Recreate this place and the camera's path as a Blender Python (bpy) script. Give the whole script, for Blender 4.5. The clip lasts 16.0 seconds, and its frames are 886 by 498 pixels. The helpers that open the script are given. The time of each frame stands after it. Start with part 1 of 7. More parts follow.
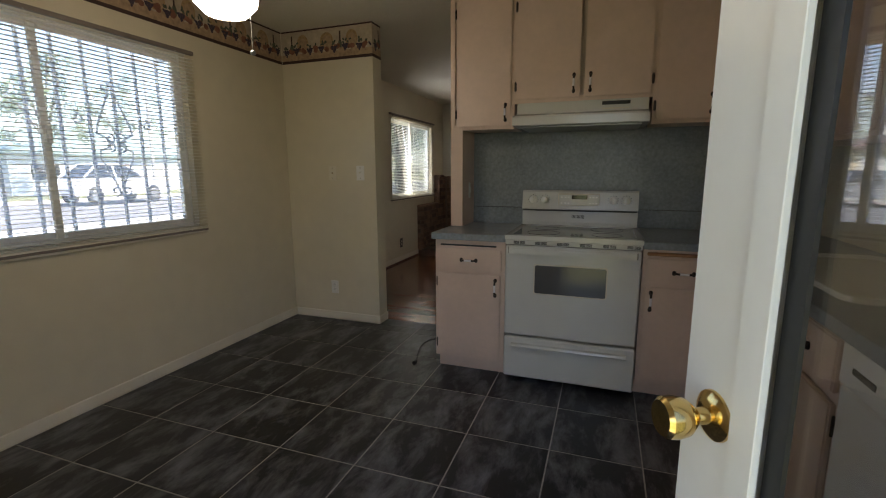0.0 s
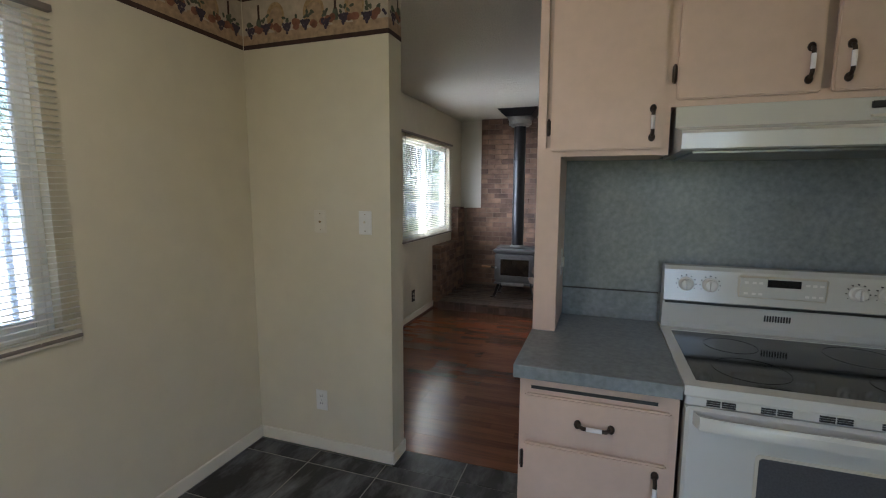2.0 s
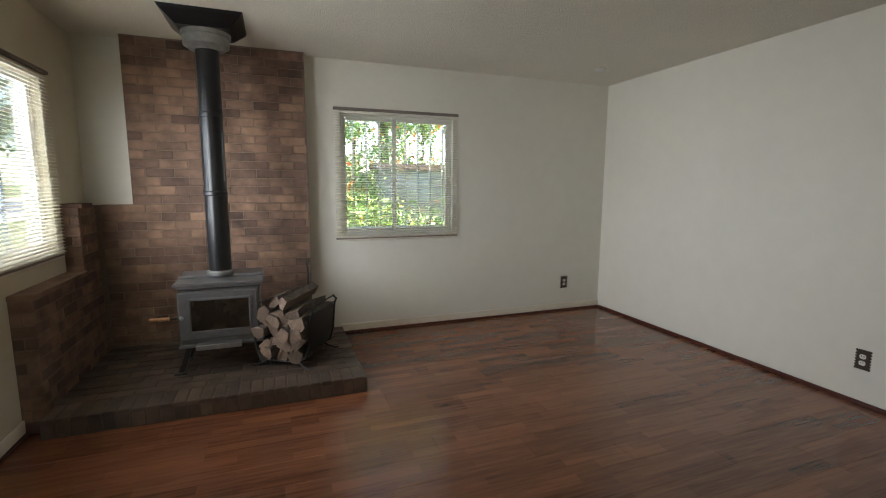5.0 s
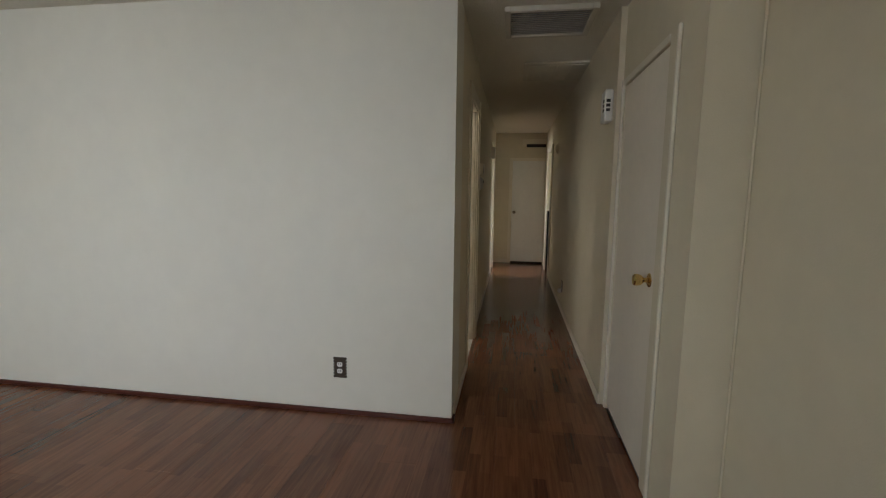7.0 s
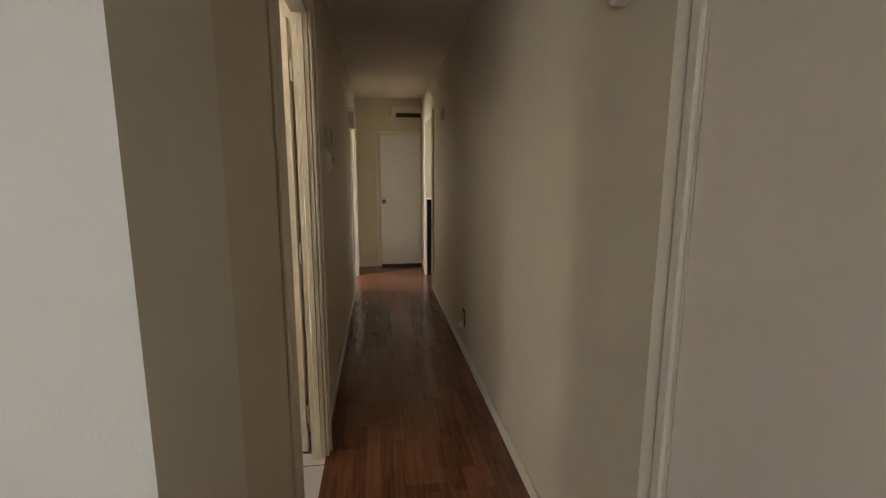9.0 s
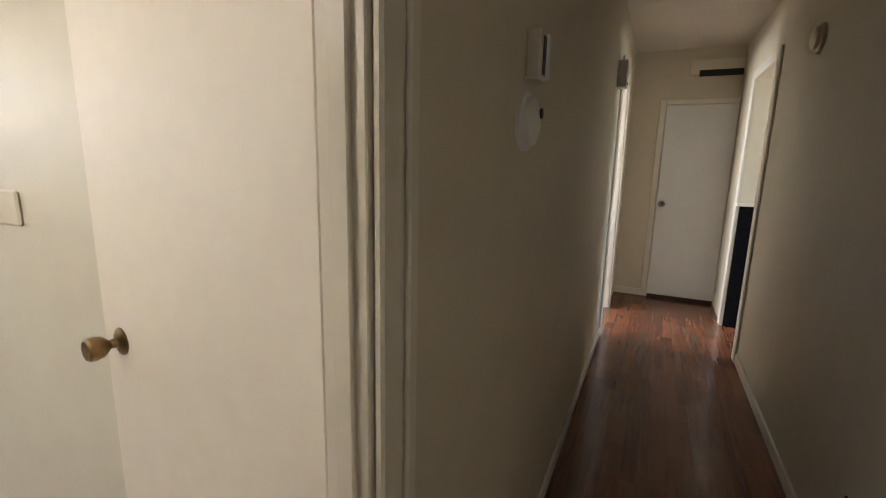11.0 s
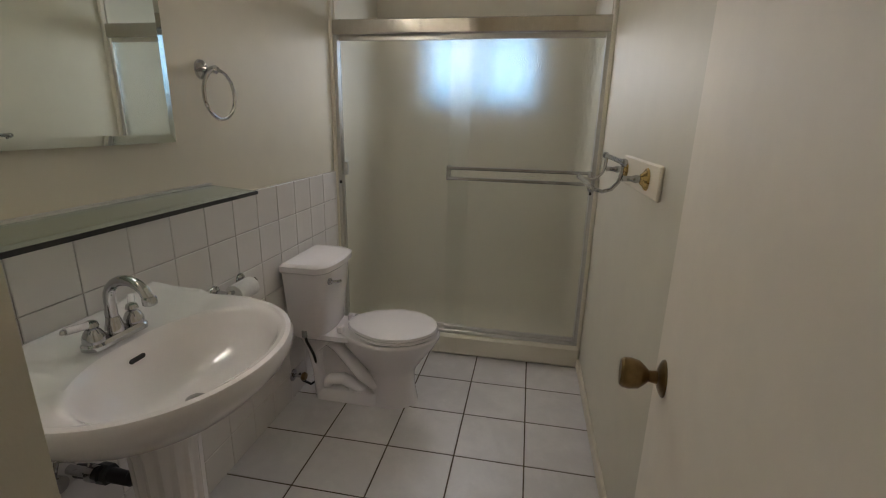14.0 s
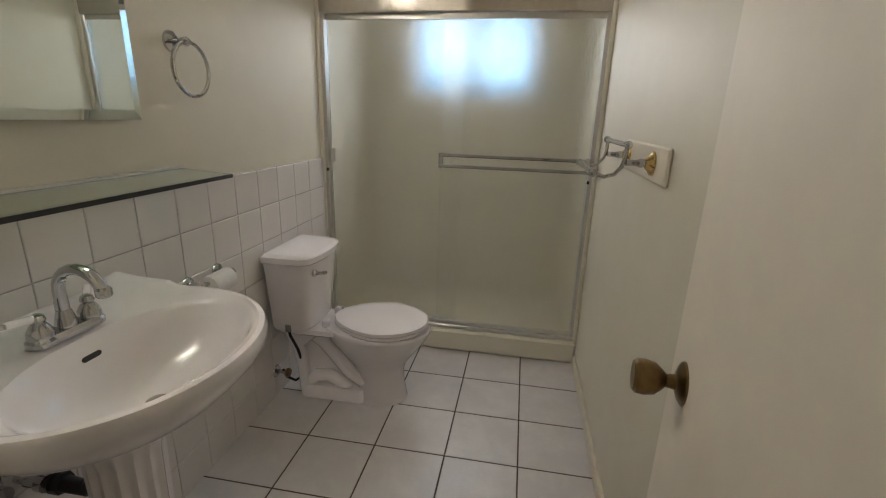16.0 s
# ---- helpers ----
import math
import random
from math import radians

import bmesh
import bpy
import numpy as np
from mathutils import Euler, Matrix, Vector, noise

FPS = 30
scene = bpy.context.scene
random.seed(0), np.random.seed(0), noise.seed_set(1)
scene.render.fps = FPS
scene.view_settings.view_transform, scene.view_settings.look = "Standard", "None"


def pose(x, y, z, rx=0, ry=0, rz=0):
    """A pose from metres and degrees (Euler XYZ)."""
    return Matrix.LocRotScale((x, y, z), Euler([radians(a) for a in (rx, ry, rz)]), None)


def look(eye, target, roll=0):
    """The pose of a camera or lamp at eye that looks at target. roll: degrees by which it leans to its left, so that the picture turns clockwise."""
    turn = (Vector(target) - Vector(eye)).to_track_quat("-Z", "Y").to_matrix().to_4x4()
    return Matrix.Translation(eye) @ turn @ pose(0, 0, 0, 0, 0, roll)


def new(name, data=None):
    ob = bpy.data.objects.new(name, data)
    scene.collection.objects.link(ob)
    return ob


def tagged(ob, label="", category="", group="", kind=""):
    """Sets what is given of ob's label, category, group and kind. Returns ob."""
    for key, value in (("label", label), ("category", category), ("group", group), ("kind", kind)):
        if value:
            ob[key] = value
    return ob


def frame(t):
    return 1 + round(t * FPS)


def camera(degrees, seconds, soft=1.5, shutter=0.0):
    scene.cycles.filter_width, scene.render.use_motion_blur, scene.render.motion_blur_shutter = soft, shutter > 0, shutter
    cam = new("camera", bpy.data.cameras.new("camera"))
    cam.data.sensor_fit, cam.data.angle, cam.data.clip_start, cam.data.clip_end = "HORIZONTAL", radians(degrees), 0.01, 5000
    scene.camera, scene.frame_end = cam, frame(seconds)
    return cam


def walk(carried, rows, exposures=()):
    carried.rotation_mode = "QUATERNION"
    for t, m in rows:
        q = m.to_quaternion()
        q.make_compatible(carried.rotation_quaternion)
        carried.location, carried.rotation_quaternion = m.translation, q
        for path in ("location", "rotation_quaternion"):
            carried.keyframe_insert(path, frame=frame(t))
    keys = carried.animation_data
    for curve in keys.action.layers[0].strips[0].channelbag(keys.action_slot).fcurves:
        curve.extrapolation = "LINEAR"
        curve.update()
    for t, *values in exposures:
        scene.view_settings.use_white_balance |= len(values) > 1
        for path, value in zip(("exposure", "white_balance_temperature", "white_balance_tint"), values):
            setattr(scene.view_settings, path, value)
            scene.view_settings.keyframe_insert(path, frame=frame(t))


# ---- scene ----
cam = camera(88.8, 16.0, soft=1.1)
PATH = [
    (0, (0.375, 0.478, 1.295), (-0.286, 2.335, 0.956), -0.2),
    (0.5, (0.236, 0.787, 1.403), (-0.502, 2.619, 1.087), -0.3),
    (1, (0.102, 1.054, 1.447), (-0.711, 2.86, 1.167), -0.3),
    (1.5, (-0.133, 1.397, 1.431), (-0.923, 3.215, 1.169), -0.3),
    (2, (-0.407, 1.786, 1.441), (-1.062, 3.659, 1.189), 0.2),
    (2.5, (-0.627, 2.248, 1.439), (-1.04, 4.189, 1.186), 0.6),
    (3, (-0.845, 2.67, 1.424), (-0.998, 4.648, 1.167), 0.8),
    (5.3, (-1.026, 4.201, 1.358), (-0.138, 5.97, 1.073), 0.3),
    (5.5, (-0.978, 4.292, 1.375), (0.067, 5.974, 1.089), 0.3),
    (6, (-0.792, 4.447, 1.358), (0.662, 5.792, 1.09), 0.2),
    (6.5, (-0.526, 4.654, 1.388), (1.269, 5.498, 1.129), 0.4),
    (7, (-0.113, 4.68, 1.365), (1.848, 4.977, 1.109), 0.7),
    (7.5, (0.37, 4.718, 1.362), (2.348, 4.635, 1.074), 0.3),
    (8, (0.848, 4.768, 1.382), (2.797, 4.46, 1.055), 0.1),
    (10.5, (3.203, 4.628, 1.381), (5.162, 4.815, 1.026), 1.3),
    (11, (3.531, 4.722, 1.346), (5.314, 5.544, 0.966), 1.3),
    (11.5, (3.721, 4.853, 1.326), (5.014, 6.344, 0.999), 0.7),
    (12, (3.723, 4.979, 1.341), (4.348, 6.852, 1.022), 0.9),
    (12.5, (3.738, 5.045, 1.384), (3.908, 7.017, 1.095), -0.0),
    (13, (3.773, 5.021, 1.406), (3.58, 6.994, 1.139), -0.3),
    (13.5, (3.801, 4.991, 1.4), (3.496, 6.933, 1.032), 0.5),
    (14, (3.821, 5.011, 1.341), (3.474, 6.905, 0.801), 1.3),
    (14.5, (3.818, 5.059, 1.281), (3.48, 6.898, 0.572), 1.9),
    (15, (3.82, 5.114, 1.249), (3.488, 6.915, 0.445), 2.2),
    (15.5, (3.811, 5.132, 1.264), (3.468, 6.945, 0.492), 2.0),
    (16, (3.815, 5.105, 1.301), (3.498, 6.996, 0.734), 1.8),
]
EXPOSURES = [(0.0, 2.22, 6900, 16), (0.5, 2.5, 6800, 17), (1.0, 2.75, 6600, 17), (1.5, 2.3, 6300, 17), (2.0, 2.85, 5900, 15), (2.5, 3.45, 6050, 16), (3.0, 3.45, 5900, 15), (5.5, 2.9, 6900, 12), (6.0, 2.9, 6850, 12), (6.5, 2.82, 6850, 12), (7.0, 3.05, 6700, 11), (7.5, 3.3, 6650, 10), (8.2, 3.15, 6800, 11), (10.5, 4.15, 7100, 24), (11.0, 3.8, 6150, 16), (11.5, 3.45, 5950, 14), (12.0, 2.55, 6100, 13), (12.5, 2.38, 6150, 12), (13.0, 2.33, 6150, 12), (13.5, 1.98, 6300, 14), (14.0, 2.4, 6100, 14), (14.5, 2.68, 6150, 16), (15.0, 2.88, 6100, 16), (15.5, 2.88, 6150, 14), (16.0, 2.7, 6150, 13)]
walk(cam, [(t, look(eye, target, roll)) for t, eye, target, roll in PATH], EXPOSURES)

# ---- light ----
world = bpy.data.worlds.new("sky")
scene.world = world
world.use_nodes = True
wn = world.node_tree
sky = wn.nodes.new("ShaderNodeTexSky")
sky.sky_type = "NISHITA"
sky.sun_disc = False
sky.sun_elevation = radians(55)
sky.sun_rotation = radians(96.8)
wn.links.new(sky.outputs[0], wn.nodes["Background"].inputs[0])
wn.nodes["Background"].inputs[1].default_value = 0.15

sun_data = bpy.data.lights.new("sun", "SUN")
sun_data.energy = 5.0
sun_data.angle = radians(0.5)
sun_data.color = (1.0, 0.95, 0.88)
sun = new("sun", sun_data)
sun.matrix_world = look((5.0, -0.6, 7.2), (0, 0, 0))
tagged(sun, kind="structure")


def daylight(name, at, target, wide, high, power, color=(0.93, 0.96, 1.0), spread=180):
    """An area lamp in an opening, standing in for sky light."""
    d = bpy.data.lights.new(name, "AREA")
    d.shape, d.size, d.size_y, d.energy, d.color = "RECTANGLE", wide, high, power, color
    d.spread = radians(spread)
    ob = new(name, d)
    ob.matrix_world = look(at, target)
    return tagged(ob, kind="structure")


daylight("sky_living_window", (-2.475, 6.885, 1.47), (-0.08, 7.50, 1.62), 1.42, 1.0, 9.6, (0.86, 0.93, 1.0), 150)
daylight("sky_bath_window", (3.455, 8.41, 1.72), (3.455, 6.9, 0.72), 0.75, 0.45, 1.6, (1.0, 0.97, 0.92))
daylight("sky_bedroom_window", (7.0, 7.66, 1.45), (7.0, 5.0, 1.0), 1.5, 1.0, 9.0)
# Fill lamp for the hallway end; the back room's window is added, unseen.
daylight("fill_back_room", (7.6, 1.26, 1.45), (7.6, 3.0, 1.0), 1.3, 1.0, 2.5)

# ---- materials ----
def shade(name, color, rough=0.5, metal=0.0, grain=0.0, grain_size=40.0, stain=0.0, stain_size=2.0, bump=0.0, bump_size=80.0,
          spec=0.5, each=0.0, coat=0.0, squash=(1, 1, 1)):
    """A node material: base colour with grain and stains at real size, fine relief, and a shift per object (each)."""
    m = bpy.data.materials.new(name)
    m.use_nodes = True
    nt = m.node_tree
    b = nt.nodes["Principled BSDF"]
    b.inputs["Roughness"].default_value = rough
    b.inputs["Metallic"].default_value = metal
    b.inputs["Specular IOR Level"].default_value = spec
    b.inputs["Coat Weight"].default_value = coat
    b.inputs["Base Color"].default_value = (*color, 1)
    coord = nt.nodes.new("ShaderNodeTexCoord")
    mapping = nt.nodes.new("ShaderNodeMapping")
    mapping.inputs["Scale"].default_value = squash
    nt.links.new(coord.outputs["Object"], mapping.inputs["Vector"])
    value = None

    def noise_at(size, detail=4.0):
        n = nt.nodes.new("ShaderNodeTexNoise")
        n.inputs["Scale"].default_value = size
        n.inputs["Detail"].default_value = detail
        nt.links.new(mapping.outputs[0], n.inputs["Vector"])
        return n.outputs["Fac"]

    def scaled(socket, amount):
        k = nt.nodes.new("ShaderNodeMapRange")
        k.inputs["From Min"].default_value = 0.25
        k.inputs["From Max"].default_value = 0.75
        k.inputs["To Min"].default_value = 1 - amount
        k.inputs["To Max"].default_value = 1 + amount
        nt.links.new(socket, k.inputs["Value"])
        return k.outputs[0]

    factors = []
    if grain:
        factors.append(scaled(noise_at(grain_size), grain))
    if stain:
        factors.append(scaled(noise_at(stain_size, 3.0), stain))
    if each:
        info = nt.nodes.new("ShaderNodeObjectInfo")
        k = nt.nodes.new("ShaderNodeMapRange")
        k.inputs["To Min"].default_value = 1 - each
        k.inputs["To Max"].default_value = 1 + each
        nt.links.new(info.outputs["Random"], k.inputs["Value"])
        factors.append(k.outputs[0])
    if factors:
        value = factors[0]
        for f in factors[1:]:
            mul = nt.nodes.new("ShaderNodeMath")
            mul.operation = "MULTIPLY"
            nt.links.new(value, mul.inputs[0])
            nt.links.new(f, mul.inputs[1])
            value = mul.outputs[0]
        mix = nt.nodes.new("ShaderNodeVectorMath")
        mix.operation = "SCALE"
        mix.inputs[0].default_value = color
        nt.links.new(value, mix.inputs["Scale"])
        nt.links.new(mix.outputs[0], b.inputs["Base Color"])
    if bump:
        bn = nt.nodes.new("ShaderNodeBump")
        bn.inputs["Strength"].default_value = 1.0
        bn.inputs["Distance"].default_value = bump
        nt.links.new(noise_at(bump_size, 3.0), bn.inputs["Height"])
        nt.links.new(bn.outputs[0], b.inputs["Normal"])
    return m


def glass(name, color=(1, 1, 1), rough=0.0, bump=0.0, bump_size=120.0):
    m = shade(name, color, rough, bump=bump, bump_size=bump_size)
    b = m.node_tree.nodes["Principled BSDF"]
    b.inputs["Transmission Weight"].default_value = 1.0
    b.inputs["IOR"].default_value = 1.45
    return m


def glow(name, color, strength):
    m = shade(name, (0.9, 0.9, 0.88), 0.4)
    b = m.node_tree.nodes["Principled BSDF"]
    b.inputs["Emission Color"].default_value = (*color, 1)
    b.inputs["Emission Strength"].default_value = strength
    return m


PAINT = shade("cream wall paint", (0.66, 0.59, 0.445), 0.55, grain=0.03, grain_size=9, stain=0.04, stain_size=1.2, bump=0.0005, bump_size=160)
WHITE_WALL = shade("pale wall paint", (0.74, 0.715, 0.635), 0.55, grain=0.02, grain_size=9, stain=0.03, stain_size=1.2, bump=0.0006, bump_size=160)
BATH_PAINT = shade("cream satin bathroom paint", (0.67, 0.625, 0.51), 0.56, grain=0.02, grain_size=9, stain=0.03, stain_size=1.5, bump=0.0003, bump_size=140)
CEILING = shade("sprayed ceiling texture", (0.78, 0.74, 0.64), 0.9, grain=0.10, grain_size=160, stain=0.04, stain_size=1.0, bump=0.012, bump_size=110)
TRIM = shade("cream trim paint", (0.74, 0.68, 0.56), 0.4, stain=0.05, stain_size=4, bump=0.0004, bump_size=60)
CAB = shade("pinkish beige cabinet paint", (0.64, 0.475, 0.385), 0.38, grain=0.03, grain_size=30, stain=0.06, stain_size=5, bump=0.0005, bump_size=45)
# The cabinet paint again, darkened to put shade into the carcasses.
CAB_SHADE = shade("shaded cabinet carcass paint", (0.52, 0.40, 0.34), 0.5, stain=0.08, stain_size=5)
ENAMEL = shade("almond appliance enamel", (0.62, 0.61, 0.57), 0.22, stain=0.03, stain_size=6, coat=0.3)
ENAMEL_DARK = shade("almond plastic", (0.62, 0.57, 0.47), 0.4, stain=0.04, stain_size=8)
BLACK_GLASS = shade("black ceramic glass", (0.012, 0.012, 0.014), 0.08, grain=0.2, grain_size=300)
OVEN_GLASS = shade("smoked oven glass", (0.09, 0.09, 0.095), 0.12, grain=0.15, grain_size=200)
BLACK = shade("black plastic", (0.02, 0.02, 0.02), 0.45, grain=0.1, grain_size=60)
LAMINATE = shade("blue-grey speckled laminate", (0.21, 0.235, 0.255), 0.35, grain=0.22, grain_size=55, stain=0.10, stain_size=7, bump=0.0002, bump_size=200)
IRON = shade("dark bronze ironwork", (0.045, 0.032, 0.025), 0.4, 0.7, grain=0.25, grain_size=60)
PORCELAIN = shade("white porcelain", (0.87, 0.83, 0.84), 0.07, stain=0.02, stain_size=5, coat=0.5)
BRASS = shade("polished brass", (0.80, 0.58, 0.24), 0.14, 1.0, grain=0.08, grain_size=90)
OLD_BRASS = shade("tarnished brass", (0.23, 0.155, 0.07), 0.28, 1.0, grain=0.25, grain_size=50)
POLISHED = shade("polished aluminium", (0.62, 0.60, 0.57), 0.10, 1.0, grain=0.05, grain_size=40)
CHROME = shade("chrome", (0.56, 0.56, 0.57), 0.06, 1.0, grain=0.04, grain_size=60)
ALU = shade("brushed aluminium", (0.62, 0.61, 0.58), 0.28, 1.0, grain=0.08, grain_size=120)
DOOR_PAINT = shade("white gloss door paint", (0.74, 0.73, 0.70), 0.35, grain=0.02, grain_size=20, stain=0.04, stain_size=3, bump=0.0004, bump_size=35)
CREAM_DOOR = shade("cream gloss door paint", (0.78, 0.71, 0.60), 0.6, grain=0.02, grain_size=20, stain=0.04, stain_size=3, bump=0.0004, bump_size=35)
VINYL = shade("white window vinyl", (0.78, 0.77, 0.72), 0.4, stain=0.05, stain_size=10)
BLIND = shade("ivory blind slat", (0.80, 0.76, 0.66), 0.45, stain=0.04, stain_size=4)
nt = BLIND.node_tree
through_light = nt.nodes.new("ShaderNodeBsdfTranslucent")
through_light.inputs[0].default_value = (0.85, 0.82, 0.72, 1)
both = nt.nodes.new("ShaderNodeMixShader")
both.inputs[0].default_value = 0.4
nt.links.new(nt.nodes["Principled BSDF"].outputs[0], both.inputs[1])
nt.links.new(through_light.outputs[0], both.inputs[2])
nt.links.new(both.outputs[0], nt.nodes["Material Output"].inputs[0])
RAIL = shade("grey-brown blind rail", (0.19, 0.155, 0.13), 0.5, stain=0.1, stain_size=10)
# A bluish translucent mix imitates glare haze; the grey tint dims the view.
PANE = glass("hazed window pane", (0.70, 0.74, 0.78))
pane_nodes = PANE.node_tree.nodes
haze = pane_nodes.new("ShaderNodeBsdfTranslucent")
haze.inputs["Color"].default_value = (0.86, 0.93, 1.0, 1)
haze_mix = pane_nodes.new("ShaderNodeMixShader")
haze_mix.inputs[0].default_value = 0.13
PANE.node_tree.links.new(pane_nodes["Principled BSDF"].outputs[0], haze_mix.inputs[1])
PANE.node_tree.links.new(haze.outputs[0], haze_mix.inputs[2])
for link_end in [n for n in pane_nodes if n.type == "OUTPUT_MATERIAL"]:
    PANE.node_tree.links.new(haze_mix.outputs[0], link_end.inputs[0])
CLEAR = glass("clear pane", (0.95, 0.97, 0.95))
# Grey tint added to dim the overbright outdoors behind the living room blind.
DIM_PANE = glass("grey window pane dimming the view", (0.30, 0.34, 0.37))
DOOR_GLASS = glass("reflective tinted door pane", (0.80, 0.82, 0.82))
DOOR_GLASS.node_tree.nodes["Principled BSDF"].inputs["IOR"].default_value = 2.1
GREEN_GLASS = glass("green-edged shelf glass", (0.72, 0.86, 0.80))
PLATE_WHITE = shade("white plastic plate", (0.76, 0.74, 0.70), 0.35, stain=0.04, stain_size=20)
PLATE_BEIGE = shade("beige painted plate", (0.68, 0.62, 0.50), 0.45, stain=0.05, stain_size=20)
PLATE_BROWN = shade("patterned brown metal plate", (0.06, 0.042, 0.028), 0.4, 0.4, grain=0.5, grain_size=150)
DARK_SHOE = shade("dark cherry shoe moulding", (0.085, 0.022, 0.015), 0.35, grain=0.2, grain_size=40)
# White bar paint, greyed in the colour itself to look backlit.
BARS = shade("backlit grey bar paint", (0.42, 0.43, 0.44), 0.5, stain=0.15, stain_size=12)
STEEL = shade("grey stove steel", (0.115, 0.112, 0.11), 0.42, 0.35, grain=0.10, grain_size=40, stain=0.12, stain_size=6)
PIPE = shade("satin black stove pipe", (0.012, 0.012, 0.013), 0.28, 0.2, grain=0.3, grain_size=20)
SOOT = shade("sooty stove glass", (0.018, 0.013, 0.009), 0.15, grain=0.5, grain_size=14)
GALV = shade("galvanised steel collar", (0.32, 0.32, 0.31), 0.35, 0.8, grain=0.15, grain_size=30)
RACK = shade("black rack metal", (0.02, 0.02, 0.021), 0.38, 0.3, grain=0.2, grain_size=40)
BARK = shade("rough grey-brown bark", (0.14, 0.115, 0.095), 0.9, grain=0.5, grain_size=45, stain=0.3, stain_size=9, bump=0.008, bump_size=60, each=0.3)
SPLIT = shade("split firewood", (0.155, 0.105, 0.074), 0.85, grain=0.35, grain_size=40, stain=0.25, stain_size=12, bump=0.004, bump_size=70, each=0.35, squash=(1, 5, 5))
WOOD_HANDLE = shade("turned wooden handle", (0.36, 0.17, 0.07), 0.5, grain=0.2, grain_size=60)
MORTAR = shade("sooty tan mortar", (0.195, 0.138, 0.102), 0.95, grain=0.25, grain_size=70, bump=0.003, bump_size=90)
CORD = shade("black rubber cord", (0.015, 0.015, 0.015), 0.5)


def brick_paint(name, base, other, rough=0.85, spread=0.36):
    """Fired brick: each piece takes its own tone between two colours, with sooty blotches and pits."""
    m = shade(name, base, rough, bump=0.003, bump_size=70)
    nt = m.node_tree
    b = nt.nodes["Principled BSDF"]
    info = nt.nodes.new("ShaderNodeObjectInfo")
    geo = nt.nodes.new("ShaderNodeNewGeometry")
    add = nt.nodes.new("ShaderNodeMath")
    add.operation = "ADD"
    nt.links.new(info.outputs["Random"], add.inputs[0])
    nt.links.new(geo.outputs["Random Per Island"], add.inputs[1])
    frac = nt.nodes.new("ShaderNodeMath")
    frac.operation = "FRACT"
    nt.links.new(add.outputs[0], frac.inputs[0])
    mix = nt.nodes.new("ShaderNodeMix")
    mix.data_type = "RGBA"
    mix.inputs["A"].default_value = (*base, 1)
    mix.inputs["B"].default_value = (*other, 1)
    nt.links.new(frac.outputs[0], mix.inputs["Factor"])
    coord = nt.nodes.new("ShaderNodeNewGeometry")
    n = nt.nodes.new("ShaderNodeTexNoise")
    n.inputs["Scale"].default_value = 7
    n.inputs["Detail"].default_value = 6
    nt.links.new(coord.outputs["Position"], n.inputs["Vector"])
    r = nt.nodes.new("ShaderNodeMapRange")
    r.inputs["From Min"].default_value = 0.3
    r.inputs["From Max"].default_value = 0.7
    r.inputs["To Min"].default_value = 1 - spread * 1.3
    r.inputs["To Max"].default_value = 1 + spread
    nt.links.new(n.outputs["Fac"], r.inputs["Value"])
    sc = nt.nodes.new("ShaderNodeVectorMath")
    sc.operation = "SCALE"
    nt.links.new(mix.outputs["Result"], sc.inputs[0])
    nt.links.new(r.outputs[0], sc.inputs["Scale"])
    nt.links.new(sc.outputs[0], b.inputs["Base Color"])
    return m


BRICK = brick_paint("fired red-brown brick", (0.105, 0.060, 0.044), (0.260, 0.152, 0.098))
HEARTH = brick_paint("worn hearth brick", (0.060, 0.042, 0.032), (0.125, 0.082, 0.060), 0.55)


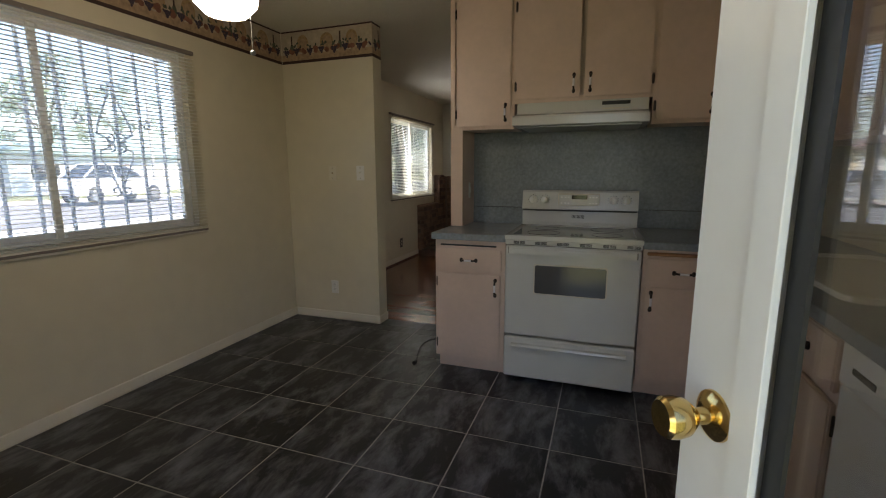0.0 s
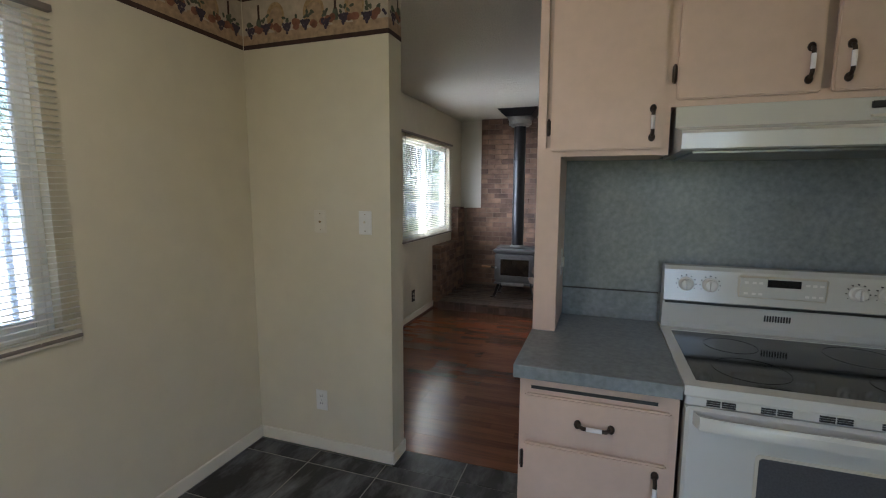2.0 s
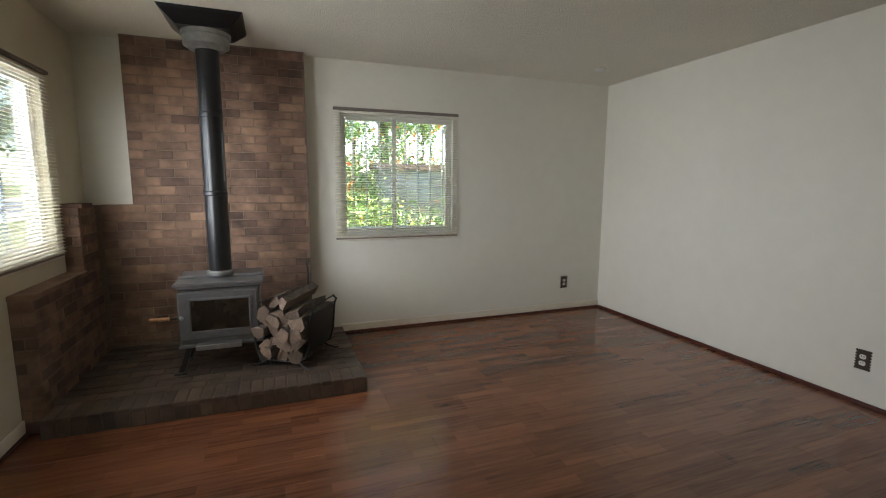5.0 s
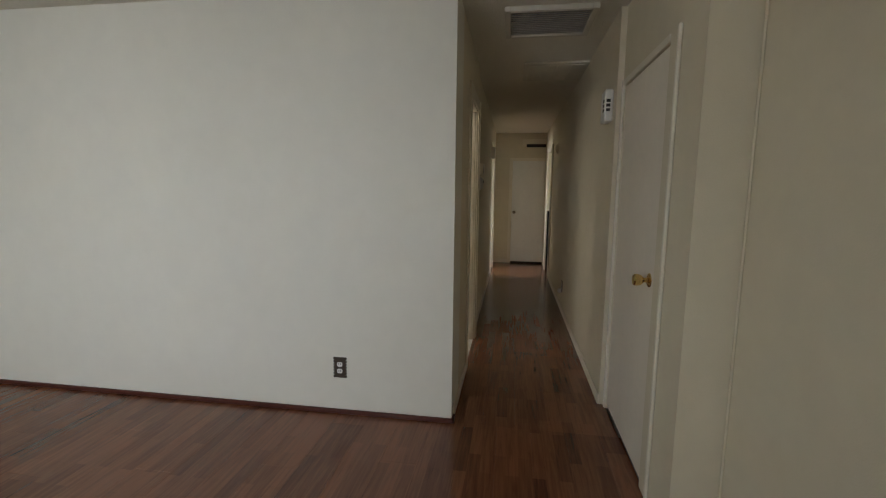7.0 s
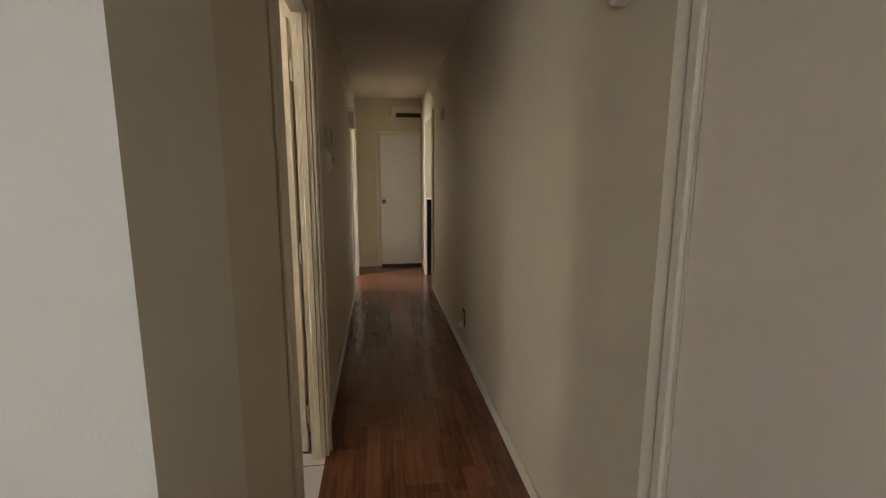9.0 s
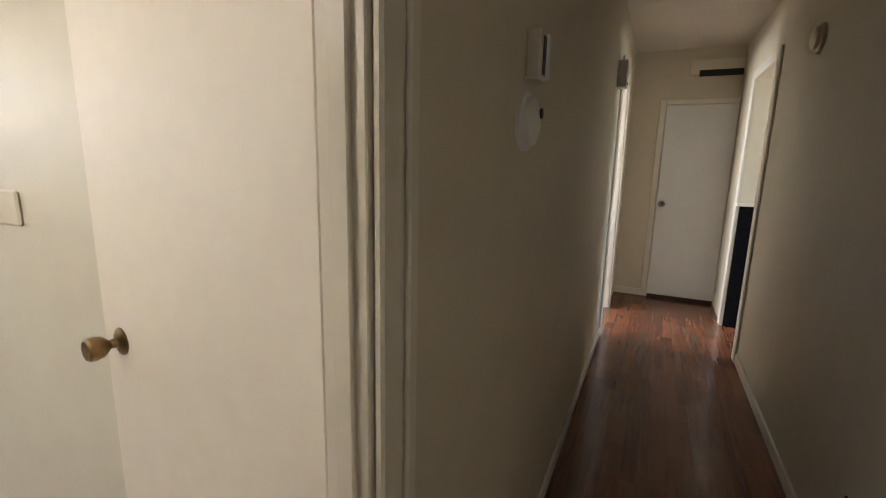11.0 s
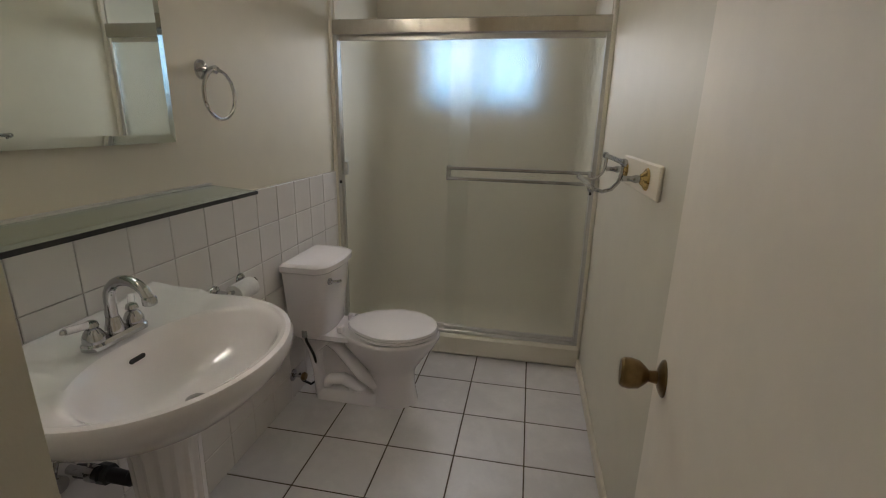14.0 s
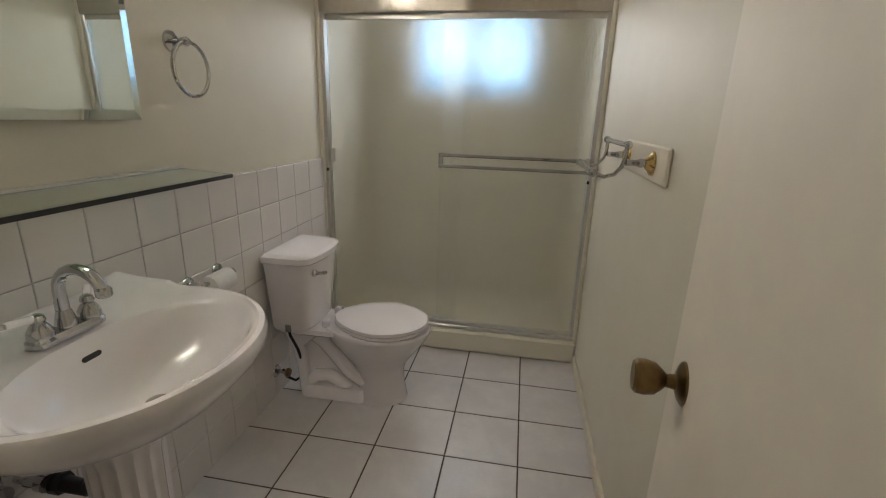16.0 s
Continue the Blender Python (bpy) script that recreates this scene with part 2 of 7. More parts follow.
def slate(name, dark, light, rough, scale, stretch=(1, 1, 1), edges=(0.45, 0.66)):
    """Cloudy stone-look tile: two tones in soft streaks, shifted piece by piece."""
    m = shade(name, dark, rough, bump=0.0006, bump_size=40)
    nt = m.node_tree
    b = nt.nodes["Principled BSDF"]
    geo = nt.nodes.new("ShaderNodeNewGeometry")
    info = nt.nodes.new("ShaderNodeObjectInfo")
    shift = nt.nodes.new("ShaderNodeVectorMath")
    shift.operation = "MULTIPLY_ADD"
    shift.inputs[1].default_value = (1, 1, 1)
    off = nt.nodes.new("ShaderNodeCombineXYZ")
    mul = nt.nodes.new("ShaderNodeMath")
    mul.operation = "MULTIPLY"
    mul.inputs[1].default_value = 40
    nt.links.new(info.outputs["Random"], mul.inputs[0])
    nt.links.new(mul.outputs[0], off.inputs[0])
    nt.links.new(mul.outputs[0], off.inputs[2])
    nt.links.new(geo.outputs["Position"], shift.inputs[0])
    nt.links.new(off.outputs[0], shift.inputs[2])
    n = nt.nodes.new("ShaderNodeTexNoise")
    n.inputs["Scale"].default_value = scale
    n.inputs["Detail"].default_value = 7
    n.inputs["Roughness"].default_value = 0.68
    n.inputs["Distortion"].default_value = 0.3
    spin = nt.nodes.new("ShaderNodeMapping")
    swirl = nt.nodes.new("ShaderNodeMath")
    swirl.operation = "MULTIPLY"
    swirl.inputs[1].default_value = 37.7
    way = nt.nodes.new("ShaderNodeCombineXYZ")
    nt.links.new(info.outputs["Random"], swirl.inputs[0])
    nt.links.new(swirl.outputs[0], way.inputs[2])
    nt.links.new(way.outputs[0], spin.inputs["Rotation"])
    spin.inputs["Scale"].default_value = stretch
    nt.links.new(shift.outputs[0], spin.inputs["Vector"])
    nt.links.new(spin.outputs[0], n.inputs["Vector"])
    ramp = nt.nodes.new("ShaderNodeValToRGB")
    ramp.color_ramp.elements[0].position = edges[0]
    ramp.color_ramp.elements[0].color = (*dark, 1)
    ramp.color_ramp.elements[1].position = edges[1]
    ramp.color_ramp.elements[1].color = (*light, 1)
    nt.links.new(n.outputs["Fac"], ramp.inputs[0])
    nt.links.new(ramp.outputs[0], b.inputs["Base Color"])
    r = nt.nodes.new("ShaderNodeMapRange")
    r.inputs["To Min"].default_value = rough * 0.7
    r.inputs["To Max"].default_value = rough * 1.4
    nt.links.new(n.outputs["Fac"], r.inputs["Value"])
    nt.links.new(r.outputs[0], b.inputs["Roughness"])
    return m


SLATE = slate("dark slate-look tile", (0.011, 0.012, 0.015), (0.21, 0.215, 0.235), 0.36, 8, (1.0, 0.42, 1.0), (0.45, 0.74))
GROUT_DARK = shade("grey grout", (0.33, 0.32, 0.30), 0.9, grain=0.2, grain_size=60)
BATH_TILE = slate("white marble-look floor tile", (0.60, 0.572, 0.565), (0.68, 0.65, 0.64), 0.32, 5)
GROUT_BROWN = shade("brown grout", (0.10, 0.075, 0.055), 0.9, grain=0.2, grain_size=60)
WALL_TILE = shade("glossy white wall tile", (0.74, 0.705, 0.68), 0.14, stain=0.03, stain_size=4, coat=0.4)
GROUT_LIGHT = shade("buff wall grout", (0.42, 0.36, 0.29), 0.9, grain=0.2, grain_size=60)


def plank_wood(name, tones, rough):
    """Laminate boards along x: narrow printed strips with their own tones, long grain, satin gloss."""
    m = shade(name, tones[0], rough, coat=0.3, spec=0.38)
    nt = m.node_tree
    b = nt.nodes["Principled BSDF"]
    b.inputs["Coat Roughness"].default_value = 0.12
    geo = nt.nodes.new("ShaderNodeNewGeometry")
    info = nt.nodes.new("ShaderNodeObjectInfo")
    sep = nt.nodes.new("ShaderNodeSeparateXYZ")
    nt.links.new(geo.outputs["Position"], sep.inputs[0])
    bricks = nt.nodes.new("ShaderNodeTexBrick")
    bricks.offset = 0.37
    bricks.inputs["Scale"].default_value = 1.0
    bricks.inputs["Mortar Size"].default_value = 0.0006
    bricks.inputs["Brick Width"].default_value = 0.42
    bricks.inputs["Row Height"].default_value = 0.064
    bricks.inputs["Color1"].default_value = (0.0, 0.0, 0.0, 1)
    bricks.inputs["Color2"].default_value = (1.0, 1.0, 1.0, 1)
    bricks.inputs["Mortar"].default_value = (0.2, 0.2, 0.2, 1)
    nt.links.new(geo.outputs["Position"], bricks.inputs["Vector"])
    mapping = nt.nodes.new("ShaderNodeMapping")
    mapping.inputs["Scale"].default_value = (1.6, 26, 26)
    nt.links.new(geo.outputs["Position"], mapping.inputs[0])
    n = nt.nodes.new("ShaderNodeTexNoise")
    n.inputs["Scale"].default_value = 2.2
    n.inputs["Detail"].default_value = 8
    n.inputs["Distortion"].default_value = 0.8
    nt.links.new(mapping.outputs[0], n.inputs["Vector"])
    blend = nt.nodes.new("ShaderNodeMath")
    blend.operation = "MULTIPLY_ADD"
    blend.inputs[1].default_value = 0.34
    nt.links.new(bricks.outputs["Color"], blend.inputs[0])
    half = nt.nodes.new("ShaderNodeMath")
    half.operation = "MULTIPLY_ADD"
    half.inputs[1].default_value = 0.9
    half.inputs[2].default_value = -0.02
    nt.links.new(n.outputs["Fac"], half.inputs[0])
    nt.links.new(half.outputs[0], blend.inputs[2])
    one = nt.nodes.new("ShaderNodeMath")
    one.operation = "MULTIPLY_ADD"
    one.inputs[1].default_value = 0.26
    nt.links.new(info.outputs["Random"], one.inputs[0])
    nt.links.new(blend.outputs[0], one.inputs[2])
    ramp = nt.nodes.new("ShaderNodeValToRGB")
    ramp.color_ramp.elements[0].position = 0.25
    ramp.color_ramp.elements[0].color = (*tones[0], 1)
    ramp.color_ramp.elements[1].position = 0.95
    ramp.color_ramp.elements[1].color = (*tones[1], 1)
    nt.links.new(one.outputs[0], ramp.inputs[0])
    nt.links.new(ramp.outputs[0], b.inputs["Base Color"])
    return m


PLANK = plank_wood("red-brown laminate board", ((0.055, 0.019, 0.011), (0.25, 0.094, 0.045)), 0.24)
BATH_SURROUND = shade("smooth cream acrylic", (0.76, 0.72, 0.61), 0.5, stain=0.03, stain_size=3)
PAPER = shade("soft white paper", (0.80, 0.79, 0.77), 0.95, grain=0.04, grain_size=80, bump=0.001, bump_size=120)
OBSCURE = glass("pebbled obscure glass", (0.95, 0.96, 0.93), 0.20, 0.0022, 150)
HEARTH_MORTAR = shade("sooty hearth mortar", (0.105, 0.082, 0.066), 0.95, grain=0.25, grain_size=70, bump=0.003, bump_size=90)
LAMP_GLOW = 3.5
glow_bath = glow("lit frosted globe", (1.0, 0.91, 0.79), 5.0)
ENTRY_TURN = 23.5
# Dark blue tint dims the lamp behind the window and gives it sky colour.
BATH_PANE = glass("blue pane dimming the bath lamp", (0.055, 0.10, 0.15), 0.2)
DARK_PANEL = shade("matt black panel", (0.008, 0.008, 0.009), 0.95, grain=0.3, grain_size=30)
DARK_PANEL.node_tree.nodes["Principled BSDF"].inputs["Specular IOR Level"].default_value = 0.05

# ---- building helpers ----
def box(bm, x0, x1, y0, y1, z0, z1, bevel=0.0, segments=1):
    vs = [bm.verts.new(p) for p in ((x0, y0, z0), (x1, y0, z0), (x1, y1, z0), (x0, y1, z0), (x0, y0, z1), (x1, y0, z1), (x1, y1, z1), (x0, y1, z1))]
    fs = [bm.faces.new([vs[i] for i in q]) for q in ((3, 2, 1, 0), (4, 5, 6, 7), (0, 1, 5, 4), (1, 2, 6, 5), (2, 3, 7, 6), (3, 0, 4, 7))]
    if bevel:
        bmesh.ops.bevel(bm, geom=list({e for f in fs for e in f.edges}), offset=bevel, segments=segments, affect="EDGES", clamp_overlap=True)
    return bm


def boxes(*specs, bevel=0.0):
    bm = bmesh.new()
    for s in specs:
        box(bm, *s, bevel=bevel)
    return bm


def lathe(bm, profile, at=(0, 0, 0), axis="z", sides=24):
    """Turns (radius, height) pairs round an axis through the point at."""
    turn = {"z": Matrix(), "x": Matrix.Rotation(radians(90), 4, "Y"), "y": Matrix.Rotation(radians(-90), 4, "X"), "-y": Matrix.Rotation(radians(90), 4, "X"), "-x": Matrix.Rotation(radians(-90), 4, "Y")}[axis]
    m = Matrix.Translation(at) @ turn
    rings = []
    for r, h in profile:
        rings.append([bm.verts.new(m @ Vector((max(r, 1e-4) * math.cos(a), max(r, 1e-4) * math.sin(a), h))) for a in (2 * math.pi * i / sides for i in range(sides))])
    for p, q in zip(rings, rings[1:]):
        for i in range(sides):
            bm.faces.new((p[i], p[(i + 1) % sides], q[(i + 1) % sides], q[i]))
    bm.faces.new(list(reversed(rings[0])))
    bm.faces.new(rings[-1])
    return bm


def tube(bm, points, radius, sides=10, closed=False):
    """A round bar along points."""
    pts = [Vector(p) for p in points]
    n = len(pts)
    rings = []
    last = None
    for i, p in enumerate(pts):
        a = pts[(i - 1) % n] if closed or i else p
        b = pts[(i + 1) % n] if closed or i < n - 1 else p
        d = (b - a).normalized()
        if last is None:
            u = d.orthogonal().normalized()
        else:
            u = (last - d * last.dot(d)).normalized()
        last = u
        v = d.cross(u)
        rings.append([bm.verts.new(p + radius * (math.cos(t) * u + math.sin(t) * v)) for t in (2 * math.pi * k / sides for k in range(sides))])
    pairs = list(zip(rings, rings[1:])) + ([(rings[-1], rings[0])] if closed else [])
    for p, q in pairs:
        for k in range(sides):
            bm.faces.new((p[k], p[(k + 1) % sides], q[(k + 1) % sides], q[k]))
    if not closed:
        bm.faces.new(list(reversed(rings[0])))
        bm.faces.new(rings[-1])
    return bm


def loft(bm, rings, cap=True, closed=True):
    """Skins rings of points, all with the same count."""
    vs = [[bm.verts.new(p) for p in r] for r in rings]
    n = len(vs[0])
    for p, q in zip(vs, vs[1:]):
        for i in range(n if closed else n - 1):
            bm.faces.new((p[i], p[(i + 1) % n], q[(i + 1) % n], q[i]))
    if cap:
        bm.faces.new(list(reversed(vs[0])))
        bm.faces.new(vs[-1])
    return bm


def arc(center, radius, a0, a1, steps, plane="xz"):
    out = []
    for i in range(steps + 1):
        a = radians(a0 + (a1 - a0) * i / steps)
        c, s = radius * math.cos(a), radius * math.sin(a)
        x, y, z = center
        out.append({"xz": (x + c, y, z + s), "yz": (x, y + c, z + s), "xy": (x + c, y + s, z)}[plane])
    return out


def slab(bm, outline, z0, z1):
    """A flat prism over an outline of (x, y) points, anticlockwise."""
    lo = [bm.verts.new((x, y, z0)) for x, y in outline]
    hi = [bm.verts.new((x, y, z1)) for x, y in outline]
    n = len(lo)
    bm.faces.new(list(reversed(lo)))
    bm.faces.new(hi)
    for i in range(n):
        bm.faces.new((lo[i], lo[(i + 1) % n], hi[(i + 1) % n], hi[i]))
    return bm


def mesh_of(name, bm, material, smooth=False):
    bmesh.ops.recalc_face_normals(bm, faces=bm.faces)
    me = bpy.data.meshes.new(name)
    bm.to_mesh(me)
    bm.free()
    for m in material if isinstance(material, (list, tuple)) else [material]:
        me.materials.append(m)
    if smooth:
        me.shade_smooth()
        me.set_sharp_from_angle(angle=radians(35))
    return me


def part(name, bm, material, parent, label="", smooth=False):
    ob = new(name, mesh_of(name, bm, material, smooth))
    ob.parent = parent
    if label:
        tagged(ob, label)
    return ob


def thing(name, at, label, category, group="", kind="", turn=0.0):
    ob = new(name)
    ob.empty_display_size = 0.1
    ob.matrix_basis = pose(*at, 0, 0, turn)
    return tagged(ob, label, category, group, kind)


def solid(name, bm, material, label, category="", group="", kind="", at=(0, 0, 0), smooth=False, turn=0.0):
    ob = new(name, mesh_of(name, bm, material, smooth))
    ob.matrix_basis = pose(*at, 0, 0, turn)
    return tagged(ob, label, category, group, kind)


def wall(name, axis, face0, face1, a0, a1, z0, z1, holes, material, label):
    """A wall of thickness face0..face1 across the axis, from a0 to a1 along it, with real openings (b0, b1, c0, c1)."""
    us = sorted({a0, a1, *[h[0] for h in holes], *[h[1] for h in holes]})
    ws = sorted({z0, z1, *[h[2] for h in holes], *[h[3] for h in holes]})
    us = [u for u in us if a0 <= u <= a1]
    ws = [w for w in ws if z0 <= w <= z1]

    def full(i, j):
        if not (0 <= i < len(us) - 1 and 0 <= j < len(ws) - 1):
            return False
        u, w = (us[i] + us[i + 1]) / 2, (ws[j] + ws[j + 1]) / 2
        return not any(h[0] < u < h[1] and h[2] < w < h[3] for h in holes)

    bm = bmesh.new()

    def p(d, u, w):
        return bm.verts.new((d, u, w) if axis == "x" else (u, d, w))

    for i in range(len(us) - 1):
        for j in range(len(ws) - 1):
            if not full(i, j):
                continue
            u0, u1, w0, w1 = us[i], us[i + 1], ws[j], ws[j + 1]
            for d in (face0, face1):
                bm.faces.new([p(d, u0, w0), p(d, u1, w0), p(d, u1, w1), p(d, u0, w1)])
            for di, dj, q in ((-1, 0, ((u0, w0), (u0, w1))), (1, 0, ((u1, w0), (u1, w1))), (0, -1, ((u0, w0), (u1, w0))), (0, 1, ((u0, w1), (u1, w1)))):
                if not full(i + di, j + dj):
                    bm.faces.new([p(face0, *q[0]), p(face0, *q[1]), p(face1, *q[1]), p(face1, *q[0])])
    bmesh.ops.remove_doubles(bm, verts=bm.verts, dist=1e-5)
    return solid(name, bm, material, label, kind="structure")

# ---- structure ----
H = 2.44
wall("wall_west_kitchen", "x", -2.40, -2.25, 0.25, 3.82, 0, H, [(1.10, 2.845, 0.93, 2.05)], PAINT, "cream painted plaster kitchen wall with a wide window")
wall("wall_switch", "y", 3.82, 3.96, -2.52, -1.395, 0, H, [], PAINT, "short cream partition wall with switch plates")
wall("wall_west_living", "x", -2.52, -2.37, 3.96, 8.34, 0, H, [(6.13, 7.64, 0.93, 2.01)], PAINT, "cream painted living room wall with a window")
wall("wall_north_living", "y", 8.19, 8.34, -2.37, 2.40, 0, H, [(-0.47, 0.60, 0.91, 2.00)], WHITE_WALL, "pale painted living room wall with a window")
wall("wall_east_living", "x", 2.40, 2.735, 4.998, 8.34, 0, H, [], WHITE_WALL, "plain pale painted living room wall")
wall("wall_partition", "y", 3.80, 3.88, -0.62, 1.60, 0, H, [], PAINT, "cream partition between kitchen and living room")
wall("wall_east_kitchen", "x", 1.60, 1.75, 0.25, 3.88, 0, H, [], PAINT, "cream painted kitchen wall behind the sink")
wall("wall_south_kitchen", "y", 0.25, 0.40, -2.25, 1.60, 0, H, [(0.0, 0.84, 0.0, 2.06)], PAINT, "cream kitchen wall with the entry doorway")
wall("wall_hall_south", "y", 3.88, 4.05, 1.75, 2.80, 0, H, [(1.97, 2.75, 0, 1.985)], PAINT, "cream painted hallway wall with a closet door")
wall("wall_hall_south_far", "y", 3.88, 4.085, 2.80, 8.78, 0, H, [(7.19, 7.95, 0, 2.03)], PAINT, "long plain cream painted hallway wall")
wall("wall_hall_corner", "y", 3.881, 4.05, 1.60, 1.75, 0, H, [], PAINT, "cream painted outside corner of the hallway wall")
wall("wall_hall_north", "y", 5.0, 5.07, 2.735, 4.066, 0, H, [(3.27, 3.956, 0, 2.06)], PAINT, "cream painted hallway wall round the bathroom doorway")
wall("wall_hall_north_far", "y", 5.02, 5.07, 4.066, 8.78, 0, H, [(7.26, 8.0, 0, 2.03)], PAINT, "cream painted hallway wall with a bedroom doorway")
wall("wall_hall_end", "x", 8.63, 8.78, 4.085, 5.02, 0, H, [], PAINT, "cream painted wall at the end of the hallway")
wall("wall_east_bath", "x", 4.18, 4.30, 5.07, 8.34, 0, H, [], BATH_PAINT, "cream satin painted bathroom wall")
wall("wall_west_bath", "x", 2.735, 2.739, 5.07, 8.19, 0, H, [], BATH_PAINT, "cream satin painted bathroom wall over tile")
wall("wall_bath_stub", "y", 5.07, 5.41, 2.739, 3.225, 0, H, [], BATH_PAINT, "short cream wall beside the bathroom doorway")
wall("wall_north_bath", "y", 8.19, 8.34, 2.735, 4.18, 0, H, [(3.06, 3.85, 1.42, 1.95)], BATH_PAINT, "bathroom outer wall with a small window")
solid("ceiling", boxes((-2.52, 8.78, 0.25, 8.34, H, H + 0.12)), CEILING, "sprayed textured off-white ceiling", kind="structure")
solid("floor", boxes((-2.52, 8.78, 0.25, 8.34, -0.12, -0.012)), GROUT_DARK, "bare sub-floor under the coverings", kind="structure")

# the rooms off the end of the hallway, closed round
wall("wall_bedroom_north", "y", 7.60, 7.72, 4.30, 8.78, 0, H, [(6.2, 7.8, 0.9, 2.0)], WHITE_WALL, "pale bedroom wall with a window opening")
wall("wall_bedroom_east", "x", 8.66, 8.78, 5.07, 7.60, 0, H, [], WHITE_WALL, "plain pale bedroom wall")
wall("wall_room_south", "y", 1.20, 1.32, 1.75, 8.78, 0, H, [(6.9, 8.3, 0.9, 2.0)], WHITE_WALL, "pale unseen back room wall with an added lamp opening")
wall("wall_room_east", "x", 8.66, 8.78, 1.32, 3.88, 0, H, [], WHITE_WALL, "plain pale back room wall")
wall("wall_room_west", "x", 5.9, 6.02, 1.32, 3.88, 0, H, [], WHITE_WALL, "plain pale back room wall")


# ---- trim ----
def strip(name, x0, x1, y0, y1, z0, z1, material, label, bevel=0.004):
    return solid(name, boxes((x0, x1, y0, y1, z0, z1), bevel=bevel), material, label, kind="structure")


strip("baseboard_kitchen_west", -2.25, -2.237, 0.40, 3.82, 0.0, 0.07, TRIM, "cream painted kitchen baseboard")
strip("baseboard_switch_wall", -2.237, -1.395, 3.807, 3.82, 0.0, 0.07, TRIM, "cream painted kitchen baseboard")
strip("baseboard_switch_end", -1.395, -1.383, 3.807, 3.965, 0.0, 0.07, TRIM, "cream painted baseboard round the wall end")
strip("baseboard_living_west", -2.37, -2.357, 3.96, 7.0, 0.012, 0.085, TRIM, "cream painted living room baseboard")
strip("baseboard_living_north", -0.50, 2.40, 8.177, 8.19, 0.015, 0.085, TRIM, "cream painted living room baseboard")
strip("shoe_living_north", -0.50, 2.39, 8.163, 8.177, 0.0, 0.022, DARK_SHOE, "dark cherry shoe moulding")
strip("shoe_living_west", -2.357, -2.343, 3.96, 7.0, 0.0, 0.020, DARK_SHOE, "dark cherry shoe moulding")
strip("shoe_living_east", 2.384, 2.40, 4.982, 8.163, 0.0, 0.028, DARK_SHOE, "dark cherry shoe moulding")
strip("shoe_hall_corner", 2.384, 2.46, 4.982, 4.998, 0.0, 0.028, DARK_SHOE, "dark cherry shoe moulding")
strip("baseboard_hall_north", 2.46, 3.17, 4.988, 5.0, 0.0, 0.07, TRIM, "cream painted hallway baseboard")
strip("baseboard_hall_north_far", 4.066, 7.18, 5.008, 5.02, 0.0, 0.07, TRIM, "cream painted hallway baseboard")
strip("baseboard_hall_south", 2.80, 7.10, 4.085, 4.097, 0.0, 0.07, TRIM, "cream painted hallway baseboard")
strip("baseboard_bath_east", 4.166, 4.18, 5.80, 7.43, 0.0, 0.062, PLATE_BEIGE, "beige vinyl bathroom baseboard")
strip("baseboard_living_south", -0.62, 1.60, 3.88, 3.892, 0.0, 0.07, TRIM, "cream painted living room baseboard")
strip("trim_corner", 1.572, 1.584, 3.88, 3.888, 0.07, H, PAINT, "white painted vertical trim strip", 0.006)
strip("trim_bath_jamb_east", 3.940, 3.956, 5.002, 5.068, 0, 2.06, TRIM, "cream door jamb", 0.002)
strip("trim_bath_jamb_west", 3.27, 3.285, 5.002, 5.068, 0, 2.06, TRIM, "cream door jamb", 0.002)
strip("trim_bath_jamb_head", 3.285, 3.940, 5.002, 5.068, 2.045, 2.06, TRIM, "cream door head", 0.002)
strip("trim_bath_stop", 3.931, 3.940, 5.020, 5.046, 0, 2.045, TRIM, "cream door stop", 0.002)
for name, x0, x1, z0, z1 in (("trim_bath_casing_east", 3.946, 4.012, 0, 2.14), ("trim_bath_casing_west", 3.175, 3.275, 0, 2.14), ("trim_bath_casing_head", 3.275, 3.946, 2.055, 2.14)):
    strip(name, x0, x1, 4.986, 5.0, z0, z1, TRIM, "cream painted door casing", 0.004)
strip("trim_bath_casing_bead", 3.992, 4.014, 4.977, 4.986, 0, 2.14, TRIM, "raised outer bead of the door casing", 0.003)
for name, x0, x1 in (("trim_bedroom_casing_west", 7.18, 7.27), ("trim_bedroom_casing_east", 7.99, 8.08)):
    strip(name, x0, x1, 5.004, 5.02, 0, 2.12, TRIM, "white painted door casing")
strip("trim_bedroom_jamb", 7.26, 7.275, 5.022, 5.068, 0, 2.03, TRIM, "white painted door jamb", 0.002)
strip("trim_bedroom_jamb_far", 7.985, 8.0, 5.022, 5.068, 0, 2.03, TRIM, "white painted door jamb", 0.002)
for name, x0, x1, z0, z1 in (("trim_room_casing_west", 7.10, 7.19, 0, 2.10), ("trim_room_casing_east", 7.95, 8.04, 0, 2.10), ("trim_room_casing_head", 7.19, 7.95, 2.03, 2.10)):
    strip(name, x0, x1, 4.085, 4.103, z0, z1, TRIM, "white painted door casing")
strip("trim_closet_casing_near", 1.835, 1.862, 4.05, 4.066, 0, 2.02, TRIM, "narrow white casing bead beside the closet door", 0.006)
strip("trim_closet_casing_flat", 1.862, 1.97, 4.05, 4.054, 0, 2.02, PAINT, "flat cream closet door casing", 0.001)
strip("trim_closet_casing_far", 2.75, 2.785, 4.05, 4.064, 0, 2.02, TRIM, "narrow white closet door casing", 0.004)
strip("trim_closet_casing_head", 1.97, 2.75, 4.05, 4.060, 1.985, 2.02, TRIM, "cream closet door head casing", 0.003)

